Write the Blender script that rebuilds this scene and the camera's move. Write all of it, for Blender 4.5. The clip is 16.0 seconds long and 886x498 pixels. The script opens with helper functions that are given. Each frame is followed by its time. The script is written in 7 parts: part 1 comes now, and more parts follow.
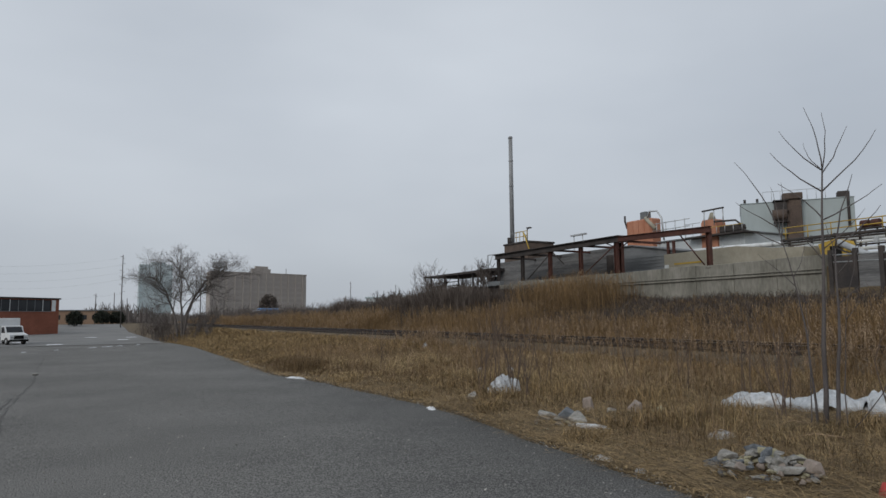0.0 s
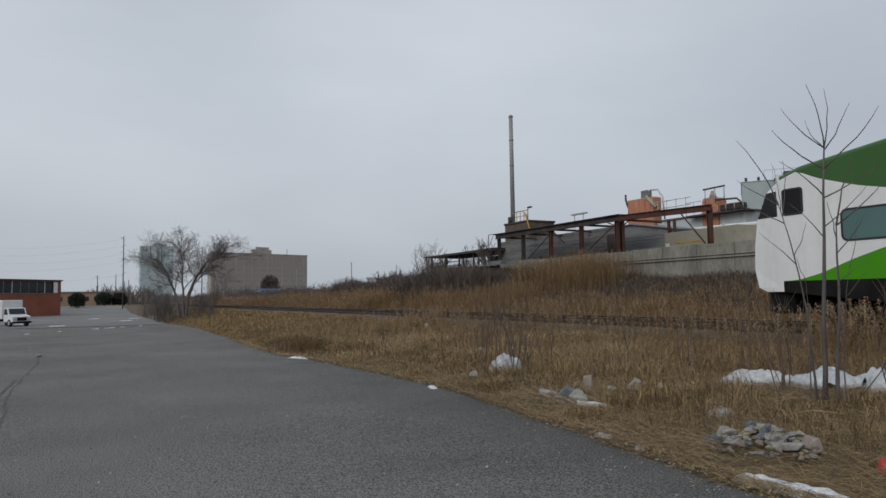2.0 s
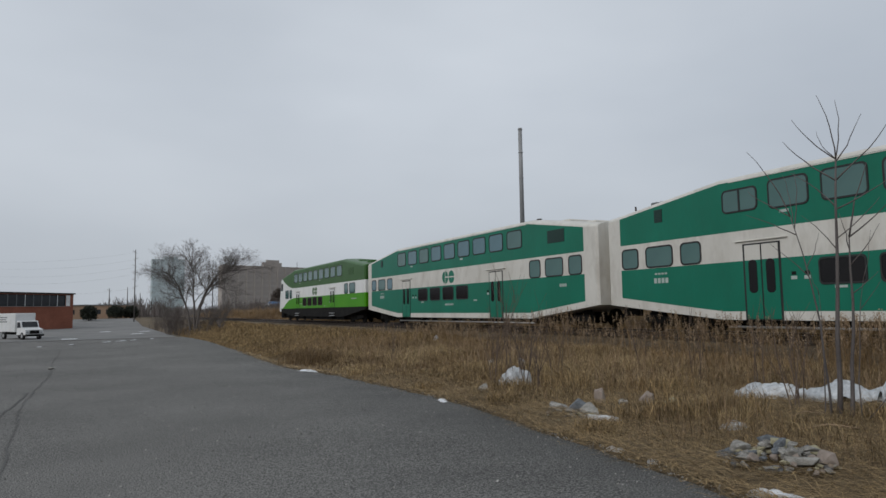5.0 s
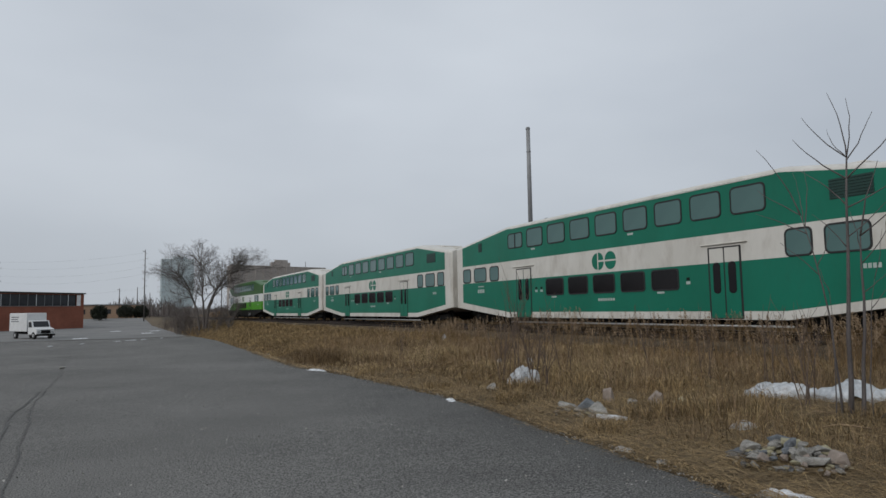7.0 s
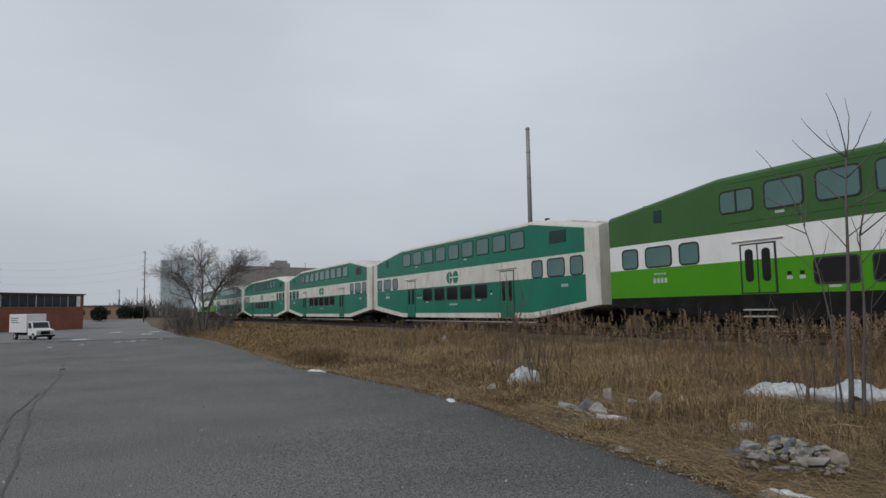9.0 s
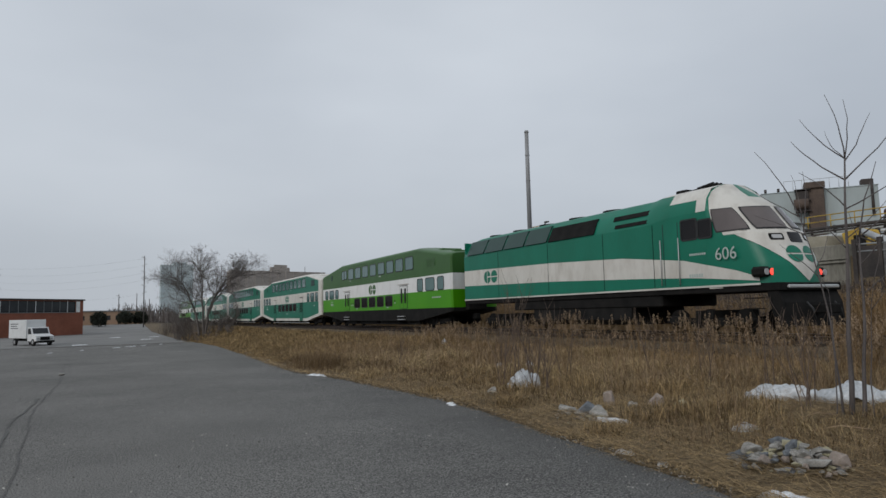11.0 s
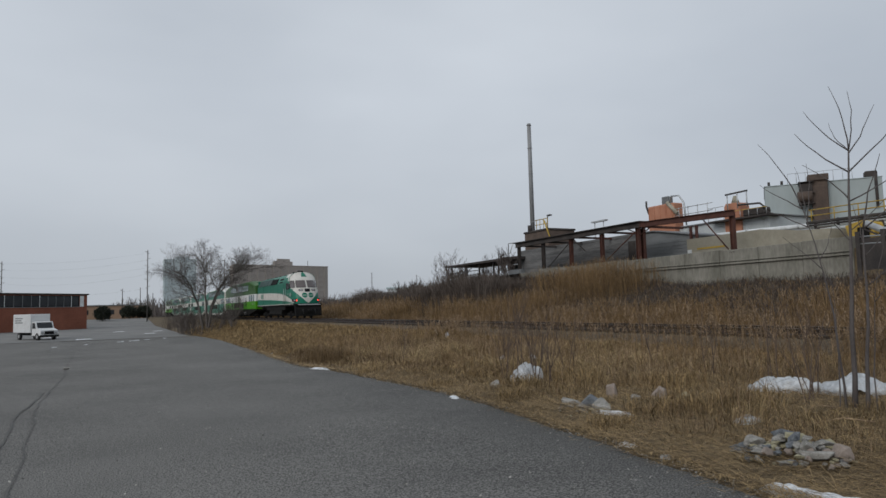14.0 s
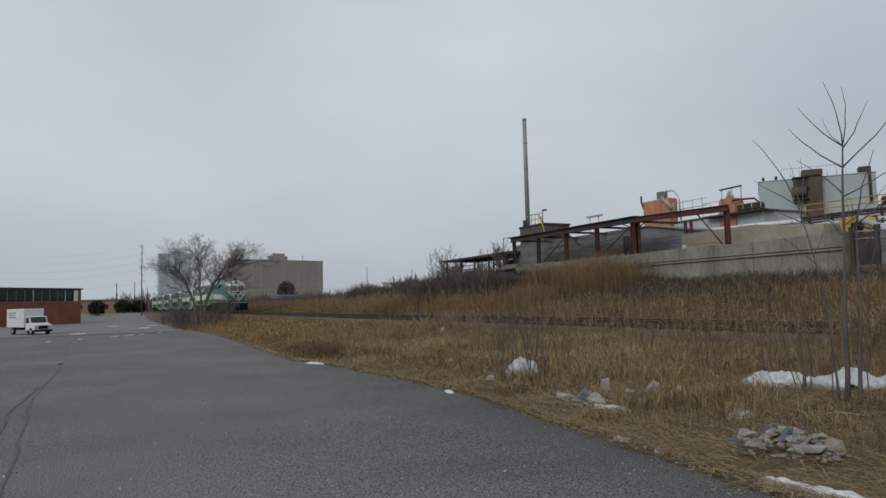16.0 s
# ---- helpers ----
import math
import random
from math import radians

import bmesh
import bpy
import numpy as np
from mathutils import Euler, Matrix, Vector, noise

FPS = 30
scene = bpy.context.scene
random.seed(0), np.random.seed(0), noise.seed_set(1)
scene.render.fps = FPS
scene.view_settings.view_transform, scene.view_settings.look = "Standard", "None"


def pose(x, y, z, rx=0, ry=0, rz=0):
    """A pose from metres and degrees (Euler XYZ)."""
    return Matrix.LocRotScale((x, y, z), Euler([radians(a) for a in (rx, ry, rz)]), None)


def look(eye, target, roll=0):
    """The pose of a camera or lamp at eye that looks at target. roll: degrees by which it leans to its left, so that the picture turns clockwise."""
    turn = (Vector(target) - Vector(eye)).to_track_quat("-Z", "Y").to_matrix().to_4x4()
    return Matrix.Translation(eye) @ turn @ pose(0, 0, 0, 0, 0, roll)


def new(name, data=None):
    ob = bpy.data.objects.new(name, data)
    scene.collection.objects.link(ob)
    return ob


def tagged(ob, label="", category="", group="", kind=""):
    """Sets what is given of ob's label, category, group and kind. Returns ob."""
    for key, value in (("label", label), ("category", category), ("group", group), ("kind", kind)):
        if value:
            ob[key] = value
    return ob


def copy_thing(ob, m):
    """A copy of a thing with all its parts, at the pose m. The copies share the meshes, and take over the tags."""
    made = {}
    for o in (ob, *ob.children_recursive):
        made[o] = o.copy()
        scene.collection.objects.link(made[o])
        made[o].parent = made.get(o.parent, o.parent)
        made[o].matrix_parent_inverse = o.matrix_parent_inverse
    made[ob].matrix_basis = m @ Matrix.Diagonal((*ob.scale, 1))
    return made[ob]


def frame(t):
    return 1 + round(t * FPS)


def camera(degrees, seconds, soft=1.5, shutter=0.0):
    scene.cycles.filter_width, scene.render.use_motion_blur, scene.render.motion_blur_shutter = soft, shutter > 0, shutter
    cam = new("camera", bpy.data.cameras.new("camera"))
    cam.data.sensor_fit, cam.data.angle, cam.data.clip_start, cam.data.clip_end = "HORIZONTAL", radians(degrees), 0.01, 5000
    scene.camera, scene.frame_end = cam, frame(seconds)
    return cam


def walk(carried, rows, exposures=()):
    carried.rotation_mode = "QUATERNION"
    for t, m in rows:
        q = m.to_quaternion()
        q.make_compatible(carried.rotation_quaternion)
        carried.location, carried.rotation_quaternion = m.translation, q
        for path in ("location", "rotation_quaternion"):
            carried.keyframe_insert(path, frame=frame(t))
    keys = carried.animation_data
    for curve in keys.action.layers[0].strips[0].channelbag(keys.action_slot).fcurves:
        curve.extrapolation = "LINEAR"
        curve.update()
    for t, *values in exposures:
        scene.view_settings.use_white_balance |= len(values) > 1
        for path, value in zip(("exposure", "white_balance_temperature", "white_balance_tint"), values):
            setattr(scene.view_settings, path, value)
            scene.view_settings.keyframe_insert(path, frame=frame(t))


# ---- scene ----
cam = camera(67.27, 16.0, soft=1.5, shutter=0.0)
EYE = (0.0, 0.0, 1.7)


def aim(yaw, pitch, roll):
    y, p = radians(yaw), radians(pitch)
    return look(EYE, (math.sin(y) * math.cos(p), math.cos(y) * math.cos(p), EYE[2] + math.sin(p)), roll)


# seconds, heading, tilt, lean (degrees)
PATH = [
    (0.0, 28.598, 5.782, -0.555),
    (0.5, 28.558, 5.488, -0.748),
    (1.0, 28.538, 4.821, -0.971),
    (1.5, 28.513, 4.288, -1.009),
    (2.0, 28.523, 4.047, -0.862),
    (2.5, 28.417, 4.207, -1.143),
    (3.0, 28.287, 4.530, -0.857),
    (3.5, 28.191, 4.960, -0.976),
    (4.0, 27.997, 5.098, -1.013),
    (6.5, 27.231, 5.125, -0.915),
    (7.0, 27.010, 5.110, -0.960),
    (7.5, 27.040, 5.031, -0.787),
    (8.0, 27.021, 5.003, -1.009),
    (8.5, 27.018, 5.022, -1.023),
    (9.0, 27.030, 5.149, -1.036),
    (11.5, 27.071, 5.454, -1.385),
    (12.0, 27.025, 5.343, -1.343),
    (12.5, 26.927, 5.226, -1.428),
    (13.0, 26.804, 5.078, -1.497),
    (13.5, 26.706, 4.965, -1.491),
    (14.0, 26.832, 4.897, -1.490),
    (14.5, 26.837, 4.856, -1.501),
    (15.0, 26.815, 4.801, -1.598),
    (15.5, 26.919, 4.686, -1.596),
    (16.0, 27.234, 4.432, -1.467),
]
walk(cam, [(t, aim(a, b, c)) for t, a, b, c in PATH])

# ---- light ----
SUN_EL, SUN_AZ = radians(32), radians(248)
world = bpy.data.worlds.new("overcast_sky")
scene.world = world
world.use_nodes = True
wn, wl = world.node_tree.nodes, world.node_tree.links
wn.clear()
w_out = wn.new("ShaderNodeOutputWorld")
w_bg = wn.new("ShaderNodeBackground")
w_sky = wn.new("ShaderNodeTexSky")
w_sky.sky_type = "NISHITA"
w_sky.sun_disc = False
w_sky.sun_elevation, w_sky.sun_rotation = SUN_EL, SUN_AZ
w_sky.air_density, w_sky.dust_density = 1.0, 2.0
w_gain = wn.new("ShaderNodeVectorMath")
w_gain.operation = "SCALE"
w_gain.inputs[3].default_value = 0.07
w_co = wn.new("ShaderNodeTexCoord")
w_map = wn.new("ShaderNodeMapping")
w_map.inputs["Scale"].default_value = (1.0, 1.0, 2.6)
w_noise = wn.new("ShaderNodeTexNoise")
w_noise.inputs["Scale"].default_value = 1.5
w_noise.inputs["Detail"].default_value = 4.0
w_noise.inputs["Roughness"].default_value = 0.45
w_ramp = wn.new("ShaderNodeValToRGB")
w_ramp.color_ramp.elements[0].position, w_ramp.color_ramp.elements[1].position = 0.3, 0.72
w_ramp.color_ramp.elements[0].color = (0.458, 0.503, 0.565, 1)
w_ramp.color_ramp.elements[1].color = (0.608, 0.655, 0.715, 1)
w_mix = wn.new("ShaderNodeMix")
w_mix.data_type = "RGBA"
w_mix.inputs[0].default_value = 0.93
wl.new(w_co.outputs["Generated"], w_map.inputs[0])
wl.new(w_map.outputs[0], w_noise.inputs["Vector"])
wl.new(w_noise.outputs[0], w_ramp.inputs[0])
wl.new(w_sky.outputs[0], w_gain.inputs[0])
wl.new(w_gain.outputs[0], w_mix.inputs[6])
wl.new(w_ramp.outputs[0], w_mix.inputs[7])
# the overcast thickens towards the horizon
w_xyz = wn.new("ShaderNodeSeparateXYZ")
w_low = wn.new("ShaderNodeMapRange")
w_low.inputs["From Min"].default_value, w_low.inputs["From Max"].default_value = 0.0, 0.30
w_low.inputs["To Min"].default_value, w_low.inputs["To Max"].default_value = 0.84, 1.03
w_dim = wn.new("ShaderNodeVectorMath")
w_dim.operation = "SCALE"
wl.new(w_co.outputs["Generated"], w_xyz.inputs[0])
wl.new(w_xyz.outputs[2], w_low.inputs[0])
wl.new(w_mix.outputs[2], w_dim.inputs[0])
wl.new(w_low.outputs[0], w_dim.inputs[3])
wl.new(w_dim.outputs[0], w_bg.inputs[0])
w_bg.inputs[1].default_value = 1.0
wl.new(w_bg.outputs[0], w_out.inputs[0])

sun_data = bpy.data.lights.new("sun", "SUN")
sun_data.energy, sun_data.angle, sun_data.color = 1.0, radians(28), (1.0, 0.97, 0.93)
sun = new("sun", sun_data)
sun.matrix_world = look((0, 0, 0), (-math.sin(SUN_AZ) * math.cos(SUN_EL), -math.cos(SUN_AZ) * math.cos(SUN_EL), -math.sin(SUN_EL)))
scene.view_settings.exposure = 0.0


# ---- materials ----
def mat(name, a, b=None, scale=3.0, rough=0.7, bump=0.0, metal=0.0, fine=0.0, island=0.0, spec=0.5, stretch=(1, 1, 1), dirt=None, dirt_amount=0.5, fine_scale=None):
    """A surface whose colour runs from a to b at two scales, with relief and optional dirt."""
    m = bpy.data.materials.new(name)
    m.use_nodes = True
    n, l = m.node_tree.nodes, m.node_tree.links
    p = n["Principled BSDF"]
    p.inputs["Roughness"].default_value = rough
    p.inputs["Metallic"].default_value = metal
    p.inputs["Specular IOR Level"].default_value = spec
    b = b or tuple(c * 0.8 for c in a)
    co = n.new("ShaderNodeTexCoord")
    mp = n.new("ShaderNodeMapping")
    mp.inputs["Scale"].default_value = stretch
    l.new(co.outputs["Object"], mp.inputs[0])
    big = n.new("ShaderNodeTexNoise")
    big.inputs["Scale"].default_value = scale
    big.inputs["Detail"].default_value = 5.0
    l.new(mp.outputs[0], big.inputs["Vector"])
    small = n.new("ShaderNodeTexNoise")
    small.inputs["Scale"].default_value = fine_scale or scale * 14
    small.inputs["Detail"].default_value = 3.0
    l.new(mp.outputs[0], small.inputs["Vector"])
    mixv = n.new("ShaderNodeMath")
    mixv.operation = "MULTIPLY_ADD"
    mixv.inputs[1].default_value = fine
    l.new(small.outputs[0], mixv.inputs[0])
    sub = n.new("ShaderNodeMath")
    sub.operation = "MULTIPLY_ADD"
    sub.inputs[1].default_value = 1.0
    sub.inputs[2].default_value = -0.5 * fine
    l.new(big.outputs[0], sub.inputs[0])
    l.new(sub.outputs[0], mixv.inputs[2])
    fac = mixv.outputs[0]
    if island:
        geo = n.new("ShaderNodeNewGeometry")
        isl = n.new("ShaderNodeMath")
        isl.operation = "MULTIPLY_ADD"
        isl.inputs[1].default_value = island
        l.new(geo.outputs["Random Per Island"], isl.inputs[0])
        off = n.new("ShaderNodeMath")
        off.operation = "ADD"
        off.inputs[1].default_value = -0.5 * island
        l.new(fac, off.inputs[0])
        l.new(off.outputs[0], isl.inputs[2])
        fac = isl.outputs[0]
    ramp = n.new("ShaderNodeValToRGB")
    ramp.color_ramp.elements[0].position, ramp.color_ramp.elements[1].position = 0.3, 0.7
    ramp.color_ramp.elements[0].color = (*a, 1)
    ramp.color_ramp.elements[1].color = (*b, 1)
    l.new(fac, ramp.inputs[0])
    colour = ramp.outputs[0]
    if dirt:
        dn = n.new("ShaderNodeTexNoise")
        dn.inputs["Scale"].default_value = scale * 2.3
        dn.inputs["Detail"].default_value = 8.0
        dn.inputs["Roughness"].default_value = 0.65
        l.new(mp.outputs[0], dn.inputs["Vector"])
        dr = n.new("ShaderNodeMapRange")
        dr.inputs["From Min"].default_value, dr.inputs["From Max"].default_value = 0.48, 0.75
        dr.inputs["To Max"].default_value = dirt_amount
        l.new(dn.outputs[0], dr.inputs[0])
        dm = n.new("ShaderNodeMix")
        dm.data_type = "RGBA"
        l.new(dr.outputs[0], dm.inputs[0])
        l.new(colour, dm.inputs[6])
        dm.inputs[7].default_value = (*dirt, 1)
        colour = dm.outputs[2]
    l.new(colour, p.inputs["Base Color"])
    if bump:
        bp = n.new("ShaderNodeBump")
        bp.inputs["Strength"].default_value = bump
        bp.inputs["Distance"].default_value = 0.02
        l.new(small.outputs[0], bp.inputs["Height"])
        l.new(bp.outputs[0], p.inputs["Normal"])
    return m


def glow(name, colour, strength):
    m = mat(name, colour, colour, rough=0.3)
    p = m.node_tree.nodes["Principled BSDF"]
    p.inputs["Emission Color"].default_value = (*colour, 1)
    p.inputs["Emission Strength"].default_value = strength
    return m


ASPHALT = mat("weathered_asphalt", (0.088, 0.086, 0.081), (0.245, 0.239, 0.224), 0.22, 0.95, 1.0, fine=5.2, spec=0.2, fine_scale=60.0, dirt=(0.105, 0.103, 0.10), dirt_amount=0.35)
# asphalt darkens towards the grass, less so farther off
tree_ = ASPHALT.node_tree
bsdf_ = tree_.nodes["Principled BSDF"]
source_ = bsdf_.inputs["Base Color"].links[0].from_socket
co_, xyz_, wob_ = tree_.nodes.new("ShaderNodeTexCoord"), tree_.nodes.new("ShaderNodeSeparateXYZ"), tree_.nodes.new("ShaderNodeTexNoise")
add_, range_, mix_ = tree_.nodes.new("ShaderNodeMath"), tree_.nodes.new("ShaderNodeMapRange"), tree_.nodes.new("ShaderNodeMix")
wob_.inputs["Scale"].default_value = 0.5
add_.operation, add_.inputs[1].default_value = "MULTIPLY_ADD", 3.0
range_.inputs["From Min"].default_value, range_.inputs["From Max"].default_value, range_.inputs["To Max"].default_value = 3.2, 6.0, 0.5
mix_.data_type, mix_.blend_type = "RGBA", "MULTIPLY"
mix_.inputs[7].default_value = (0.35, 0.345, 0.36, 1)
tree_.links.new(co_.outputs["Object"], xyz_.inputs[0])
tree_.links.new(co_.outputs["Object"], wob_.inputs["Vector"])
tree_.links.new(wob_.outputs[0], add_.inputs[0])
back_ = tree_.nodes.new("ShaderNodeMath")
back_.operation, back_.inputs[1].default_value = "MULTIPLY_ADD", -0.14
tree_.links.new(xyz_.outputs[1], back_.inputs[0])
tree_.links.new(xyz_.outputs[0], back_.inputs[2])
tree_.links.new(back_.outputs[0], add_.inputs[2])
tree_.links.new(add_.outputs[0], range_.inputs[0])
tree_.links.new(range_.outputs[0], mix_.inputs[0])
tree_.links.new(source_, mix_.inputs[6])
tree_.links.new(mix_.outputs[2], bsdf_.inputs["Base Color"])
ASPHALT_FAR = mat("worn_concrete_lot", (0.15, 0.15, 0.145), (0.21, 0.205, 0.195), 0.12, 0.95, 0.4, fine=0.9, fine_scale=9.0, dirt=(0.11, 0.105, 0.1), dirt_amount=0.6)
SOIL = mat("dry_grass_soil", (0.070, 0.050, 0.028), (0.155, 0.112, 0.060), 0.5, 0.97, 0.8, fine=1.0, fine_scale=12.0, dirt=(0.06, 0.045, 0.03), dirt_amount=0.6)
BALLAST = mat("dirty_ballast", (0.070, 0.054, 0.038), (0.165, 0.132, 0.096), 0.8, 0.97, 1.0, fine=1.6, spec=0.1, fine_scale=16.0, dirt=(0.05, 0.034, 0.02), dirt_amount=0.8)
STEEL = mat("rusty_rail", (0.022, 0.015, 0.012), (0.045, 0.031, 0.025), 5.0, 0.8, 0.2, 0.1, fine=0.5)
RAIL_TOP = mat("polished_rail", (0.42, 0.42, 0.42), (0.3, 0.29, 0.28), 5.0, 0.3, 0.0, 1.0)
SLEEPER = mat("tarred_timber", (0.028, 0.022, 0.018), (0.065, 0.053, 0.044), 3.0, 0.95, 0.6, fine=0.6, stretch=(1, 8, 8))
TEAL = mat("teal_green_paint", (0.004, 0.138, 0.084), (0.006, 0.172, 0.108), 0.7, 0.38, 0.0, fine=0.2, spec=0.3, dirt=(0.012, 0.125, 0.08), dirt_amount=0.45, stretch=(1, 1, 0.5))
LIME = mat("lime_green_paint", (0.050, 0.255, 0.002), (0.066, 0.290, 0.003), 0.7, 0.38, 0.0, fine=0.2, spec=0.25, dirt=(0.065, 0.22, 0.008), dirt_amount=0.3, stretch=(1, 1, 0.5))
MOSS = mat("forest_green_paint", (0.037, 0.106, 0.024), (0.046, 0.124, 0.031), 0.7, 0.4, 0.0, fine=0.2, spec=0.3, dirt=(0.04, 0.09, 0.033), dirt_amount=0.4, stretch=(1, 1, 0.5))
WHITE = mat("white_coach_paint", (0.70, 0.71, 0.70), (0.78, 0.78, 0.77), 0.7, 0.4, 0.0, fine=0.2, dirt=(0.5, 0.48, 0.44), dirt_amount=0.4, stretch=(1, 1, 0.4))
CREAM = mat("aged_white_paint", (0.56, 0.54, 0.49), (0.66, 0.64, 0.59), 0.7, 0.5, 0.0, fine=0.25, dirt=(0.36, 0.32, 0.27), dirt_amount=0.6, stretch=(1, 1, 0.4))
BLACK = mat("sooty_black_metal", (0.006, 0.006, 0.006), (0.016, 0.015, 0.014), 2.0, 0.9, 0.2, 0.0, fine=0.4, spec=0.2)
RUBBER = mat("black_rubber", (0.012, 0.012, 0.013), (0.02, 0.02, 0.02), 4.0, 0.6)
# teal tint, lightened by a sky reflection painted into the base colour
GLASS_UP = mat("sky_toned_tinted_glass", (0.055, 0.125, 0.118), (0.075, 0.155, 0.145), 0.5, 0.08, spec=0.6)
GLASS_BLUE = mat("blue_tinted_coach_glass", (0.075, 0.155, 0.185), (0.09, 0.18, 0.215), 0.5, 0.08, spec=0.6)
GLASS_LOW = mat("dark_coach_glass", (0.005, 0.0045, 0.005), (0.011, 0.009, 0.0095), 0.8, 0.15, spec=0.25)
CAB_GLASS = mat("brown_cab_glass", (0.09, 0.075, 0.072), (0.13, 0.11, 0.105), 0.8, 0.1, spec=0.5)
DARK_TEAL = mat("dark_teal_grille", (0.005, 0.032, 0.024), (0.009, 0.045, 0.034), 2.0, 0.45)
SIGN_WHITE = mat("white_decal", (0.36, 0.42, 0.39), (0.44, 0.49, 0.46), 3.0, 0.5)
BRIGHT = mat("galvanised_steel", (0.42, 0.43, 0.43), (0.55, 0.56, 0.56), 2.0, 0.5, 0.1, 0.6)
LAMP_RED = glow("red_marker_lamp", (1.0, 0.06, 0.04), 1.6)
LAMP_CLEAR = mat("clear_lamp_glass", (0.35, 0.36, 0.37), (0.5, 0.5, 0.5), 3.0, 0.1)


# ---- building helpers ----
class Shape:
    """Collects corners and faces of one mesh."""

    def __init__(self):
        self.v, self.f, self.m, self.s = [], [], [], []

    def face(self, idx, m=0, smooth=False):
        self.f.append(tuple(idx)), self.m.append(m), self.s.append(smooth)

    def quad(self, a, b, c, d, m=0):
        i = len(self.v)
        self.v += [tuple(a), tuple(b), tuple(c), tuple(d)]
        self.face((i, i + 1, i + 2, i + 3), m)
        return self

    def box(self, lo, hi, m=0, c=0.0):
        """A box, its edges cut by c."""
        (x0, y0, z0), (x1, y1, z1) = [min(p) for p in zip(lo, hi)], [max(p) for p in zip(lo, hi)]
        c = min(c, 0.45 * min(x1 - x0, y1 - y0, z1 - z0))
        i = len(self.v)
        if c <= 0:
            self.v += [(x, y, z) for z in (z0, z1) for y in (y0, y1) for x in (x0, x1)]
            for q in ((0, 2, 3, 1), (4, 5, 7, 6), (0, 1, 5, 4), (2, 6, 7, 3), (0, 4, 6, 2), (1, 3, 7, 5)):
                self.face([i + k for k in q], m)
            return self
        ring = lambda a, z: [(x0 + a + (c if a == 0 else 0), y0 + a, z), (x1 - a - (c if a == 0 else 0), y0 + a, z), (x1 - a, y0 + a + (c if a == 0 else 0), z), (x1 - a, y1 - a - (c if a == 0 else 0), z),
                             (x1 - a - (c if a == 0 else 0), y1 - a, z), (x0 + a + (c if a == 0 else 0), y1 - a, z), (x0 + a, y1 - a - (c if a == 0 else 0), z), (x0 + a, y0 + a + (c if a == 0 else 0), z)]
        inner = lambda z: [(x0 + c, y0 + c, z), (x1 - c, y0 + c, z), (x1 - c, y1 - c, z), (x0 + c, y1 - c, z)]
        self.v += inner(z0) + ring(0, z0 + c) + ring(0, z1 - c) + inner(z1)
        self.face((i + 3, i + 2, i + 1, i), m)
        self.face([i + 20 + k for k in range(4)], m)
        for k in range(8):
            j = (k + 1) % 8
            self.face((i + 4 + k, i + 4 + j, i + 12 + j, i + 12 + k), m)
        low, up = (0, 1, 1, 2, 2, 3, 3, 0), (0, 1, 1, 2, 2, 3, 3, 0)
        for k in range(8):
            j = (k + 1) % 8
            a, b = i + low[k], i + low[j]
            self.face((a, b, i + 4 + j, i + 4 + k) if a != b else (a, i + 4 + j, i + 4 + k), m)
            a, b = i + 20 + up[k], i + 20 + up[j]
            self.face((i + 12 + k, i + 12 + j, b, a) if a != b else (i + 12 + k, i + 12 + j, a), m)
        return self

    def tube(self, points, radius, sides=8, m=0, cap=True, smooth=True):
        """A round bar along points; radius is one number or one for each point."""
        pts = [Vector(p) for p in points]
        radii = radius if isinstance(radius, (list, tuple)) else [radius] * len(pts)
        rings = []
        for k, p in enumerate(pts):
            d = (pts[min(k + 1, len(pts) - 1)] - pts[max(k - 1, 0)]).normalized()
            a = d.orthogonal().normalized() if k == 0 else (rings[-1][1] - d * rings[-1][1].dot(d)).normalized()
            b = d.cross(a)
            i = len(self.v)
            for s in range(sides):
                t = 2 * math.pi * s / sides
                self.v.append(tuple(p + radii[k] * (math.cos(t) * a + math.sin(t) * b)))
            rings.append((i, a))
        for (i, _), (j, _) in zip(rings, rings[1:]):
            for s in range(sides):
                t = (s + 1) % sides
                self.face((i + s, i + t, j + t, j + s), m, smooth)
        if cap:
            self.face([rings[0][0] + s for s in reversed(range(sides))], m)
            self.face([rings[-1][0] + s for s in range(sides)], m)
        return self

    def prism(self, outline, lo, hi, axis=1, m=0):
        """An outline pushed along an axis from lo to hi."""
        def at(a, b, w):
            return (w, a, b) if axis == 0 else (a, w, b) if axis == 1 else (a, b, w)
        i, n = len(self.v), len(outline)
        self.v += [at(a, b, lo) for a, b in outline] + [at(a, b, hi) for a, b in outline]
        for k in range(n):
            j = (k + 1) % n
            self.face((i + k, i + j, i + n + j, i + n + k), m)
        self.face([i + k for k in reversed(range(n))], m)
        self.face([i + n + k for k in range(n)], m)
        return self

    def grid(self, rows, m=0, smooth=False):
        """A sheet through rows of points; m: an index, or a function of row and column."""
        i, w = len(self.v), len(rows[0])
        for r in rows:
            self.v += [tuple(p) for p in r]
        for r in range(len(rows) - 1):
            for c in range(w - 1):
                self.face((i + r * w + c, i + r * w + c + 1, i + (r + 1) * w + c + 1, i + (r + 1) * w + c), m(r, c) if callable(m) else m, smooth)
        return self

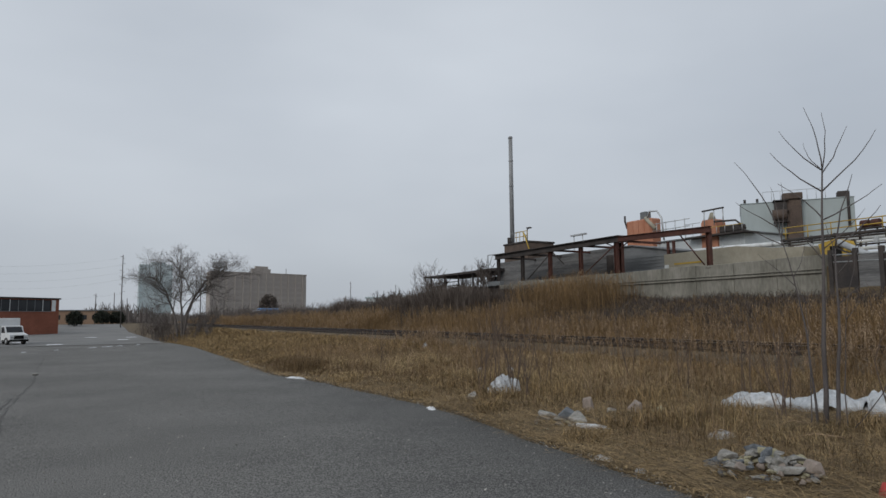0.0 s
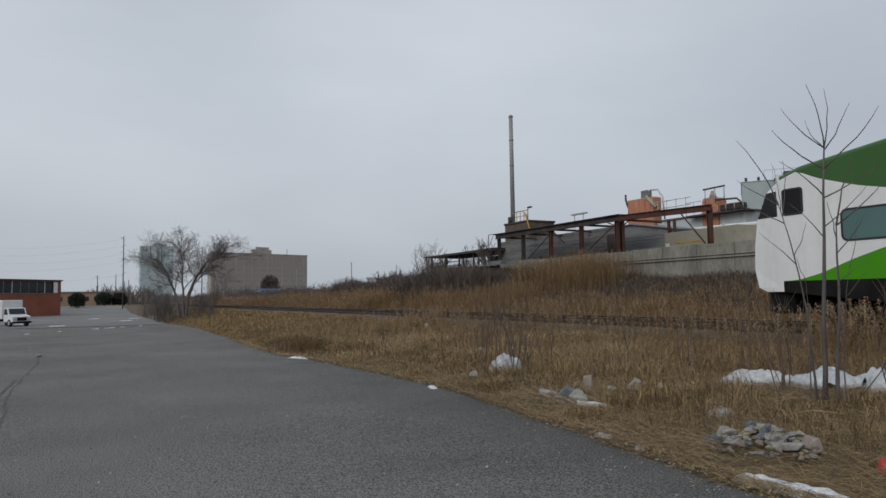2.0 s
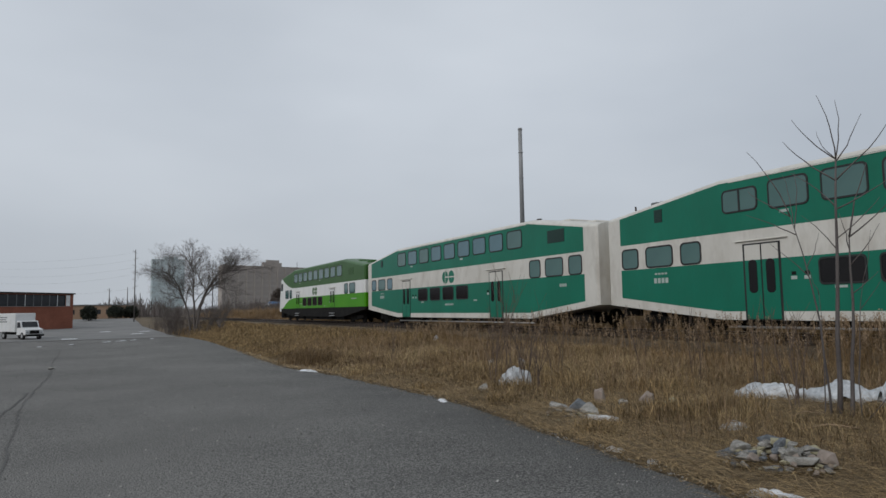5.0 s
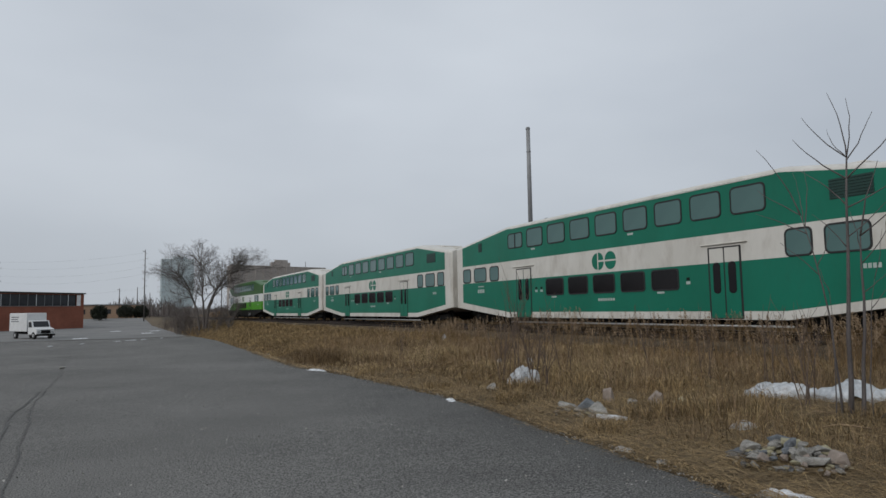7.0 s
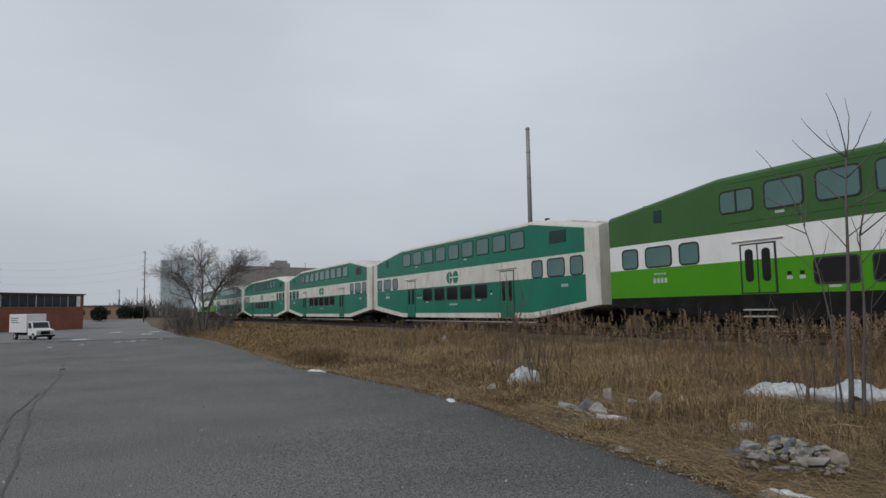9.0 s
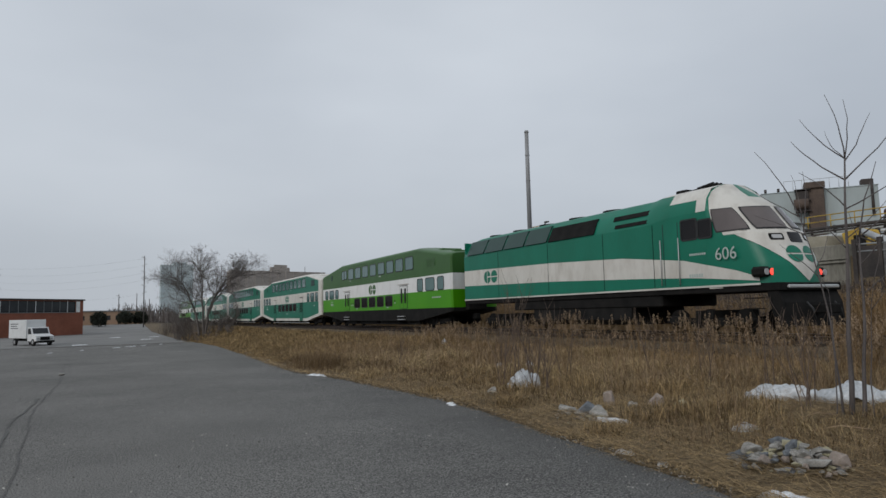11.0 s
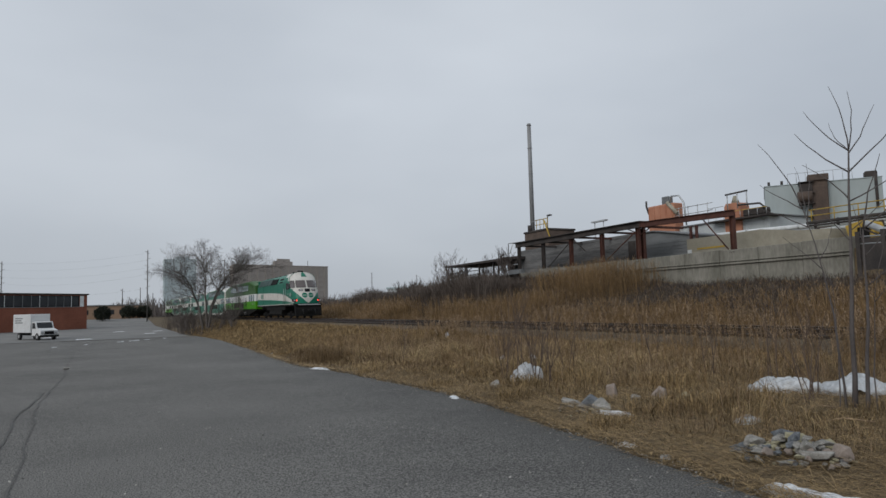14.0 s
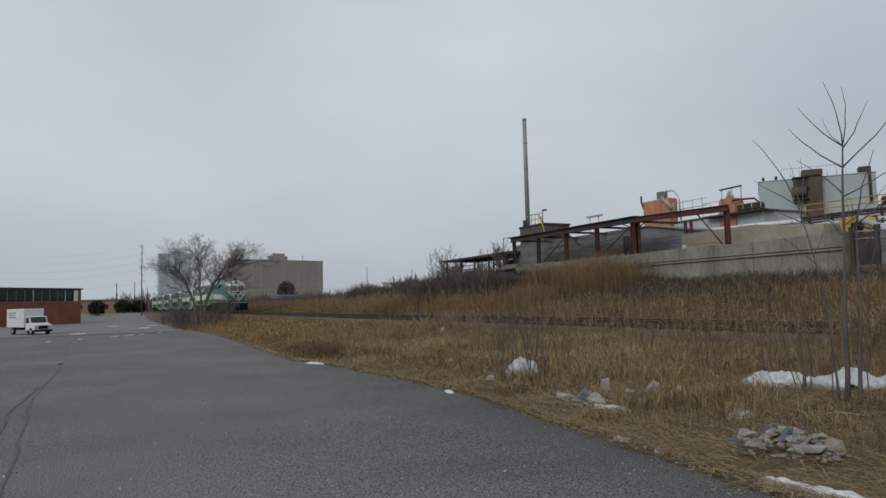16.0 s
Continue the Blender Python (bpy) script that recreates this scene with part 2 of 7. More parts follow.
    def mesh(self, name, *mats, tidy=True):
        me = bpy.data.meshes.new(name)
        me.from_pydata(self.v, [], self.f)
        for k in mats:
            me.materials.append(k)
        me.polygons.foreach_set("material_index", self.m)
        me.polygons.foreach_set("use_smooth", self.s)
        if tidy:
            bm = bmesh.new()
            bm.from_mesh(me)
            bmesh.ops.remove_doubles(bm, verts=bm.verts, dist=0.0004)
            bmesh.ops.recalc_face_normals(bm, faces=bm.faces)
            bm.to_mesh(me)
            bm.free()
        me.update()
        return me


def part(name, shape, material, parent, label="", at=None):
    """One mesh object under a thing or a part."""
    mats = material if isinstance(material, (list, tuple)) else [material]
    me = shape.mesh(name, *mats) if isinstance(shape, Shape) else shape
    ob = new(name, me)
    ob.parent = parent
    if at is not None:
        ob.matrix_basis = at
    return tagged(ob, label)


def thing(name, label, category, m=None, group="", kind=""):
    ob = new(name)
    ob.empty_display_size = 0.2
    if m is not None:
        ob.matrix_basis = m
    return tagged(ob, label, category, group, kind)


def solo(name, shape, material, label, category="", kind="", group="", m=None):
    ob = part(name, shape, material, None)
    if m is not None:
        ob.matrix_basis = m
    return tagged(ob, label, category, group, kind)


def rounded(w, h, r, n=4):
    """A rounded rectangle round the origin."""
    out = []
    for cx, cy, a0 in ((w / 2 - r, h / 2 - r, 0), (-w / 2 + r, h / 2 - r, 90), (-w / 2 + r, -h / 2 + r, 180), (w / 2 - r, -h / 2 + r, 270)):
        for k in range(n + 1):
            a = radians(a0 + 90 * k / n)
            out.append((cx + r * math.cos(a), cy + r * math.sin(a)))
    return out


def ramp(x, *knots):
    return float(np.interp(x, [k[0] for k in knots], [k[1] for k in knots]))


def bulk(name, verts, faces, material, kind_label, category, smooth=False):
    """One stuff object from arrays of corners and of faces with four (or three) corners."""
    me = bpy.data.meshes.new(name)
    verts = np.asarray(verts, dtype=np.float32)
    faces = np.asarray(faces, dtype=np.int32)
    k = faces.shape[1]
    me.vertices.add(len(verts))
    me.vertices.foreach_set("co", verts.ravel())
    me.loops.add(faces.size)
    me.loops.foreach_set("vertex_index", faces.ravel())
    me.polygons.add(len(faces))
    me.polygons.foreach_set("loop_start", np.arange(0, faces.size, k, dtype=np.int32))
    me.polygons.foreach_set("loop_total", np.full(len(faces), k, dtype=np.int32))
    me.update(calc_edges=True)
    me.materials.append(material)
    return tagged(new(name, me), kind_label, category, kind="stuff")


# ---- the lie of the land: x across the track, y along it ----
TRACK_X, RAIL_Z = 19.12, 0.76


def lot_z(y):
    return -0.017 * min(max(0.0, y - 12.0), 78.0) + ramp(y, (180, 0), (224, 1.65))


def lot_edge(y):
    return ramp(y, (-20, 5.2), (4, 5.25), (6, 5.5), (8, 5.8), (10, 6.05), (16, 6.25), (20, 6.2), (22, 6.0), (25, 6.15), (29, 6.5), (40, 7.5), (65, 9.6), (86, 10.6), (104, 10.8), (200, 12.0)) + 0.12 * noise.noise((y * 0.7, 3.1, 0.0)) + 0.07 * noise.noise((y * 2.3, 8.1, 0.0))


def land(x, y):
    base = lot_z(y)
    wob = 0.10 * noise.noise((x * 0.35, y * 0.35, 1.7)) + 0.05 * noise.noise((x * 1.1, y * 1.1, 4.2))
    e = lot_edge(y)
    if x <= e:
        return base - 0.07
    if x <= 16.2:
        s = (x - e) / (16.2 - e)
        k = min(1.0, (x - e) * 1.2)
        return base + (0.10 - base) * s * s + wob * k + 0.05 * k - 0.02
    if x <= 22.5:
        return 0.08
    top = ramp(y, (0, 3.3), (20, 2.75), (35, 2.75), (42, 3.6), (56, 3.9), (64, 3.0), (85, 1.6), (140, 1.0), (300, 0.8))
    if x <= 38.1:
        s = min(1.0, max(0.0, (x - 23.0) / 14.5)) ** 1.5
        return 0.08 + (top - 0.08) * s + wob * 1.6
    yard = ramp(y, (-60, 4.4), (60, 4.4), (88, 3.0), (110, 1.2), (400, 0.8))
    return yard if x <= 120 else 1.0 + (yard - 1.0) * ramp(x, (120, 1), (200, 0))


def span(*pieces):
    out = []
    for a, b, step in pieces:
        out += list(np.arange(a, b, step))
    return out


GX = [-2500, -1200, -600, -300, -150, -80, -40, -20, -10, -4, 0, 3] + span((4.6, 24, 0.4), (24, 38, 0.7)) + [38.05, 38.2, 42, 50, 70, 120, 200, 400, 900, 2500]
GY = [-1200, -500, -200, -80, -40, -20, -10, -5, 0] + span((1, 30, 0.6), (30, 90, 1.5), (90, 200, 5.0)) + [200, 230, 300, 500, 900, 1500, 2600]
ground = Shape()
ground.grid([[(x, y, land(x, y)) for x in GX] for y in GY], 0, True)
solo("ground", ground, SOIL, "dry winter grass and bare soil", "ground", "structure")

lot = Shape()
LY = [-120, -60, -30, -12] + span((-6, 60, 0.35), (60, 92, 1.0))
lot.grid([[(x if k < 9 else lot_edge(y) - (0.0 if k == 10 else 0.25), y, lot_z(y) + (0.0 if k < 10 else -0.09) + (0.012 * noise.noise((x * 0.12, y * 0.12, 9.0)) if x > -60 and k < 9 else 0)) for k, x in enumerate((-160, -60, -30, -16, -8, -4, -1, 2, 4, 0, 0))] for y in LY], 0, True)
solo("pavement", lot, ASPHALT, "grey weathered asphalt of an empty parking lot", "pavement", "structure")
far_lot = Shape()
far_lot.grid([[(x if k < 6 else lot_edge(y) - 1.0, y, lot_z(y) + 0.01) for k, x in enumerate((-220, -60, -25, -12, -4, 3, 0))] for y in span((92, 232, 4.0))], 0, True)
solo("pavement_far", far_lot, ASPHALT_FAR, "pale worn lot with scattered snow remains", "pavement", "structure")

# ---- track ----
bed = Shape()
rows = []
for y in [-400, -100, -30] + span((-10, 70, 0.8), (70, 200, 6)) + [260, 400, 900]:
    prof = ((-3.3, -0.74), (-2.6, -0.58), (-1.95, -0.38), (-1.6, -0.32), (-1.25, -0.27), (0.0, -0.24), (1.25, -0.24), (1.7, -0.24), (1.95, -0.28), (2.6, -0.5), (3.4, -0.72))
    rows.append([(TRACK_X + a + 0.06 * noise.noise((a * 3, y * 1.3, 2)), y, RAIL_Z + b + 0.03 * noise.noise((a * 4, y * 2.1, 7))) for a, b in prof])
bed.grid(rows, 0, True)
track_bed = solo("track_bed", bed, BALLAST, "dark crushed-stone ballast bank under the railway track", "track bed", "structure")
railway = thing("railway_track", "single railway track with rusty rails on tarred timber sleepers", "railway track", pose(TRACK_X, 0, 0))
rail_profile = [(-0.07, -0.17), (0.07, -0.17), (0.07, -0.15), (0.012, -0.12), (0.012, -0.045), (0.036, -0.03), (0.036, -0.002), (-0.036, -0.002), (-0.036, -0.03), (-0.012, -0.045), (-0.012, -0.12), (-0.07, -0.15)]
for side in (-0.755, 0.755):
    r = part("rail", Shape().prism([(a + side, b + RAIL_Z) for a, b in rail_profile], -400, 900, 1), STEEL, railway)
    part("rail_head", Shape().box((side - 0.03, -400, RAIL_Z - 0.002), (side + 0.03, 900, RAIL_Z + 0.001)), RAIL_TOP, r, "worn shiny running surface")
sleeper_mesh = Shape().box((-1.3, -0.115, RAIL_Z - 0.30), (1.3, 0.115, RAIL_Z - 0.165), 0, 0.015).mesh("sleeper", SLEEPER)
for k in range(290):
    part("sleeper", sleeper_mesh, SLEEPER, railway, at=pose(random.uniform(-0.03, 0.03), -4 + k * 0.52, random.uniform(-0.008, 0.006), 0, 0, random.uniform(-0.8, 0.8)))
far_sleepers = Shape()
for k in range(290):
    far_sleepers.box((-1.3, 147 + k * 0.6, RAIL_Z - 0.3), (1.3, 147.23 + k * 0.6, RAIL_Z - 0.17))
tagged(part("far_sleepers", far_sleepers, SLEEPER, railway), kind="stuff")


# ---- the train; u runs back from the front end of a vehicle ----
CAR = 25.91
WINDOWS = {}


def window_meshes(w, h, r, glass):
    key = (round(w, 3), round(h, 3), glass.name)
    if key not in WINDOWS:
        out, inn = rounded(w + 0.09, h + 0.09, r + 0.04), rounded(w - 0.02, h - 0.02, r)
        ring, n = Shape(), len(out)
        ring.v = [(0, a, b) for a, b in out] + [(-0.022, a * 0.985, b * 0.985) for a, b in out] + [(-0.022, a, b) for a, b in inn] + [(0.0, a, b) for a, b in inn]
        for k in range(n):
            j = (k + 1) % n
            for t in range(3):
                ring.face((t * n + k, t * n + j, (t + 1) * n + j, (t + 1) * n + k))
        pane = Shape().prism(rounded(w, h, r), -0.012, 0.0, 0)
        WINDOWS[key] = (pane.mesh("pane", glass), ring.mesh("gasket", RUBBER))
    return WINDOWS[key]


def side_window(body, u0, u1, z0, z1, glass, r=0.13, both=True, x=1.5, split=False):
    pane, ring = window_meshes(u1 - u0, z1 - z0, r, glass)
    for s in ((-1, 1) if both else (-1,)):
        m = pose(s * x, -(u0 + u1) / 2, (z0 + z1) / 2, 0, 0, 0 if s < 0 else 180)
        w = part("window", pane, glass, body, at=m)
        part("gasket", ring, RUBBER, w)
        if split:
            part("mullion", Shape().box((-0.03, -0.03, -(z1 - z0) / 2), (0, 0.03, (z1 - z0) / 2)), RUBBER, w)


def side_door(body, u0, u1, z0, z1, lower, upper, split):
    """A pair of sliding leaves, with a drip rail above."""
    for s in (-1, 1):
        m = pose(s * 1.5, -(u0 + u1) / 2, 0, 0, 0, 0 if s < 0 else 180)
        w = (u1 - u0) / 2
        d = part("sliding_door", Shape().box((-0.006, -w - 0.05, z0), (0, w + 0.05, z1 + 0.05)), RUBBER, body, at=m)
        for a in (-1, 1):
            leaf = Shape()
            y0, y1 = sorted((a * 0.025, a * (w - 0.02)))
            leaf.box((-0.022, y0, z0 + 0.03), (-0.004, y1, split), 0, 0.004)
            leaf.box((-0.022, y0, split), (-0.004, y1, z1), 1, 0.004)
            part("door_leaf", leaf, [lower, upper], d)
            part("door_pane", Shape().prism([((y0 + y1) / 2 + p, (z0 * 0.42 + z1 * 0.58) + q) for p, q in rounded(0.29, 1.0, 0.12)], -0.028, -0.02, 0), GLASS_LOW, d)
        part("drip_rail", Shape().box((-0.06, -w - 0.3, z1 + 0.12), (0, w + 0.3, z1 + 0.16), 0, 0.01), CREAM, d)


def emblem(body, u, z, size, colour, x=1.5, both=True):
    """Two plain discs, cut by narrow gaps."""
    g = 0.05 * size
    sh = Shape()

    def sector(cy, cz, r, a0, a1, hole=0.0):
        n = 14
        pts = [(cy + r * math.cos(radians(a0 + (a1 - a0) * k / n)), cz + r * math.sin(radians(a0 + (a1 - a0) * k / n))) for k in range(n + 1)]
        if a1 - a0 < 179:
            pts.append((cy, cz))
        sh.prism(pts, -0.007, 0.0, 0)
    r = size / 2
    for cy in (0.56 * size, -0.56 * size):
        if cy > 0:
            sector(cy + g, 0, r, -90, 90)
            sector(cy - g, g * 1.4, r * 0.92, 90, 180)
            sector(cy - g, -g, r * 0.97, 180, 270)
        else:
            sector(cy, g, r * 0.97, 0, 180)
            sector(cy, -g, r * 0.97, 180, 360)
    me = sh.mesh("emblem", colour)
    for s in ((-1, 1) if both else (-1,)):
        part("emblem", me, colour, body, at=pose(s * x, -u, z, 0, 0, 0 if s < 0 else 180))


def decal(body, u0, u1, z0, z1, colour=None, x=1.5, n=1):
    sh = Shape()
    for k in range(n):
        a, b = u0 + (u1 - u0) * k / n, u0 + (u1 - u0) * (k + 0.72 if n > 1 else k + 1) / n
        sh.box((-x - 0.006, -b, z0), (-x + 0.002, -a, z1))
    part("marking", sh, colour or SIGN_WHITE, body)


WHEEL = Shape().tube([(-0.07, 0, 0), (0.07, 0, 0)], 0.42, 20).mesh("wheel", BLACK)
FRAME = Shape()
for s in (-1, 1):
    FRAME.prism([(-1.75, 0.42), (-1.55, 0.62), (-0.6, 0.55), (0.6, 0.55), (1.55, 0.62), (1.75, 0.42), (1.3, 0.3), (0.7, 0.32), (0.4, 0.2), (-0.4, 0.2), (-0.7, 0.32), (-1.3, 0.3)], s * 1.0 - 0.08, s * 1.0 + 0.08, 0)
    for c in (-1.3, 1.3):
        FRAME.box((s * 1.0 - 0.14, c - 0.2, 0.3), (s * 1.0 + 0.14, c + 0.2, 0.58), 0, 0.04)
    FRAME.tube([(s * 1.08, 0.25, 0.3), (s * 1.08, 0.25, 0.8)], 0.12, 8)
    FRAME.tube([(s * 1.08, -0.25, 0.3), (s * 1.08, -0.25, 0.8)], 0.12, 8)
FRAME.box((-1.0, -0.35, 0.35), (1.0, 0.35, 0.8))
FRAME = FRAME.mesh("side_frame", BLACK)


def bogie(car, u, spread=1.3):
    b = part("bogie", FRAME, BLACK, car, at=pose(0, -u, 0))
    for c in (-spread, spread):
        for s in (-0.76, 0.76):
            part("wheel", WHEEL, BLACK, b, at=pose(s, c, 0.42))


def coach(kind, label, group, lows=5, split=True, blue=()):
    """kind: teal, lime or cab. A double-deck coach with lowered middle. lows: lower windows; blue: upper windows with bluish glass."""
    car = thing("railway_coach" if kind != "cab" else "cab_coach", label, "train coach", group=group)
    old = kind == "teal"
    end = 25.2 if kind == "cab" else 24.86
    floor = lambda u: ramp(u, (-0.1, 1.0), (5.1, 0.46), (20.2, 0.44), (end, 1.0))
    top = lambda u: ramp(u, (-0.1, 4.13), (0.3, 4.16), (5.3, 4.78), (20.1, 4.78), (end - 0.4, 4.12), (end, 4.10))
    if kind == "cab":
        top = lambda u: ramp(u, (0.7, 4.1), (1.3, 4.30), (5.8, 4.88), (20.2, 4.88), (end - 0.4, 4.2), (end, 4.16))
    elif kind == "lime":
        top = lambda u: ramp(u, (-0.1, 4.21), (0.3, 4.24), (5.3, 4.86), (20.1, 4.86), (end - 0.4, 4.2), (end, 4.16))
    line1 = (lambda u: ramp(u, (-0.1, 1.30), (0.66, 1.24), (5.1, 0.72), (20.2, 0.70), (24.05, 1.16), (end, 1.28))) if old else (lambda u: max(1.22, floor(u) + 0.02))
    if kind == "cab":
        line2 = lambda u: ramp(u, (0.7, 1.22), (1.2, 1.24), (1.9, 1.42), (2.7, 1.74), (3.55, 2.01), (4.4, 2.15), (5.2, 2.22), (6.5, 2.26), (26, 2.25))
        line3 = lambda u: min(top(u), ramp(u, (0.7, 4.6), (1.2, 4.35), (1.9, 4.0), (2.9, 3.66), (4.1, 3.38), (5.25, 3.25), (6.7, 3.21), (26, 3.2)))
        stations = [0.75, 0.85] + span((1.0, 7.0, 0.25)) + [9, 13, 17, 20.2, 22.5, 24.8, end - 0.09, end]
    else:
        line2, line3 = (lambda u: 2.26), (lambda u: 3.19)
        stations = [-0.05, 0.04, 0.66, 3.0, 5.2, 9, 13, 17, 20.15, 22.5, 24.05, end - 0.09, end]
    width = lambda u: 1.41 if u > end - 0.01 or (u < 0.0 and kind != "cab") else 1.5
    colours = [CREAM, TEAL] if old else [WHITE, LIME, MOSS, BLACK]
    bands = [0, 1, 0, 1, 0] if old else [3, 1, 0, 2, 2]
    body = Shape()
    for s in (-1, 1):
        rows = [[(s * width(u), -u, z) for z in (floor(u), line1(u), line2(u), line3(u), top(u))] for u in stations]

        def colour(r, c):
            mid = (stations[r] + stations[r + 1]) / 2
            return 0 if old and (mid < 0.66 or mid > 24.05) else bands[c]
        body.grid(rows, colour)
    arch = ((1.0, 0.0), (0.985, 0.07), (0.92, 0.14), (0.75, 0.20), (0.4, 0.235), (0.0, 0.25), (-0.4, 0.235), (-0.75, 0.20), (-0.92, 0.14), (-0.985, 0.07), (-1.0, 0.0))
    body.grid([[(a * width(u), -u, top(u) + b) for a, b in arch] for u in stations], bands[4], True)
    body.grid([[(s * width(u), -u, floor(u)) for s in (-1, 1)] for u in stations], 0 if old else 3)
    for u in ((stations[-1],) if kind == "cab" else (stations[0], stations[-1])):
        lv = [floor(u), line1(u), line2(u), line3(u), top(u)]
        body.grid([[(s * width(u), -u, z) for s in (-1, 1)] for z in lv], lambda r, c: 0 if old else bands[r])
        body.v += [(a * width(u), -u, top(u) + b) for a, b in arch]
        body.face(range(len(body.v) - len(arch), len(body.v)), bands[4])
    shell = part("body", body, colours, car)
    # passages between vehicles
    for u0, u1 in (((-0.36, 0.0),) if kind != "cab" else ()) + ((end - 0.05, end + 0.33),):
        part("gangway", Shape().box((-0.62, -u1, 1.05), (0.62, -u0, 3.55), 0, 0.05), CREAM if old else BLACK, car)
        part("coupler", Shape().box((-0.14, -u1 - 0.05, 0.55), (0.14, -u0 + 0.05, 0.85), 0, 0.03), BLACK, car)
    # windows
    cab = kind == "cab"
    shift = 0.42 if cab else 0.0
    if cab:
        side_window(shell, 2.5, 3.72, 2.26, 3.04, GLASS_UP)
        side_window(shell, 4.13, 4.9, 2.26, 3.04, GLASS_UP)
        side_window(shell, 0.86, 1.4, 3.12, 3.8, GLASS_LOW, 0.06)
    else:
        for k, (a, b) in enumerate(((0.76, 1.54), (1.97, 3.17), (3.58, 4.38))):
            side_window(shell, a, b, 2.32, 3.0, GLASS_BLUE if blue and k != 1 else GLASS_UP)
    for a, b in ((20.77, 21.55), (21.95, 23.18)) if cab else ((20.24, 21.02), (21.44, 22.64), (23.08, 23.88)):
        side_window(shell, a, b, 2.30, 3.04, GLASS_UP)
    for k in range(9):
        u = 5.36 + 1.633 * k + (0.5 if cab else 0.0)
        plain = k or not split
        side_window(shell, u, u + 1.2, 3.76 if plain else 3.82, 4.56 if plain else 4.48, GLASS_BLUE if k in blue else GLASS_UP, split=not plain)
    for k in range(lows):
        u = 8.42 + 1.615 * k + (0.48 if cab else 0.0)
        side_window(shell, u, u + 1.22, 1.48, 2.15, GLASS_LOW, 0.09)
    d0 = 1.24 if not old else 0.46
    lower, upper = (TEAL, CREAM) if old else (LIME, WHITE)
    rear_door = 17.14 if cab else 16.72 if lows == 4 else 17.46
    side_door(shell, 6.04 + (0.56 if cab else 0.0), 7.21 + (0.54 if cab else 0.0), d0, 2.72, lower, upper, 2.26)
    side_door(shell, rear_door, rear_door + 1.18, d0, 2.72, lower, upper, 2.26)
    emblem(shell, 12.32 + shift, 2.72, 0.66, TEAL if old else MOSS)
    # louvres near the ends
    for a, b, z0, z1 in ((2.43, 2.8, 3.86, 4.32), (21.63, 22.82, 3.72, 4.28))[(1 if kind == "cab" else 0):]:
        lv = Shape()
        lv.box((-1.506, -b, z0), (-1.49, -a, z1))
        for k in range(7):
            z = z0 + (z1 - z0) * (k + 0.3) / 7
            lv.box((-1.525, -b, z), (-1.5, -a, z + (z1 - z0) / 18))
        part("louvre", lv, MOSS if not old and a > 20 else DARK_TEAL, shell, "dark ventilation grille")
    # markings, too small to read
    if old:
        decal(shell, 11.9, 12.9, 1.14, 1.24, n=7)
    for u in (7.3, 13.7):
        decal(shell, u + shift, u + 0.3 + shift, 3.58, 3.66)
    for u in (8.8, 15.1):
        decal(shell, u + shift, u + 0.34 + shift, 1.34, 1.41)
    for u in (7.55, 7.95, 16.45):
        decal(shell, u + shift, u + 0.18 + shift, 1.62, 1.72)
        decal(shell, u + shift + 0.02, u + 0.16 + shift, 1.75, 1.85, BLACK)
    if kind != "cab":
        decal(shell, 2.35, 2.95, 2.02, 2.08, n=4)
        decal(shell, 2.3, 3.0, 1.72, 1.9, n=4)
    if old:
        decal(shell, 22.4, 22.9, 1.80, 1.93, n=4)
    else:
        decal(shell, 22.3, 23.5, 1.82, 1.90, n=9)
    if not old:
        for u in (6.1 + shift, 17.2):
            for z in (0.52, 0.72):
                part("step", Shape().box((-1.62, -u - 1.1, z), (-1.38, -u, z + 0.05), 0, 0.01), BRIGHT, car, "bare steel boarding step")
    # seams and ribs along the upper side
    for z in ((3.45, 4.72) if not old else (4.74,)):
        part("side_rib", Shape().box((-1.512, -20, z), (-1.49, -5.6, z + 0.03), 0, 0.006), MOSS if not old else CREAM, shell)
    # roof gear
    for a, b in ((20.9, 22.2), (22.8, 23.9)):
        part("roof_unit", Shape().box((-0.7, -b, top(b) + 0.2), (0.7, -a, top(b) + 0.34), 0, 0.04), CREAM if old else MOSS, car)
    # gear under the floor
    for a, b in ((5.8, 8.2), (9.0, 12.5), (13.2, 16.8), (18.0, 20.0)):
        part("underfloor_box", Shape().box((-1.25, -b, 0.2), (1.25, -a, 0.48), 0, 0.04), BLACK, car)
    part("air_pipe", Shape().tube([(-1.3, -5.2, 0.24), (-1.3, -20.2, 0.24)], 0.035, 6), BRIGHT if old else BLACK, car)
    bogie(car, 3.0), bogie(car, 22.0)
    if kind == "cab":
        # rounded nose
        levels = ((0.92, 0.10, 1.42), (1.05, -0.22, 1.42), (1.6, -0.40, 1.36), (2.3, -0.37, 1.35), (3.0, -0.26, 1.33), (3.08, -0.23, 1.33), (3.82, 0.12, 1.30), (3.95, 0.25, 1.24), (4.2, 0.55, 1.12), (4.30, 0.64, 1.0))
        rows = []
        for z, tip, half in levels:
            edge = 0.76
            plan = [(-1.5, edge), (-1.49, max(edge - 0.12, tip + 0.02)), (-half - 0.05, tip + 0.16 * (edge - tip)), (-half * 0.6, tip), (0, tip - 0.01), (half * 0.6, tip), (half + 0.05, tip + 0.16 * (edge - tip)), (1.49, max(edge - 0.12, tip + 0.02)), (1.5, edge)]
            rows.append([(x, -u, z) for x, u in plan])
        nose = Shape()
        nose.grid(rows, lambda r, c: 1 if r == 5 and 1 <= c <= 6 else 0)
        part("nose", nose, [WHITE, GLASS_LOW], car, "white rounded driving end with dark windscreen")
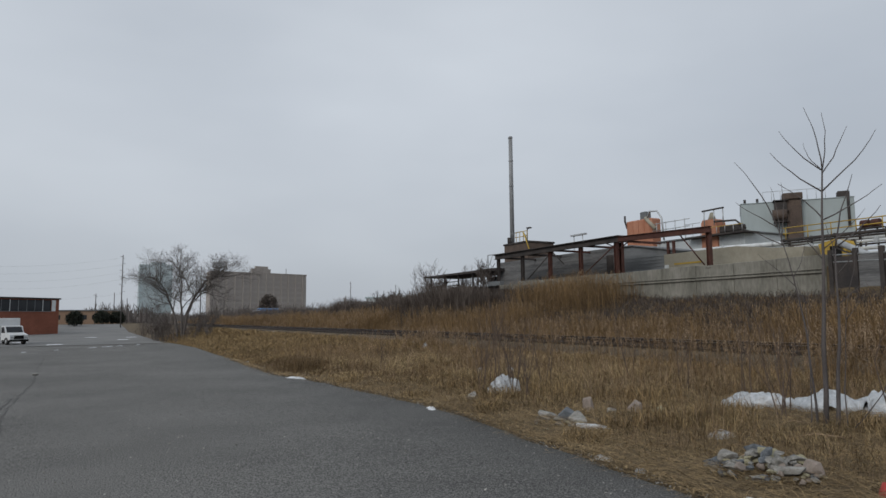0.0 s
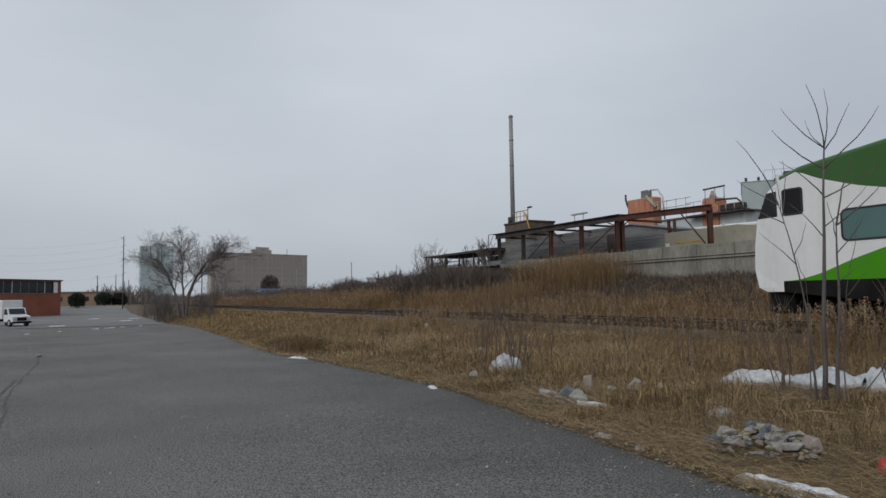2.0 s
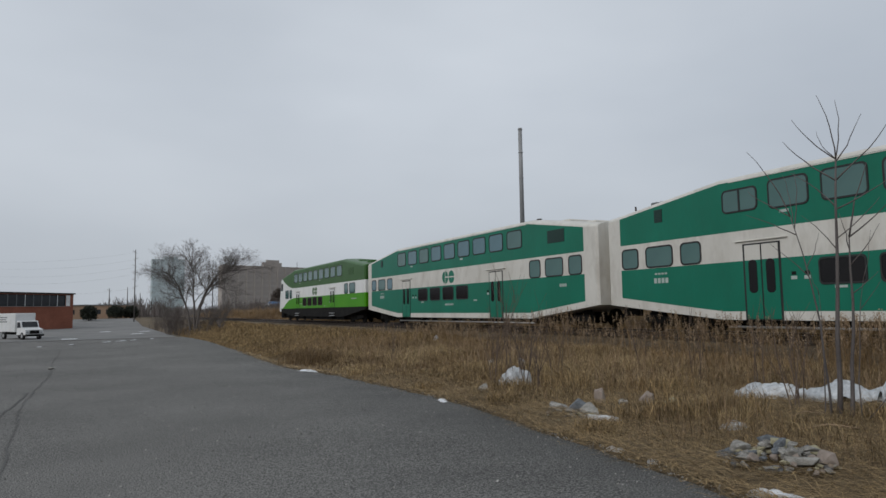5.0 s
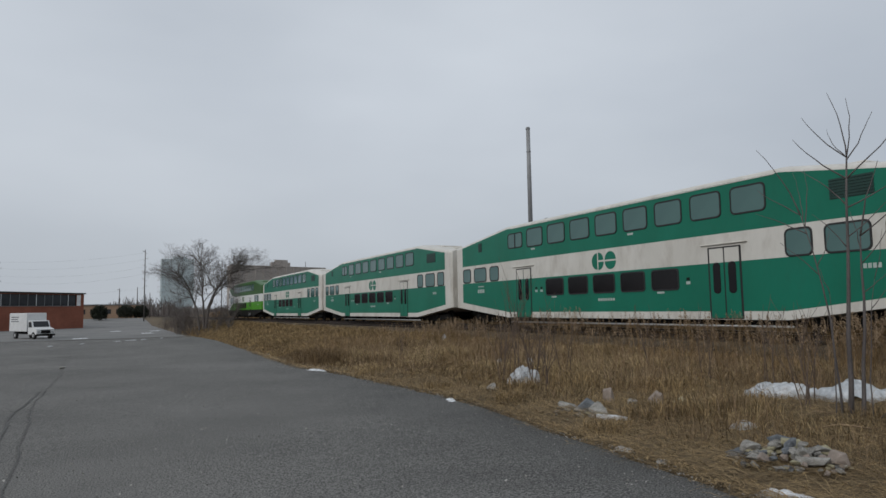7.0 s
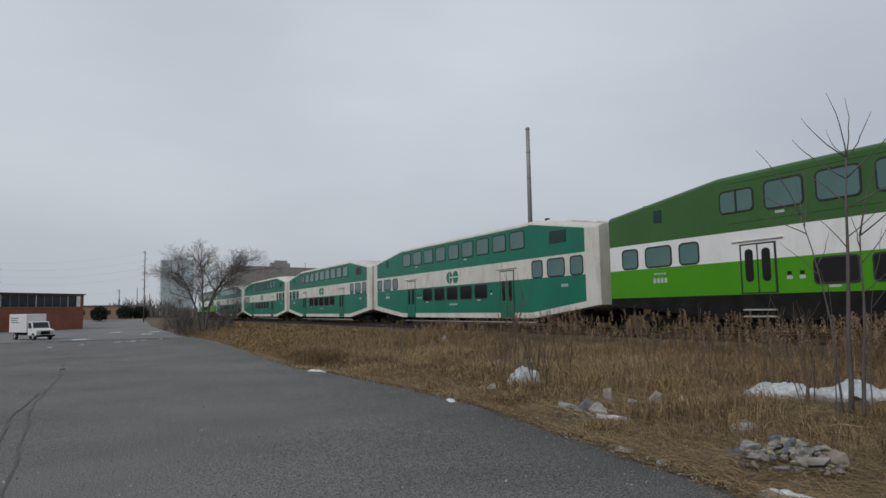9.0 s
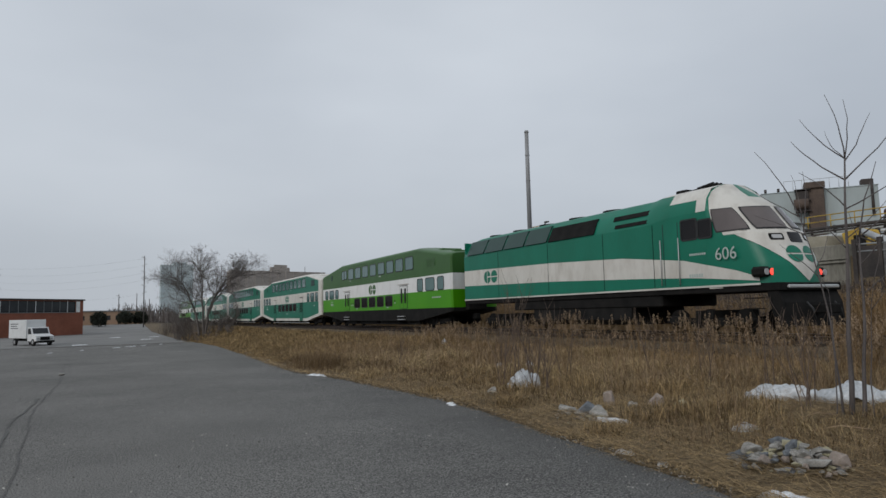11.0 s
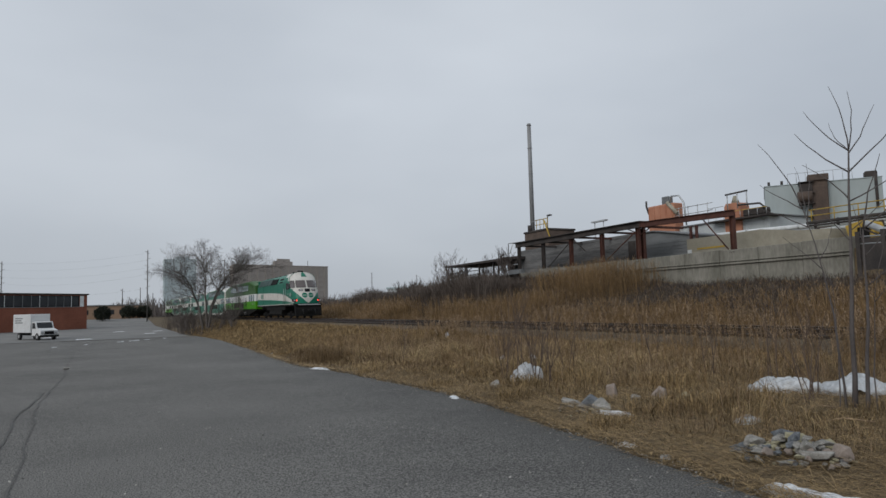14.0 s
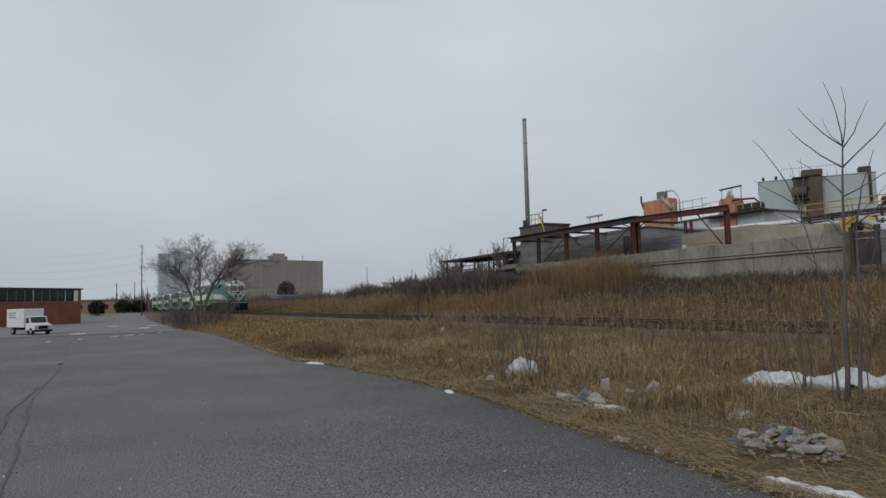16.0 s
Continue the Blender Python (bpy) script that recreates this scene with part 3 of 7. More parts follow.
        part("pilot", Shape().box((-1.35, -0.9, 0.28), (1.35, -0.1, 1.0), 0, 0.1), BLACK, car)
        part("horn", Shape().tube([(-0.4, -2.6, 4.6), (-0.4, -2.1, 4.68)], [0.04, 0.1], 8), BLACK, car)
    return car


def locomotive():
    car = thing("locomotive", "teal and white diesel passenger locomotive with red marker lamps", "locomotive")
    s_top = lambda u: ramp(u, (0, 3.16), (8.4, 3.0), (13, 2.82), (16, 2.50), (18, 2.05), (19.2, 1.66))
    s_bot = lambda u: ramp(u, (0, 2.34), (8.4, 2.18), (14, 1.99), (16.5, 1.88), (19.2, 1.64))
    base = 1.58
    stations = [0.45, 0.5] + span((1.0, 16.6, 0.6)) + [16.7, 17.0]
    body = Shape()
    shoulder = lambda u: ramp(u, (0, 3.9), (14.4, 3.9), (15.2, 4.05), (17, 4.08))
    for s in (-1, 1):
        w = lambda u: 1.42 if u < 0.5 else 1.5
        body.grid([[(s * w(u), -u, z) for z in (base, s_bot(u), s_top(u), shoulder(u))] for u in stations], lambda r, c: 1 if c == 1 else 0)
        up = lambda u: ((1.5, shoulder(u)), (1.28, 4.42), (1.02, 4.80), (0.6, 4.92), (0.0, 4.95)) if u < 14.6 else ((1.5, shoulder(u)), (1.40, 4.5), (1.12, 4.86), (0.6, 5.02), (0.0, 5.06))
        body.grid([[(s * a * (0.95 if u < 0.5 else 1), -u, z - (0.5 * max(0, 1.6 - u) * (z - 3.9)) * 0.25) for a, z in up(u)] for u in stations], lambda r, c: 1 if stations[r] > (16.4, 14.9, 14.2, 13.8)[c] else 0, True)
    body.box((-1.42, -0.5, base), (1.42, -0.44, 4.7))
    # the driving end: outlines at rising heights
    levels = [1.50] + span((1.58, 3.2, 0.12)) + [3.2, 3.3, 3.7, 4.08, 4.2, 4.5, 4.75, 4.92, 5.05]

    def tip(z):
        return (ramp(z, (1.5, 18.9), (2.2, 18.85), (3.2, 18.35), (4.08, 17.55), (4.5, 17.15), (5.05, 17.0)), ramp(z, (1.5, 19.45), (2.2, 19.4), (3.2, 19.0), (4.08, 18.35), (4.5, 17.8), (4.92, 17.2), (5.05, 17.02)), ramp(z, (1.5, 1.35), (3.2, 1.30), (4.08, 1.22), (4.5, 1.12), (4.75, 0.95), (5.05, 0.35)), ramp(z, (1.5, 1.5), (4.08, 1.5), (4.5, 1.40), (4.86, 1.12), (5.05, 0.5)))
    rows = []
    for z in levels:
        corner, front, half, wide = tip(z)
        plan = []
        for k in range(25):
            t = -1 + k / 12
            a = abs(t)
            if a > 0.62:
                q = (a - 0.62) / 0.38
                u, x = corner + (17.0 - corner) * q, half + (wide - half) * q
            else:
                q = a / 0.62
                u, x = front - (front - corner) * q ** 2.4, half * q
            plan.append((math.copysign(x, t), -u, z))
        rows.append(plan)

    def paint(r, c):
        z, a = (levels[r] + levels[r + 1]) / 2, abs(-1 + (c + 0.5) / 12)
        u = 17.0 + (19.0 - 17.0) * (1 - a) / 0.38
        if z > 4.6 and a < 0.14:
            return 0
        if z < 1.56:
            return 1
        if z < 3.2:
            return 0
        return 1 if a < 0.84 + 0.06 * (z - 3.2) else 0
    body.grid(rows, paint, True)
    shell = part("body", body, [TEAL, CREAM], car)
    part("frame_plate", Shape().box((-1.46, -19.5, 1.36), (1.46, -0.4, 1.60), 0, 0.02), BLACK, car)
    part("sill_stripe", Shape().box((-1.515, -18.9, 1.55), (-1.48, -0.45, 1.61)), CREAM, car)
    # windscreens on the sloped front
    def screen(t0, t1, z0, z1, name="windscreen", colour=GLASS_LOW, off=0.012, inset=0.06):
        sh = Shape()
        def spot(t, z):
            corner, front, half, wide = tip(z)
            a = abs(t)
            if a > 0.62:
                q = (a - 0.62) / 0.38
                u, x = corner + (17.0 - corner) * q, half + (wide - half) * q
            else:
                q = a / 0.62
                u, x = front - (front - corner) * q ** 2.4, half * q
            x = math.copysign(x, t)
            return Vector((x, -u, z)) + Vector((math.copysign(0.35 if a > 0.5 else 0.0, t), -1, 0.35)).normalized() * off
        n, rws = 6, []
        for i in range(n + 1):
            z = z0 + (z1 - z0) * i / n
            shrink = 0.012 * (abs(i - n / 2) / (n / 2)) ** 6
            rws.append([spot(t0 + shrink + (t1 - t0 - 2 * shrink) * j / n, z) for j in range(n + 1)])
        sh.grid(rws, 0, True)
        return part(name, sh, colour, shell)
    for a, b in ((-0.90, -0.56), (-0.50, -0.05), (0.05, 0.50), (0.56, 0.90)):
        screen(a - 0.012, b + 0.012, 3.30, 4.10, "screen_gasket", RUBBER, 0.022)
        screen(a, b, 3.34, 4.06, "windscreen", CAB_GLASS, 0.034)
    for a, b in ((-0.42, -0.22), (0.22, 0.42)):
        screen(a, b, 2.92, 3.14, "headlamp_bezel", BLACK, 0.02)
        screen(a + 0.03, b - 0.03, 2.97, 3.09, "headlamp", LAMP_CLEAR, 0.035)
    screen(-0.14, 0.14, 2.84, 3.18, "number_board", GLASS_LOW, 0.02)
    # the white wedge on the nose, and the stripe sweeping into it
    def on_nose(t, z, off):
        corner, front, half, wide = tip(z)
        a = abs(t)
        if a > 0.62:
            q = (a - 0.62) / 0.38
            u, x = corner + (17.0 - corner) * q, half + (wide - half) * q
        else:
            q = a / 0.62
            u, x = front - (front - corner) * q ** 2.4, half * q
        out = Vector((math.copysign(1.0 if a > 0.62 else 0.5 * q, t), -0.35 if a > 0.62 else -1.0, 0.2)).normalized()
        return Vector((math.copysign(x, t), -u, z)) + out * off
    wedge = Shape()
    wedge.grid([[on_nose(0.74 * ((z - 1.64) / 1.58) ** 0.9 * (-1 + j / 8), z, 0.016) for j in range(17)] for z in [1.645 + 1.56 * i / 16 for i in range(17)]], 0, True)
    part("nose_panel", wedge, CREAM, shell, "white wedge-shaped nose panel")
    for s in (-1, 1):
        sweep = Shape()
        cols = [1.0 - 0.36 * k / 12 for k in range(13)]
        u_of = lambda a: 17.0 + (18.9 - 17.0) * (1 - a) / 0.38
        sweep.grid([[on_nose(s * a, s_bot(u_of(a)) + (s_top(u_of(a)) - s_bot(u_of(a))) * j / 4, 0.014) for a in cols] for j in range(5)], 0, True)
        part("nose_stripe", sweep, CREAM, shell)
    # emblem on the nose: two plain discs
    for cx in (-0.155, 0.155):
        for sgn in (-1, 1):
            disc = Shape()
            disc.grid([[on_nose(cx + 0.135 * math.cos(math.pi * k / 12) * q, 2.48 + sgn * (0.025 + 0.24 * math.sin(math.pi * k / 12) * q), 0.03) for k in range(13)] for q in (0.02, 0.5, 1.0)], 0, True)
            part("emblem", disc, TEAL, shell)
    for s in (-1, 1):
        pod = part("lamp_pod", Shape().box((s * 1.28 - 0.28, -19.05, 1.78), (s * 1.28 + 0.22, -18.6, 2.10), 0, 0.08), BLACK, car)
        part("marker_lamp", Shape().tube([(s * 1.13, -19.07, 1.94), (s * 1.13, -19.02, 1.94)], 0.10, 14), LAMP_RED, pod, "glowing red marker lamp")
        part("ditch_lamp", Shape().tube([(s * 1.38, -19.07, 1.94), (s * 1.38, -19.02, 1.94)], 0.10, 14), LAMP_CLEAR, pod)
    # side windows and cab door
    side_window(shell, 15.95, 16.6, 3.2, 3.86, GLASS_LOW, 0.06)
    side_window(shell, 16.68, 17.2, 3.2, 3.78, GLASS_LOW, 0.06)
    for u in (15.1, 15.78):
        part("door_seam", Shape().box((-1.506, -u - 0.015, 1.65), (-1.495, -u + 0.015, 3.85)), DARK_TEAL, shell)
    for u in (15.02, 15.85):
        part("handrail", Shape().tube([(-1.58, -u, 1.7), (-1.58, -u, 3.3)], 0.018, 6), BRIGHT, car)
    decal(shell, 16.2, 16.8, 1.9, 2.02, n=6)
    decal(shell, 16.25, 16.95, 2.64, 2.71, n=8)
    emblem(shell, 3.25, 2.70, 0.60, TEAL)
    number = bpy.data.curves.new("fleet_number", "FONT")
    number.body, number.size, number.extrude, number.align_x = "606", 0.56, 0.004, "CENTER"
    ob = new("fleet_number", number)
    ob.data.materials.append(SIGN_WHITE)
    dg = bpy.context.evaluated_depsgraph_get()
    me = bpy.data.meshes.new_from_object(ob.evaluated_get(dg))
    bpy.data.objects.remove(ob)
    part("fleet_number", me, SIGN_WHITE, shell, "white painted number", at=Matrix.Translation((-1.508, -17.72, 2.42)) @ Matrix(((0, 0, -1, 0), (-1, 0, 0, 0), (0, 1, 0, 0), (0, 0, 0, 1))))
    # dark panels along the sloping shoulder
    def panel(name, u0, u1, z0, z1, colour, off=0.03, slats=0):
        sh = Shape()
        x_at = lambda z: 1.5 - (z - 3.9) * 0.22 / 0.52 if z < 4.42 else 1.28 - (z - 4.42) * 0.26 / 0.38
        sh.prism([(-x_at(z0), z0), (-x_at(z0) - off, z0), (-x_at(z1) - off, z1), (-x_at(z1), z1)], -u1, -u0, 1)
        p = part(name, sh, colour, shell)
        for k in range(slats):
            u = u0 + (u1 - u0) * (k + 0.5) / slats
            part("grille_bar", Shape().prism([(-x_at(z0) - off, z0), (-x_at(z0) - off - 0.02, z0), (-x_at(z1) - off - 0.02, z1), (-x_at(z1) - off, z1)], -u - 0.02, -u + 0.02, 1), TEAL, p)
    for k in range(4):
        panel("radiator_panel", 0.9 + 1.85 * k, 2.62 + 1.85 * k, 3.96, 4.70, DARK_TEAL, 0.085, 0)
    panel("grille", 8.3, 11.4, 3.94, 4.58, BLACK, 0.07, 0)
    panel("grille", 12.4, 14.6, 4.32, 4.5, BLACK, 0.03, 0)
    panel("grille", 12.6, 15.0, 4.0, 4.14, BLACK, 0.03, 0)
    for u in (4, 8.2, 11.9, 14.6):
        part("side_seam", Shape().box((-1.506, -u - 0.012, 1.62), (-1.495, -u + 0.012, 3.88)), BLACK, shell)
    for k in range(5):
        part("roof_fan", Shape().tube([(0, -2 - 2.3 * k, 4.86), (0, -2 - 2.3 * k, 4.99)], 0.62, 16), BLACK, car)
    for x in (-0.2, 0, 0.2):
        part("horn", Shape().tube([(x, -15.6, 5.16), (x, -16.3, 5.18)], [0.03, 0.09], 8), BLACK, car)
    part("horn_bracket", Shape().box((-0.35, -16.0, 5.02), (0.35, -15.5, 5.12), 0, 0.02), BLACK, car)
    part("antenna", Shape().box((-0.55, -15.4, 4.98), (-0.2, -14.9, 5.14), 0, 0.03), BLACK, car)
    # below the frame
    part("fuel_tank", Shape().prism([(-1.35, 1.0), (-1.4, 0.5), (-1.1, 0.3), (1.1, 0.3), (1.4, 0.5), (1.35, 1.0)], -13.2, -6.8, 1), BLACK, car)
    part("side_gear", Shape().box((-1.4, -14.8, 0.95), (1.4, -5.2, 1.38), 0, 0.05), BLACK, car)
    part("pilot", Shape().prism([(-19.35, 1.45), (-19.55, 1.0), (-19.6, 0.28), (-19.3, 0.28), (-19.0, 1.45)], -1.4, 1.4, 0), BLACK, car)
    part("buffer_plate", Shape().box((-1.1, -19.56, 1.42), (1.3, -19.3, 1.53), 0, 0.03), BRIGHT, car)
    part("coupler", Shape().box((-0.16, -20.3, 0.65), (0.16, -19.5, 0.95), 0, 0.04), BLACK, car)
    for x in (-0.7, 0.6):
        part("air_hose", Shape().tube([(x, -19.8, 1.0), (x, -19.98, 0.8), (x + 0.05, -20.0, 0.5)], 0.03, 6), RUBBER, car)
    for s in (-1, 1):
        for k in range(3):
            part("step", Shape().box((s * 1.2, -18.8, 0.5 + 0.32 * k), (s * 1.52, -18.3, 0.53 + 0.32 * k)), BLACK, car)
    bogie(car, 3.6, 1.38), bogie(car, 16.4, 1.38)
    return car


ROW = "coaches of the train"
train = [coach("cab", "lime and forest green driving coach with white stripe", ROW, lows=4, split=False)]
train.append(coach("teal", "teal and cream double-deck coach with bluish upper windows", ROW, lows=4, split=False, blue=(1, 3, 4, 5, 6, 7)))
train.append(coach("teal", "teal and cream double-deck passenger coach with dark windows", ROW))
train.append(copy_thing(train[-1], Matrix.Identity(4)))
train.append(coach("teal", "teal and cream double-deck passenger coach with dark windows", ROW, split=False))
train.append(coach("lime", "lime and forest green double-deck passenger coach with white stripe", ROW))
train.append(locomotive())
# distance of each vehicle's front behind the train's head
OFFSETS = [0.0] + [25.95 + 25.53 * k for k in range(5)] + [154.0]


def train_head(t):
    """The head of the slowly braking train along the track."""
    return 110.25 + 19.47 * (t - 7.0) - 0.030 * (t - 3.5) ** 2


# ---- plant beyond the track ----
CONCRETE = mat("stained_concrete", (0.165, 0.156, 0.128), (0.285, 0.272, 0.232), 0.6, 0.92, 0.5, fine=0.7, fine_scale=6.0, stretch=(1, 1, 0.35), dirt=(0.12, 0.115, 0.095), dirt_amount=0.75)
RUST = mat("rusty_red_steel", (0.060, 0.021, 0.015), (0.115, 0.046, 0.032), 1.5, 0.8, 0.4, 0.1, fine=0.6, dirt=(0.05, 0.03, 0.025), dirt_amount=0.6)
DARK_STEEL = mat("dark_weathered_steel", (0.035, 0.031, 0.030), (0.075, 0.062, 0.055), 1.2, 0.85, 0.3, 0.1, fine=0.6)
GREY_BOARD = mat("grey_weathered_boards", (0.10, 0.10, 0.10), (0.20, 0.198, 0.195), 0.8, 0.9, 0.4, fine=0.8, stretch=(1, 0.25, 3.0), dirt=(0.06, 0.057, 0.055), dirt_amount=0.7)
GREY_PANEL = mat("grey_sheet_metal", (0.15, 0.16, 0.165), (0.22, 0.23, 0.235), 0.6, 0.7, 0.2, 0.1, fine=0.5, stretch=(1, 0.4, 2.0), dirt=(0.1, 0.1, 0.1))
TANK = mat("pale_tank_paint", (0.33, 0.38, 0.38), (0.40, 0.45, 0.45), 0.25, 0.6, 0.1, fine=0.3, stretch=(1, 1, 0.3), dirt=(0.30, 0.32, 0.31), dirt_amount=0.5)
RUST_STAIN = mat("sooty_rusty_casing", (0.075, 0.055, 0.045), (0.13, 0.095, 0.075), 1.0, 0.9, 0.4, fine=0.7)
ORANGE = mat("faded_orange_cladding", (0.42, 0.175, 0.10), (0.50, 0.235, 0.145), 0.8, 0.75, 0.1, fine=0.3, dirt=(0.36, 0.16, 0.1), dirt_amount=0.5)
PALE = mat("pale_grey_cladding", (0.46, 0.50, 0.51), (0.56, 0.59, 0.59), 0.4, 0.7, 0.1, fine=0.3, dirt=(0.36, 0.37, 0.36))
TAN = mat("tan_cladding", (0.30, 0.275, 0.21), (0.38, 0.35, 0.28), 0.4, 0.8, 0.2, fine=0.5, dirt=(0.2, 0.18, 0.14))
YELLOW = mat("worn_yellow_paint", (0.42, 0.27, 0.035), (0.50, 0.34, 0.06), 1.5, 0.7, 0.1, fine=0.4, dirt=(0.2, 0.14, 0.05), dirt_amount=0.7)
WHITE_PIPE = mat("white_pipe_jacket", (0.60, 0.62, 0.62), (0.70, 0.72, 0.72), 1.2, 0.55, 0.1, fine=0.4, dirt=(0.42, 0.4, 0.36))
STACK = mat("grey_stack_steel", (0.24, 0.245, 0.25), (0.34, 0.345, 0.35), 0.5, 0.7, 0.1, 0.2, fine=0.4, stretch=(1, 1, 0.2), dirt=(0.12, 0.11, 0.1))
PILE = mat("dark_spoil", (0.03, 0.027, 0.024), (0.06, 0.052, 0.045), 2.0, 0.98, 1.0, fine=1.0)

wall = thing("retaining_wall", "long stained concrete retaining wall above the reed bank", "retaining wall", kind="structure")
seg = 3.1
for k in range(10):
    y0 = 23.3 + seg * k
    part("wall_panel", Shape().box((38.0, y0 + 0.012, 1.4), (38.45, y0 + seg - 0.012, 5.08 - (0.03 * (k % 3))), 0, 0.02), CONCRETE, wall)
    part("wall_ledge", Shape().box((37.86, y0, 4.02), (38.02, y0 + seg, 4.10), 0, 0.015), CONCRETE, wall)
    part("wall_ledge", Shape().box((37.9, y0, 4.22), (38.02, y0 + seg, 4.27), 0, 0.01), CONCRETE, wall)
part("wall_panel", Shape().box((38.05, 54.4, 1.4), (38.5, 60.0, 4.85), 0, 0.02), CONCRETE, wall)
part("wall_panel", Shape().box((38.05, 57.6, 4.0), (38.6, 59.9, 5.3), 0, 0.02), GREY_PANEL, wall)

canopy = thing("loading_canopy", "rusty steel loading canopy standing on the concrete wall", "canopy")
for k, y in enumerate((58.0, 53.7, 49.3, 45.0, 40.6, 31.5)):
    c = RUST if k >= 2 else DARK_STEEL
    for x in (38.2, 38.75) if k == 4 else (38.2,):
        post = Shape()
        post.box((x - 0.14, y - 0.15, 4.85), (x + 0.14, y - 0.12, 7.62)).box((x - 0.14, y + 0.12, 4.85), (x + 0.14, y + 0.15, 7.62)).box((x - 0.012, y - 0.12, 4.85), (x + 0.012, y + 0.12, 7.62))
        part("post", post, c, canopy)
        part("base_plate", Shape().box((x - 0.2, y - 0.2, 4.83), (x + 0.2, y + 0.2, 4.87)), c, canopy)
    if k < 5:
        part("cross_beam", Shape().box((38.1, y - 0.08, 7.62), (43.2, y + 0.08, 7.8), 0, 0.01), c, canopy)
for y0, y1, z0, z1, c in ((58.4, 44.7, 7.98, 8.0, DARK_STEEL), (44.7, 40.2, 8.0, 8.0, DARK_STEEL), (40.2, 31.2, 8.0, 7.74, RUST)):
    for x in (38.05,):
        beam = Shape()
        for a, b, lo, hi in ((-0.14, 0.14, -0.04, 0.0), (-0.02, 0.02, -0.40, -0.04), (-0.14, 0.14, -0.44, -0.40)):
            i = len(beam.v)
            beam.v += [(x + a, y0, z0 + lo), (x + b, y0, z0 + lo), (x + b, y0, z0 + hi), (x + a, y0, z0 + hi), (x + a, y1, z1 + lo), (x + b, y1, z1 + lo), (x + b, y1, z1 + hi), (x + a, y1, z1 + hi)]
            for q in ((0, 1, 2, 3), (4, 7, 6, 5), (0, 4, 5, 1), (1, 5, 6, 2), (2, 6, 7, 3), (3, 7, 4, 0)):
                beam.face([i + n for n in q])
        part("edge_beam", beam, c, canopy)
part("roof_sheet", Shape().box((37.8, 40.0, 8.01), (40.6, 58.6, 8.08), 0, 0.01), DARK_STEEL, canopy)
for ya, za, yb, zb in ((53.0, 5.2, 49.2, 7.5), (44.5, 5.3, 40.6, 7.5), (34.2, 7.6, 32.0, 5.1), (49.0, 7.5, 47.4, 6.3), (40.3, 7.0, 41.8, 7.6), (40.3, 7.0, 38.8, 7.7)):
    part("brace", Shape().tube([(38.25, ya, za), (38.25, yb, zb)], 0.05, 6), DARK_STEEL if ya > 46 else RUST, canopy)
for y in (39.3, 38.7):
    part("post", Shape().box((42.6, y - 0.09, 4.6), (42.78, y + 0.09, 7.7)), RUST, canopy)

shed = thing("board_shed", "long grey weathered board shed under the canopy", "shed")
for k in range(12):
    z = 4.4 + 0.29 * k
    part("board", Shape().box((43.0 - 0.02 * (k % 2), 45.6, z), (43.08, 65.0, z + 0.275), 0, 0.01), GREY_BOARD, shed)
part("end_wall", Shape().box((43.1, 45.6, 4.3), (47.0, 64.9, 7.8)), GREY_BOARD, shed)
part("doorway", Shape().box((42.95, 46.1, 4.4), (43.02, 47.0, 7.2)), DARK_STEEL, shed)
box = thing("panel_hut", "low hut clad in grey sheet metal", "hut")
part("wall", Shape().prism([(38.9, 4.4), (45.4, 4.4), (45.4, 7.75), (43.6, 7.72), (38.9, 6.95)], 43.0, 47.0, 0), GREY_PANEL, box)
for k in range(6):
    part("cladding_rib", Shape().box((42.96, 38.92, 5.2 + 0.28 * k), (43.0, 45.35, 5.24 + 0.28 * k)), GREY_PANEL, box)
part("roof", Shape().prism([(38.7, 6.9), (38.7, 7.0), (43.6, 7.84), (45.6, 7.86), (45.6, 7.77), (43.6, 7.75)], 42.8, 47.2, 0), GREY_PANEL, box)

low = thing("open_shed", "dark open-sided shed with a thin flat roof", "shed")
part("roof", Shape().prism([(64.0, 6.85), (82.0, 6.95), (82.0, 7.12), (64.0, 7.18)], 41.6, 47.5, 0), DARK_STEEL, low)
for y in (66, 69.5, 73, 76.5, 80.5):
    for x in (42, 47):
        part("post", Shape().box((x - 0.08, y - 0.08, 2.0), (x + 0.08, y + 0.08, 6.9)), DARK_STEEL, low)
part("back_wall", Shape().box((47.1, 64.2, 2.0), (47.25, 74, 6.8)), GREY_BOARD, low)
for z in (5.6, 6.1):
    part("guard_rail", Shape().tube([(41.9, 73, z), (41.9, 82, z)], 0.05, 6), DARK_STEEL, low)
for k in range(9):
    part("guard_post", Shape().tube([(41.9, 74 + k, 4.6), (41.9, 74 + k, 6.1)], 0.035, 5), DARK_STEEL, low)
part("deck", Shape().box((41.8, 64.2, 4.9), (47, 82, 5.05)), DARK_STEEL, low)
part("floor_wall", Shape().box((43.5, 66, 2.0), (43.7, 82, 4.9)), DARK_STEEL, low)

frame_rack = thing("pipe_gantry", "bent steel pipe frame on the shed roof", "pipe frame")
part("pipe", Shape().tube([(42.5, 66.8, 7.1), (42.5, 66.8, 8.9), (42.5, 63.0, 8.8)], 0.06, 6), BRIGHT, frame_rack)
part("pipe", Shape().tube([(42.5, 68.5, 7.1), (42.5, 68.5, 7.6), (42.5, 66.5, 7.7), (42.5, 65.8, 8.8)], 0.05, 6), BRIGHT, frame_rack)

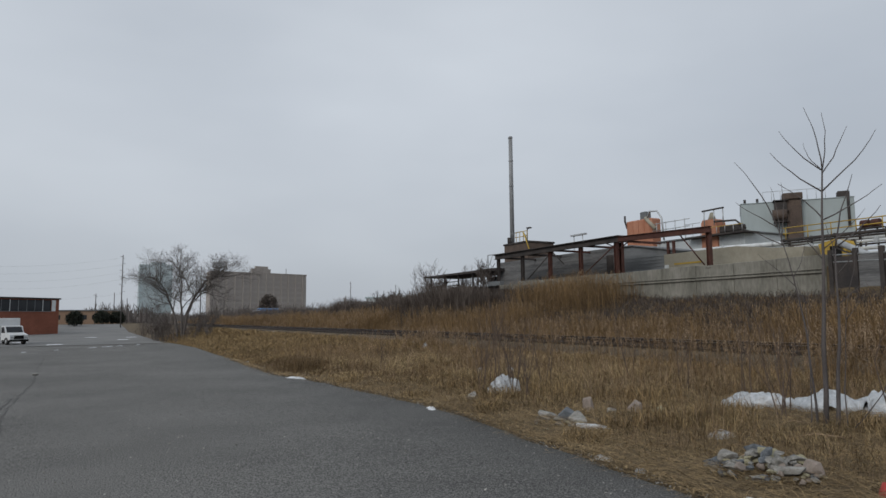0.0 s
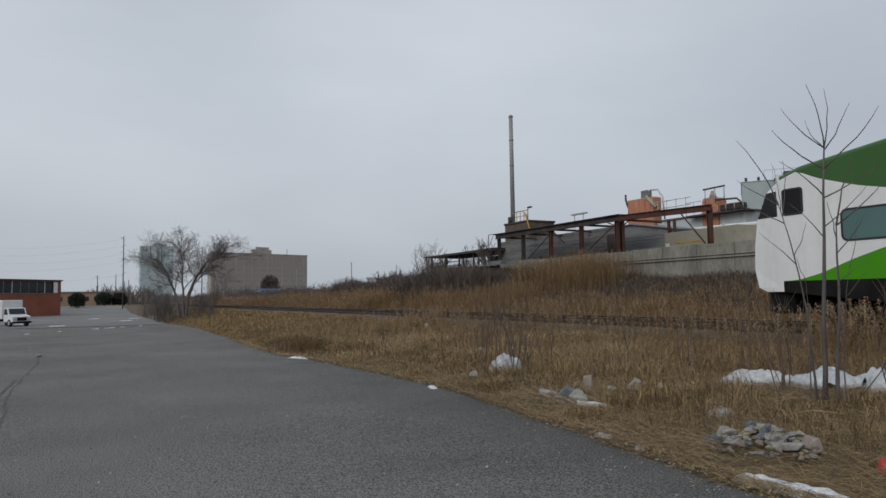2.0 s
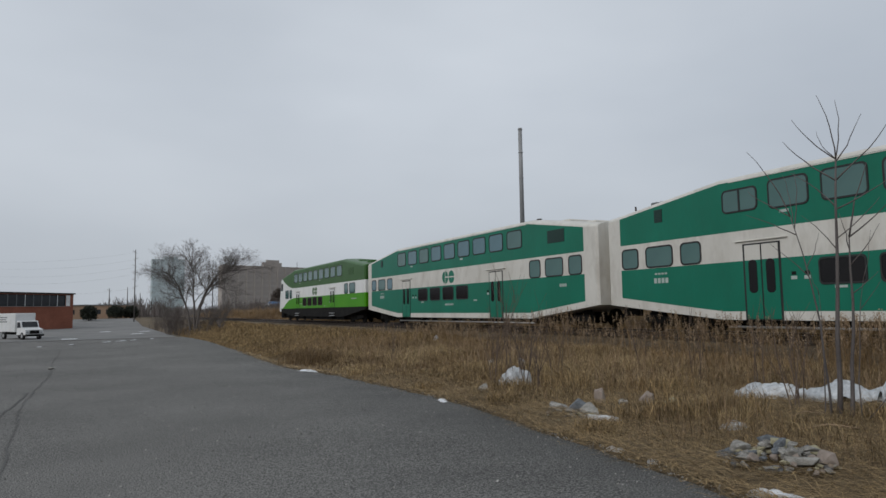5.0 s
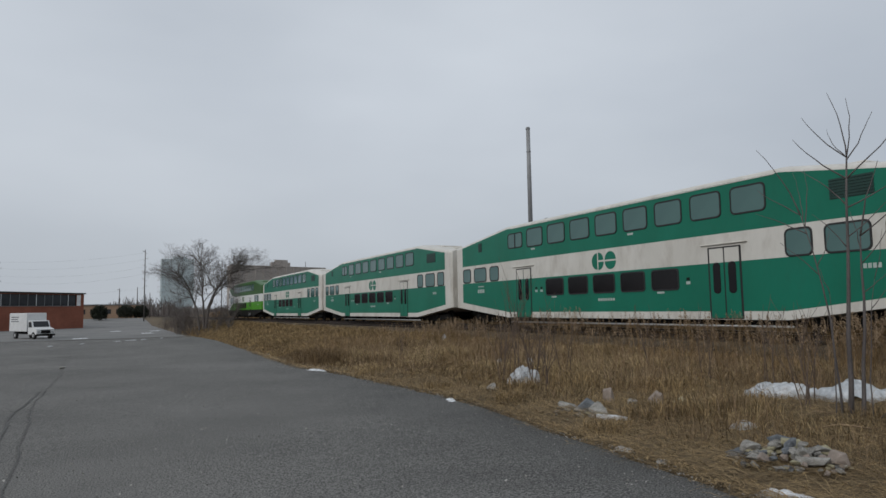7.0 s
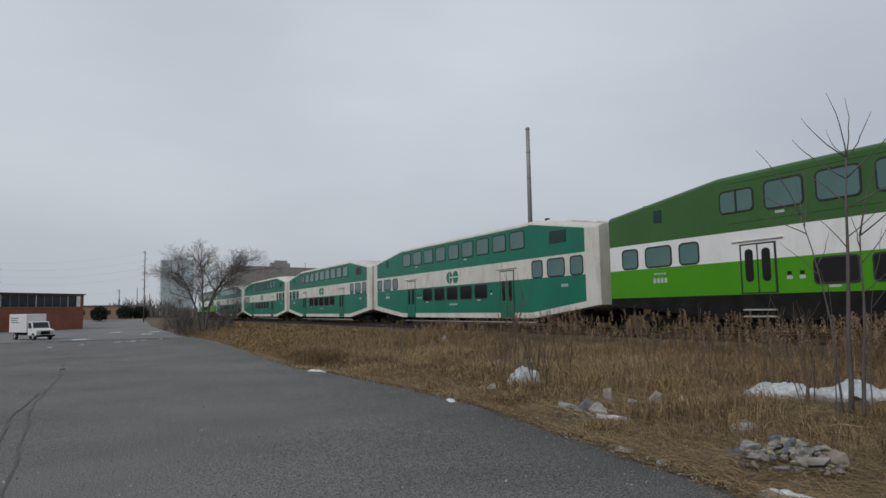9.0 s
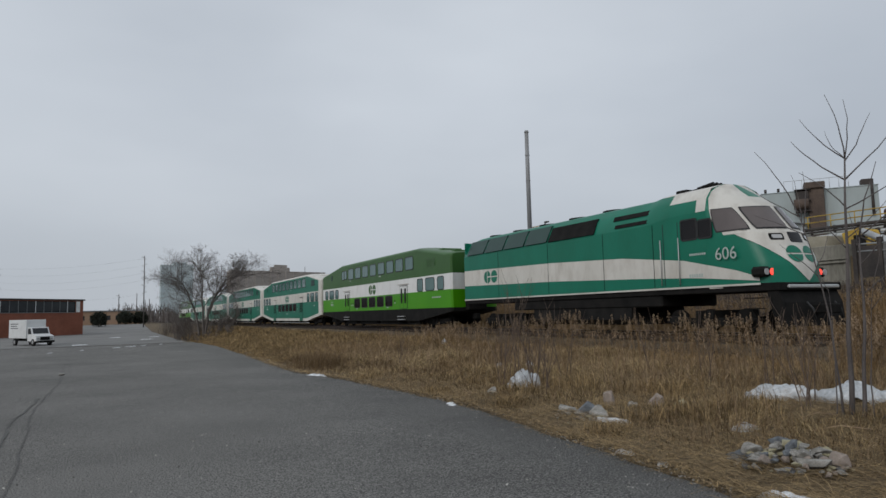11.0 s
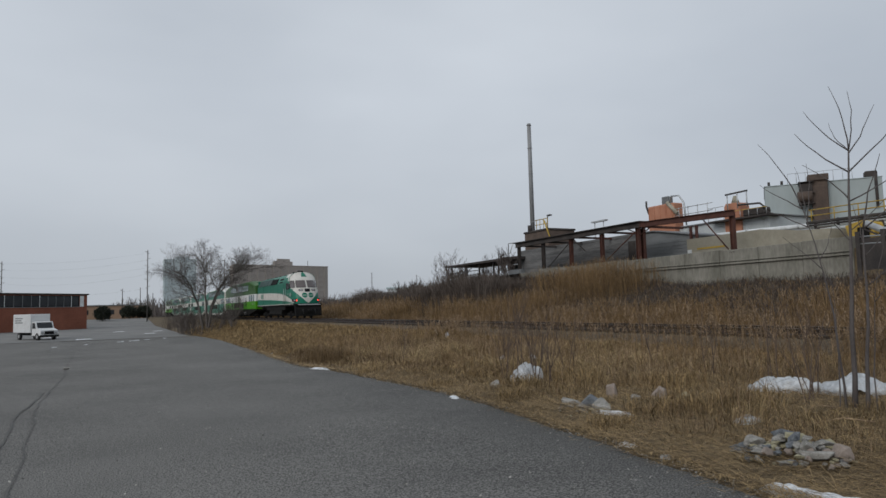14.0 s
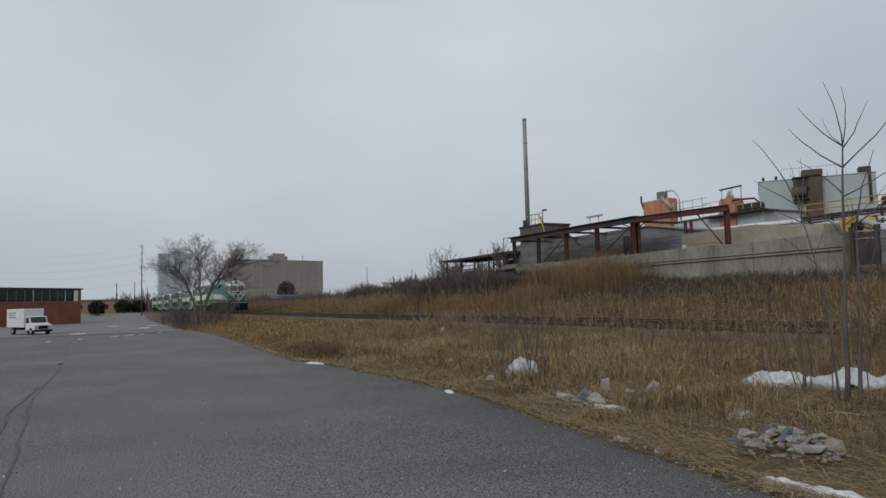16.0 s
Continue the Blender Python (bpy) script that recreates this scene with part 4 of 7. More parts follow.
stack = thing("chimney_stack", "tall slender grey steel chimney", "chimney")
part("shaft", Shape().tube([(48, 69.6, 8.5), (48, 69.6, 18.2), (48, 69.6, 24.7)], [0.30, 0.27, 0.25], 16), STACK, stack)
for z in (12.0, 18.2, 21.5, 24.5):
    part("flange", Shape().tube([(48, 69.6, z - 0.05), (48, 69.6, z + 0.05)], 0.30, 16), STACK, stack)
boiler = thing("boiler_house", "brown boiler house under the chimney with a roof railing", "boiler house")
part("wall", Shape().box((46.6, 64.4, 4.3), (50.5, 69.4, 10.4), 0, 0.04), RUST_STAIN, boiler)
part("parapet", Shape().box((46.5, 64.3, 10.4), (50.6, 69.5, 10.62), 0, 0.03), DARK_STEEL, boiler)
part("vent", Shape().tube([(46.9, 68.6, 10.5), (46.9, 68.6, 11.4)], 0.28, 10), DARK_STEEL, boiler)
for z in (11.2, 11.8):
    part("guard_rail", Shape().tube([(46.6, 64.5, z), (46.6, 67.0, z)], 0.04, 6), YELLOW, boiler)
for k in range(4):
    part("guard_post", Shape().tube([(46.6, 64.5 + 0.75 * k, 10.5), (46.6, 64.5 + 0.75 * k, 11.85)], 0.04, 5), YELLOW, boiler)
part("stair_stringer", Shape().tube([(46.4, 63.6, 9.0), (46.4, 64.9, 11.6)], 0.09, 6), YELLOW, boiler)
lampost = thing("yard_lamp", "thin yard lamp pole with a flat head", "lamp")
part("pole", Shape().tube([(47, 65.0, 4.4), (47, 65.0, 12.0), (47, 64.7, 12.15)], 0.06, 6), DARK_STEEL, lampost)
part("head", Shape().box((46.8, 64.3, 12.1), (47.2, 64.9, 12.25), 0, 0.03), DARK_STEEL, lampost)
part("hood_pipe", Shape().tube([(47, 67.6, 11.9), (47, 66.2, 11.9), (47, 65.3, 11.4), (47, 65.1, 10.7)], 0.06, 6), BRIGHT, lampost)

gantry = thing("roof_gantry", "small galvanised pipe gantry behind the canopy", "gantry")
for y in (55.8, 54.4):
    part("leg", Shape().tube([(46.5, y, 7.6), (46.5, y, 10.2)], 0.05, 6), BRIGHT, gantry)
part("cap", Shape().box((46.3, 53.9, 10.15), (46.7, 56.2, 10.3)), BRIGHT, gantry)
part("rung", Shape().tube([(46.5, 55.8, 9.4), (46.5, 54.4, 9.4)], 0.04, 5), BRIGHT, gantry)

silo = thing("orange_silo", "faded orange clad silo with pipework and a grey vent", "silo")
part("wall", Shape().box((51.5, 49.5, 4.3), (52.9, 53.1, 11.65), 0, 0.12), ORANGE, silo)
part("vent", Shape().box((51.9, 50.6, 11.6), (52.7, 51.5, 12.5), 0, 0.08), GREY_PANEL, silo)
for k in range(5):
    part("cladding_rib", Shape().box((51.46, 49.7 + 0.8 * k, 9.0), (51.5, 49.76 + 0.8 * k, 11.64)), ORANGE, silo)
part("duct", Shape().tube([(51.6, 53.05, 10.9), (51.45, 53.2, 11.7), (51.45, 53.2, 12.3)], 0.1, 8), DARK_STEEL, silo)
part("duct", Shape().tube([(51.45, 50.0, 11.6), (51.4, 49.6, 12.3), (51.4, 48.6, 12.2), (51.4, 48.0, 11.4), (51.4, 47.8, 9.1)], 0.09, 8), BRIGHT, silo)
part("chute", Shape().tube([(51.4, 50.2, 11.7), (51.4, 48.9, 10.4)], 0.2, 8), TAN, silo)
for y in (45.2, 46.4, 47.6, 48.8):
    part("guard_post", Shape().tube([(51.5, y, 9.4), (51.5, y, 11.0)], 0.04, 5), BRIGHT, silo)
for z in (10.2, 10.9):
    part("guard_rail", Shape().tube([(51.5, 44.6, z), (51.5, 49.4, z)], 0.04, 5), BRIGHT, silo)

silo2 = thing("orange_mixer", "orange mixer house with dark gearbox and guard rails", "mixer house")
part("wall", Shape().prism([(41.9, 4.3), (43.7, 4.3), (43.7, 10.3), (43.5, 10.6), (42.1, 10.55), (41.9, 10.2)], 52, 53.2, 0), ORANGE, silo2)
part("cap", Shape().tube([(52.6, 42.9, 10.5), (52.6, 42.9, 11.3)], [0.42, 0.16], 10), TAN, silo2)
part("gearbox", Shape().box((51.6, 39.2, 9.1), (52.6, 41.4, 9.75), 0, 0.1), DARK_STEEL, silo2)
part("platform", Shape().box((51.2, 38.6, 8.9), (53.5, 45.0, 9.05)), DARK_STEEL, silo2)
part("frame_beam", Shape().tube([(51.4, 41.7, 10.2), (51.4, 39.4, 10.05), (51.4, 38.4, 9.2)], 0.09, 6), DARK_STEEL, silo2)
part("tee_bar", Shape().tube([(51.4, 43.0, 11.33), (51.4, 40.6, 11.38)], 0.08, 6), DARK_STEEL, silo2)
for y in (42.8, 41.7, 40.7):
    part("tee_leg", Shape().tube([(51.4, y, 9.9), (51.4, y, 11.36)], 0.06, 6), BRIGHT, silo2)
for k in range(8):
    part("guard_post", Shape().tube([(51.3, 38.7 + 0.9 * k, 9.0), (51.3, 38.7 + 0.9 * k, 10.3 if k > 5 else 9.7)], 0.03, 5), BRIGHT, silo2)
for z in (9.85, 10.3):
    part("guard_rail", Shape().tube([(51.3, 43.2, z), (51.3, 45.0, z)], 0.03, 5), BRIGHT, silo2)
part("guard_rail", Shape().tube([(51.3, 38.6, 9.65), (51.3, 43.2, 9.7)], 0.03, 5), YELLOW, silo2)

hall = thing("plant_hall", "long pale grey clad plant hall", "industrial hall")
part("wall", Shape().box((52.2, 39.2, 4.3), (60, 58, 9.0), 0, 0.03), PALE, hall)
part("roof", Shape().box((52.0, 39.0, 9.0), (60.2, 58.2, 9.14), 0, 0.03), GREY_PANEL, hall)
for k in range(2, 12):
    part("cladding_rib", Shape().box((52.16, 35.8 + 1.9 * k, 4.4), (52.2, 35.86 + 1.9 * k, 8.98)), PALE, hall)

tank = thing("process_house", "tall pale sheet-clad process house with a sooty casing", "process building", pose(56.0, 42.3, -0.12, 0, 0, -52.5))
part("wall", Shape().box((0, 0, 3.8), (9.5, 9, 12.35), 0, 0.06), TANK, tank)
for k in range(7):
    part("cladding_rib", Shape().box((1.3 * k + 0.6, -0.03, 4.4), (1.3 * k + 0.65, 0.0, 12.2)), TANK, tank)
part("roof_edge", Shape().box((-0.05, -0.05, 12.33), (9.55, 9.05, 12.42), 0, 0.03), TANK, tank)
casing = part("casing", Shape().box((3.9, -0.75, 7.6), (5.2, 0.02, 12.6), 0, 0.06), RUST_STAIN, tank, "sooty brown duct casing")
part("cap", Shape().box((3.6, -0.95, 12.4), (5.3, 0.6, 13.0), 0, 0.06), RUST_STAIN, tank)
part("cage", Shape().box((2.9, -1.0, 10.4), (3.95, 0.02, 12.2), 0, 0.06), DARK_STEEL, tank)
part("drum", Shape().tube([(2.7, -0.9, 11.0), (3.9, -0.9, 11.0)], 0.5, 10), RUST_STAIN, tank)
for z in (10.3, 11.3, 12.3):
    part("shelf", Shape().box((2.8, -1.15, z), (4.1, 0.0, z + 0.07)), DARK_STEEL, tank)
for k in range(8):
    part("guard_post", Shape().tube([(2.0 + 0.75 * k, 0.1, 12.4), (2.0 + 0.75 * k, 0.1, 13.4)], 0.022, 5), BRIGHT, tank)
part("guard_rail", Shape().tube([(2.0, 0.1, 13.4), (7.3, 0.1, 13.4)], 0.022, 5), BRIGHT, tank)
part("roof_valve", Shape().box((8.2, 0.1, 12.4), (9.2, 1.0, 13.0), 0, 0.08), DARK_STEEL, tank)
part("drop_pipe", Shape().tube([(9.0, -0.15, 12.7), (9.0, -0.15, 9.6)], 0.12, 8), DARK_STEEL, tank)
for x in (0.4, 1.5):
    part("roof_lamp", Shape().tube([(x, 0.2, 12.4), (x, 0.2, 12.8)], 0.12, 6), DARK_STEEL, tank)

pipes = thing("white_pipeline", "thick white jacketed pipeline in front of the tank", "pipeline")
part("pipe", Shape().tube([(46, 44, 7.1), (46, 36, 7.0), (46, 30, 6.85), (46, 16, 6.5)], 0.19, 10), WHITE_PIPE, pipes)
for y in (41, 36.5, 32, 27.5, 23, 18.5):
    part("support", Shape().box((45.9, y - 0.07, 4.4), (46.1, y + 0.07, 6.75)), BRIGHT, pipes)
    part("collar", Shape().tube([(46, y - 0.08, 6.95 - 0.02 * (36 - y) * 0.5 if y < 36 else 7.05), (46, y + 0.08, 6.95 - 0.02 * (36 - y) * 0.5 if y < 36 else 7.05)], 0.23, 10), BRIGHT, pipes)

rack = thing("pipe_rack", "pipe rack with white and dark pipes and yellow guard rails", "pipe rack")
for z, rad, c in ((6.2, 0.10, WHITE_PIPE), (5.75, 0.12, WHITE_PIPE), (6.55, 0.07, DARK_STEEL), (6.0, 0.06, DARK_STEEL), (5.45, 0.08, WHITE_PIPE), (6.75, 0.12, DARK_STEEL)):
    part("pipe", Shape().tube([(43.2, 29.5, z), (43.2, 15, z - 0.1)], rad, 8), c, rack)
for y in (29, 27.4, 25.8, 24.2, 22.6, 21, 19.4, 17.8):
    part("frame_post", Shape().box((43.3, y - 0.06, 4.4), (43.42, y + 0.06, 6.9)), DARK_STEEL, rack)
    part("guard_post", Shape().tube([(43.0, y, 6.8), (43.0, y, 7.6)], 0.035, 5), YELLOW, rack)
for z in (7.2, 7.6):
    part("guard_rail", Shape().tube([(43.0, 29.2, z), (43.0, 15, z - 0.1)], 0.04, 5), YELLOW, rack)
for k in range(9):
    y = 29 - 1.4 * k
    part("valve", Shape().box((42.95, y - 0.45, 5.95), (43.15, y - 0.2, 6.35), 0, 0.04), (DARK_STEEL, BRIGHT, RUST)[k % 3], rack)

hut = thing("tan_building", "low tan clad building with flat roof", "industrial building")
part("wall", Shape().prism([(26.5, 4.4), (38.2, 4.4), (38.2, 6.45), (31.5, 6.5), (28.6, 6.1), (26.5, 6.0)], 41.0, 45.0, 0), TAN, hut)
part("stripe", Shape().box((40.97, 34.6, 5.55), (41.0, 37.2, 5.68)), YELLOW, hut)
part("window", Shape().box((40.96, 37.75, 4.9), (41.0, 38.15, 5.6)), WHITE_PIPE, hut)

heap = Shape()
rows = []
for i in range(9):
    rr = []
    for j in range(25):
        x, y = 38.6 + 0.28 * i, 30.6 + 0.3 * j
        rr.append((x, y, 4.4 + max(0, 1 - ((i - 4) / 4.2) ** 2) * max(0, 1 - ((j - 12) / 12.2) ** 2) * (0.75 + 0.3 * noise.noise((x, y * 1.3, 3)))))
    rows.append(rr)
heap.grid(rows, 0, True)
solo("spoil_heap", heap, PILE, "dark heap of loose spoil behind the wall", "spoil heap")

loader = thing("yellow_loader", "worn yellow loading machine beside the pipe rack", "loading machine")
part("hopper", Shape().prism([(24.2, 4.5), (25.6, 4.5), (26.0, 6.1), (24.9, 6.35), (24.2, 5.7)], 41.8, 43.0, 0), YELLOW, loader)
part("arm", Shape().tube([(41.9, 25.0, 6.2), (41.9, 23.9, 6.0), (41.9, 23.4, 4.7)], 0.14, 6), YELLOW, loader)
part("cab_frame", Shape().box((41.7, 24.5, 5.2), (41.85, 25.2, 5.9)), BLACK, loader)
belt = thing("belt_conveyor", "sloping galvanised conveyor tube", "conveyor")
part("tube", Shape().tube([(40.6, 24.0, 6.0), (40.6, 19.2, 3.4)], 0.2, 8), BRIGHT, belt)
part("truss", Shape().tube([(40.6, 24.1, 5.65), (40.6, 19.4, 3.1)], 0.06, 6), DARK_STEEL, belt)
for k in range(9):
    y, z = 23.8 - 0.5 * k, 5.75 - 0.27 * k
    part("lattice", Shape().tube([(40.6, y, z - 0.25), (40.6, y - 0.25, z + 0.05)], 0.035, 5), DARK_STEEL, belt)
fans = thing("fan_unit", "dark red fan pair on a tall stand", "fan")
part("housing", Shape().tube([(46.5, 24.6, 7.65), (46.5, 25.1, 7.65)], 0.28, 12), RUST, fans)
part("housing", Shape().tube([(46.5, 25.3, 7.65), (46.5, 25.8, 7.65)], 0.28, 12), RUST, fans)
for y in (24.8, 25.6):
    part("leg", Shape().tube([(46.5, y, 4.4), (46.5, y, 7.5)], 0.06, 6), DARK_STEEL, fans)
part("tray", Shape().box((46.2, 24.4, 7.3), (46.8, 26.0, 7.38)), DARK_STEEL, fans)

gate = thing("steel_gate", "dark steel gate closing the end of the wall", "gate")
for y in (23.0, 21.6, 20.2, 18.8):
    part("gate_post", Shape().box((38.0, y - 0.12, 1.5), (38.24, y + 0.12, 5.3)), DARK_STEEL, gate)
for k in range(3):
    part("gate_panel", Shape().box((38.08, 18.95 + 1.4 * k, 2.2), (38.14, 20.05 + 1.4 * k, 4.9)), GREY_BOARD if k == 1 else DARK_STEEL, gate)
for z in (5.0, 4.6):
    part("gate_rail", Shape().tube([(38.1, 23.0, z), (38.1, 14.0, z - 0.2)], 0.045, 6), BRIGHT, gate)

# ---- far buildings, left of the track ----
BRICK = mat("red_brick", (0.185, 0.060, 0.034), (0.26, 0.092, 0.055), 0.25, 0.9, 0.2, fine=0.5, fine_scale=3.0, dirt=(0.15, 0.055, 0.035), dirt_amount=0.5)
WINDOW_DARK = mat("dark_window_glass", (0.014, 0.016, 0.019), (0.035, 0.038, 0.043), 0.4, 0.45, spec=0.3)
# distance haze is painted into the next three colours by paling them
HAZED_BROWN = mat("hazed_brown_precast", (0.35, 0.315, 0.285), (0.40, 0.365, 0.335), 0.05, 0.9, fine=0.4, dirt=(0.31, 0.285, 0.26))
HAZED_GLASS = mat("hazed_blue_curtain_wall", (0.42, 0.51, 0.53), (0.50, 0.57, 0.585), 0.08, 0.5)
MULLION = mat("hazed_mullion", (0.48, 0.55, 0.57), (0.54, 0.60, 0.62), 0.3, 0.5)
TIMBER = mat("grey_pole_timber", (0.085, 0.078, 0.072), (0.14, 0.13, 0.12), 2.0, 0.95, 0.3, fine=0.5, stretch=(1, 1, 0.1))
FAR_TAN = mat("faded_orange_brick", (0.27, 0.175, 0.115), (0.33, 0.225, 0.155), 0.1, 0.9, fine=0.3)

works = thing("brick_works", "low red brick works with a dark clerestory window band", "factory", pose(-4.0, 173.0, -1.4, 0, 0, 225.4))
L = 90.0
part("wall", Shape().box((0, -40, 0), (L, 0, 7.7), 0, 0.02), BRICK, works)
part("roof", Shape().box((-0.3, -40.3, 7.7), (L + 0.3, 0.3, 8.0), 0, 0.05), DARK_STEEL, works)
part("window_band", Shape().box((2.2, -0.05, 5.1), (L - 1, 0.03, 7.5)), BLACK, works)
for k in range(44):
    x = 2.5 + 2.0 * k
    if x > L - 3:
        break
    p = part("window", Shape().box((x, 0.0, 5.3), (x + 1.75, 0.06, 7.4)), WINDOW_DARK, works)
    part("mullion", Shape().box((x + 1.80, 0.0, 5.1), (x + 1.92, 0.09, 7.5)), GREY_PANEL if k % 4 else WHITE_PIPE, p)
part("corner_trim", Shape().box((1.0, 0.0, 5.1), (2.0, 0.08, 7.5)), WHITE_PIPE, works)
part("transom", Shape().box((2.2, 0.02, 5.0), (L - 1, 0.1, 5.12)), GREY_PANEL, works)
part("loading_door", Shape().box((24, 0.0, 0), (28, 0.08, 3.6)), DARK_STEEL, works)
part("chimney", Shape().tube([(26, -6, 8.3), (26, -6, 11.0)], 0.35, 10), DARK_STEEL, works)
part("vent", Shape().tube([(37, -6, 8.3), (37, -6, 9.6)], 0.5, 10), DARK_STEEL, works)

truck = thing("box_truck", "white box truck with a bonnet parked before the brick works", "truck", pose(-7.8, 102.0, -1.33, 0, 0, -64))
TRUCK_WHITE = mat("truck_white", (0.62, 0.63, 0.63), (0.72, 0.73, 0.73), 0.5, 0.5, fine=0.3, dirt=(0.45, 0.44, 0.42))
part("cargo_box", Shape().box((-5.2, -1.2, 0.95), (0.2, 1.2, 3.35), 0, 0.05), TRUCK_WHITE, truck)
for k in range(3):
    part("box_marking", Shape().box((-4.6, -1.212, 2.75 - 0.28 * k), (-2.2 - 0.35 * (k % 2), -1.2, 2.88 - 0.28 * k)), GREY_PANEL, truck)
part("chassis", Shape().box((-5.1, -0.5, 0.6), (2.6, 0.5, 0.92)), BLACK, truck)
cabp = part("cab", Shape().prism([(0.35, 0.6), (2.9, 0.6), (3.0, 1.25), (1.75, 1.5), (1.3, 2.35), (0.35, 2.4)], -1.05, 1.05, 1), TRUCK_WHITE, truck)
part("windscreen", Shape().quad((1.76, -0.92, 1.56), (1.76, 0.92, 1.56), (1.36, 0.9, 2.26), (1.36, -0.9, 2.26)), WINDOW_DARK, cabp)
part("side_glass", Shape().quad((0.5, -1.06, 1.5), (1.55, -1.06, 1.5), (1.28, -1.06, 2.2), (0.5, -1.06, 2.2)), WINDOW_DARK, cabp)
part("grille", Shape().box((2.93, -0.55, 0.75), (3.0, 0.55, 1.15)), BLACK, cabp)
for s in (-0.8, 0.8):
    part("headlight", Shape().box((2.92, s - 0.14, 0.85), (3.01, s + 0.14, 1.05), 0, 0.02), LAMP_CLEAR, cabp)
part("bumper", Shape().box((2.95, -1.1, 0.42), (3.12, 1.1, 0.66), 0, 0.03), BLACK, truck)
tyre = Shape().tube([(0, -0.14, 0), (0, 0.14, 0)], 0.46, 16).mesh("wheel", RUBBER)
for x in (2.0, -3.6):
    for s in (-0.95, 0.95):
        w = part("wheel", tyre, RUBBER, truck, at=pose(x, s, 0.46))
        part("rim", Shape().tube([(0, -0.15, 0), (0, 0.15, 0)], 0.24, 12), BRIGHT, w)

warehouse = thing("low_warehouse", "long low warehouse in faded orange brick", "warehouse", pose(-14, 262, 0.2))
part("wall", Shape().box((0, 0, 0), (26, 14, 4.6)), FAR_TAN, warehouse)
part("roof", Shape().box((-0.3, -0.3, 4.6), (26.3, 14.3, 4.95)), GREY_PANEL, warehouse)
for k in range(6):
    part("window", Shape().box((2 + 4 * k, -0.06, 1.6), (4.4 + 4 * k, 0.02, 3.2)), WINDOW_DARK, warehouse)

office = thing("office_block", "distant brown precast office block with a penthouse", "office building")
A, B = Vector((64.3, 394.8, 0)), Vector((126.0, 413.0, 0))
office.matrix_basis = Matrix.Translation(A) @ Matrix.Rotation(math.atan2(B.y - A.y, B.x - A.x), 4, "Z")
W_OFF = (B - A).length
part("wall", Shape().box((0, 0, -2), (W_OFF, 4, 28.4), 0, 0.05), HAZED_BROWN, office)
part("penthouse", Shape().box((27.5, 2, 28.4), (40, 4, 31.4), 0, 0.05).box((30, 2.5, 31.4), (38.5, 3.8, 33.0), 0, 0.05), HAZED_BROWN, office)
part("parapet", Shape().box((-0.2, -0.2, 28.4), (W_OFF + 0.2, 0.4, 28.9)), HAZED_BROWN, office)
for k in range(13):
    part("pilaster", Shape().box((k * W_OFF / 12.6, -0.5, -2), (k * W_OFF / 12.6 + 0.7, 0, 28.4)), HAZED_BROWN, office)
# window colour drawn close to the wall's, imitating contrast lost in haze
HAZED_WINDOW = mat("hazed_far_window", (0.325, 0.293, 0.268), (0.355, 0.322, 0.295), 0.2, 0.6)
win_mesh = Shape().box((0, -0.06, 0), (3.6, 0.02, 1.7)).mesh("window", HAZED_WINDOW)
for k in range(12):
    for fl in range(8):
        part("window", win_mesh, HAZED_WINDOW, office, at=pose(0.9 + k * W_OFF / 12.6, 0, 2.0 + 3.2 * fl))
part("mast", Shape().tube([(52, 4, 28.4), (52, 4, 32.5)], 0.15, 6), DARK_STEEL, office)

tower = thing("glass_tower", "distant pale blue glass tower block", "office tower", pose(31.8, 448, 0, 0, 0, 4))
part("wall", Shape().box((0, 0, -2), (19, 6, 35.5), 0, 0.05), HAZED_GLASS, tower)
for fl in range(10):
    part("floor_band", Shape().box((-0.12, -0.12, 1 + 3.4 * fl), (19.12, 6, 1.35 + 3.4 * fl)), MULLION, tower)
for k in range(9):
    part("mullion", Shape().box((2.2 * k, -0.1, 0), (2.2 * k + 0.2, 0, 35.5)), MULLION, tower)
part("roof_plant", Shape().box((7, 1, 35.5), (15, 5, 37.2)), HAZED_GLASS, tower)

long_roof = thing("far_warehouse", "distant low pale blue-green warehouse", "warehouse", pose(96, 238, 0.8, 0, 0, -24))
part("wall", Shape().box((0, 0, 0), (46, 20, 8.0)), PALE, long_roof)
part("roof", Shape().box((-0.4, -0.4, 8.0), (46.4, 20.4, 8.6)), HAZED_GLASS, long_roof)
for k in range(9):
    part("door", Shape().box((2 + 5 * k, -0.08, 0.2), (5 + 5 * k, 0.02, 4.5)), GREY_PANEL, long_roof)
van = thing("parked_van", "distant blue and white parked van", "van", pose(60.5, 245, 1.9, 0, 0, 200))
part("body", Shape().box((-4, -1.2, 0.5), (4, 1.2, 3.4), 0, 0.25), mat("van_blue", (0.10, 0.22, 0.42), (0.14, 0.27, 0.48), 0.5, 0.5), van)
part("cab", Shape().prism([(4, 0.5), (6.2, 0.5), (6.2, 1.5), (5.2, 2.6), (4, 2.7)], -1.1, 1.1, 1), TRUCK_WHITE, van)
for x in (-2.5, 4.6):
    for s in (-1.1, 1.1):
        part("wheel", tyre, RUBBER, van, at=pose(x, s, 0.46))


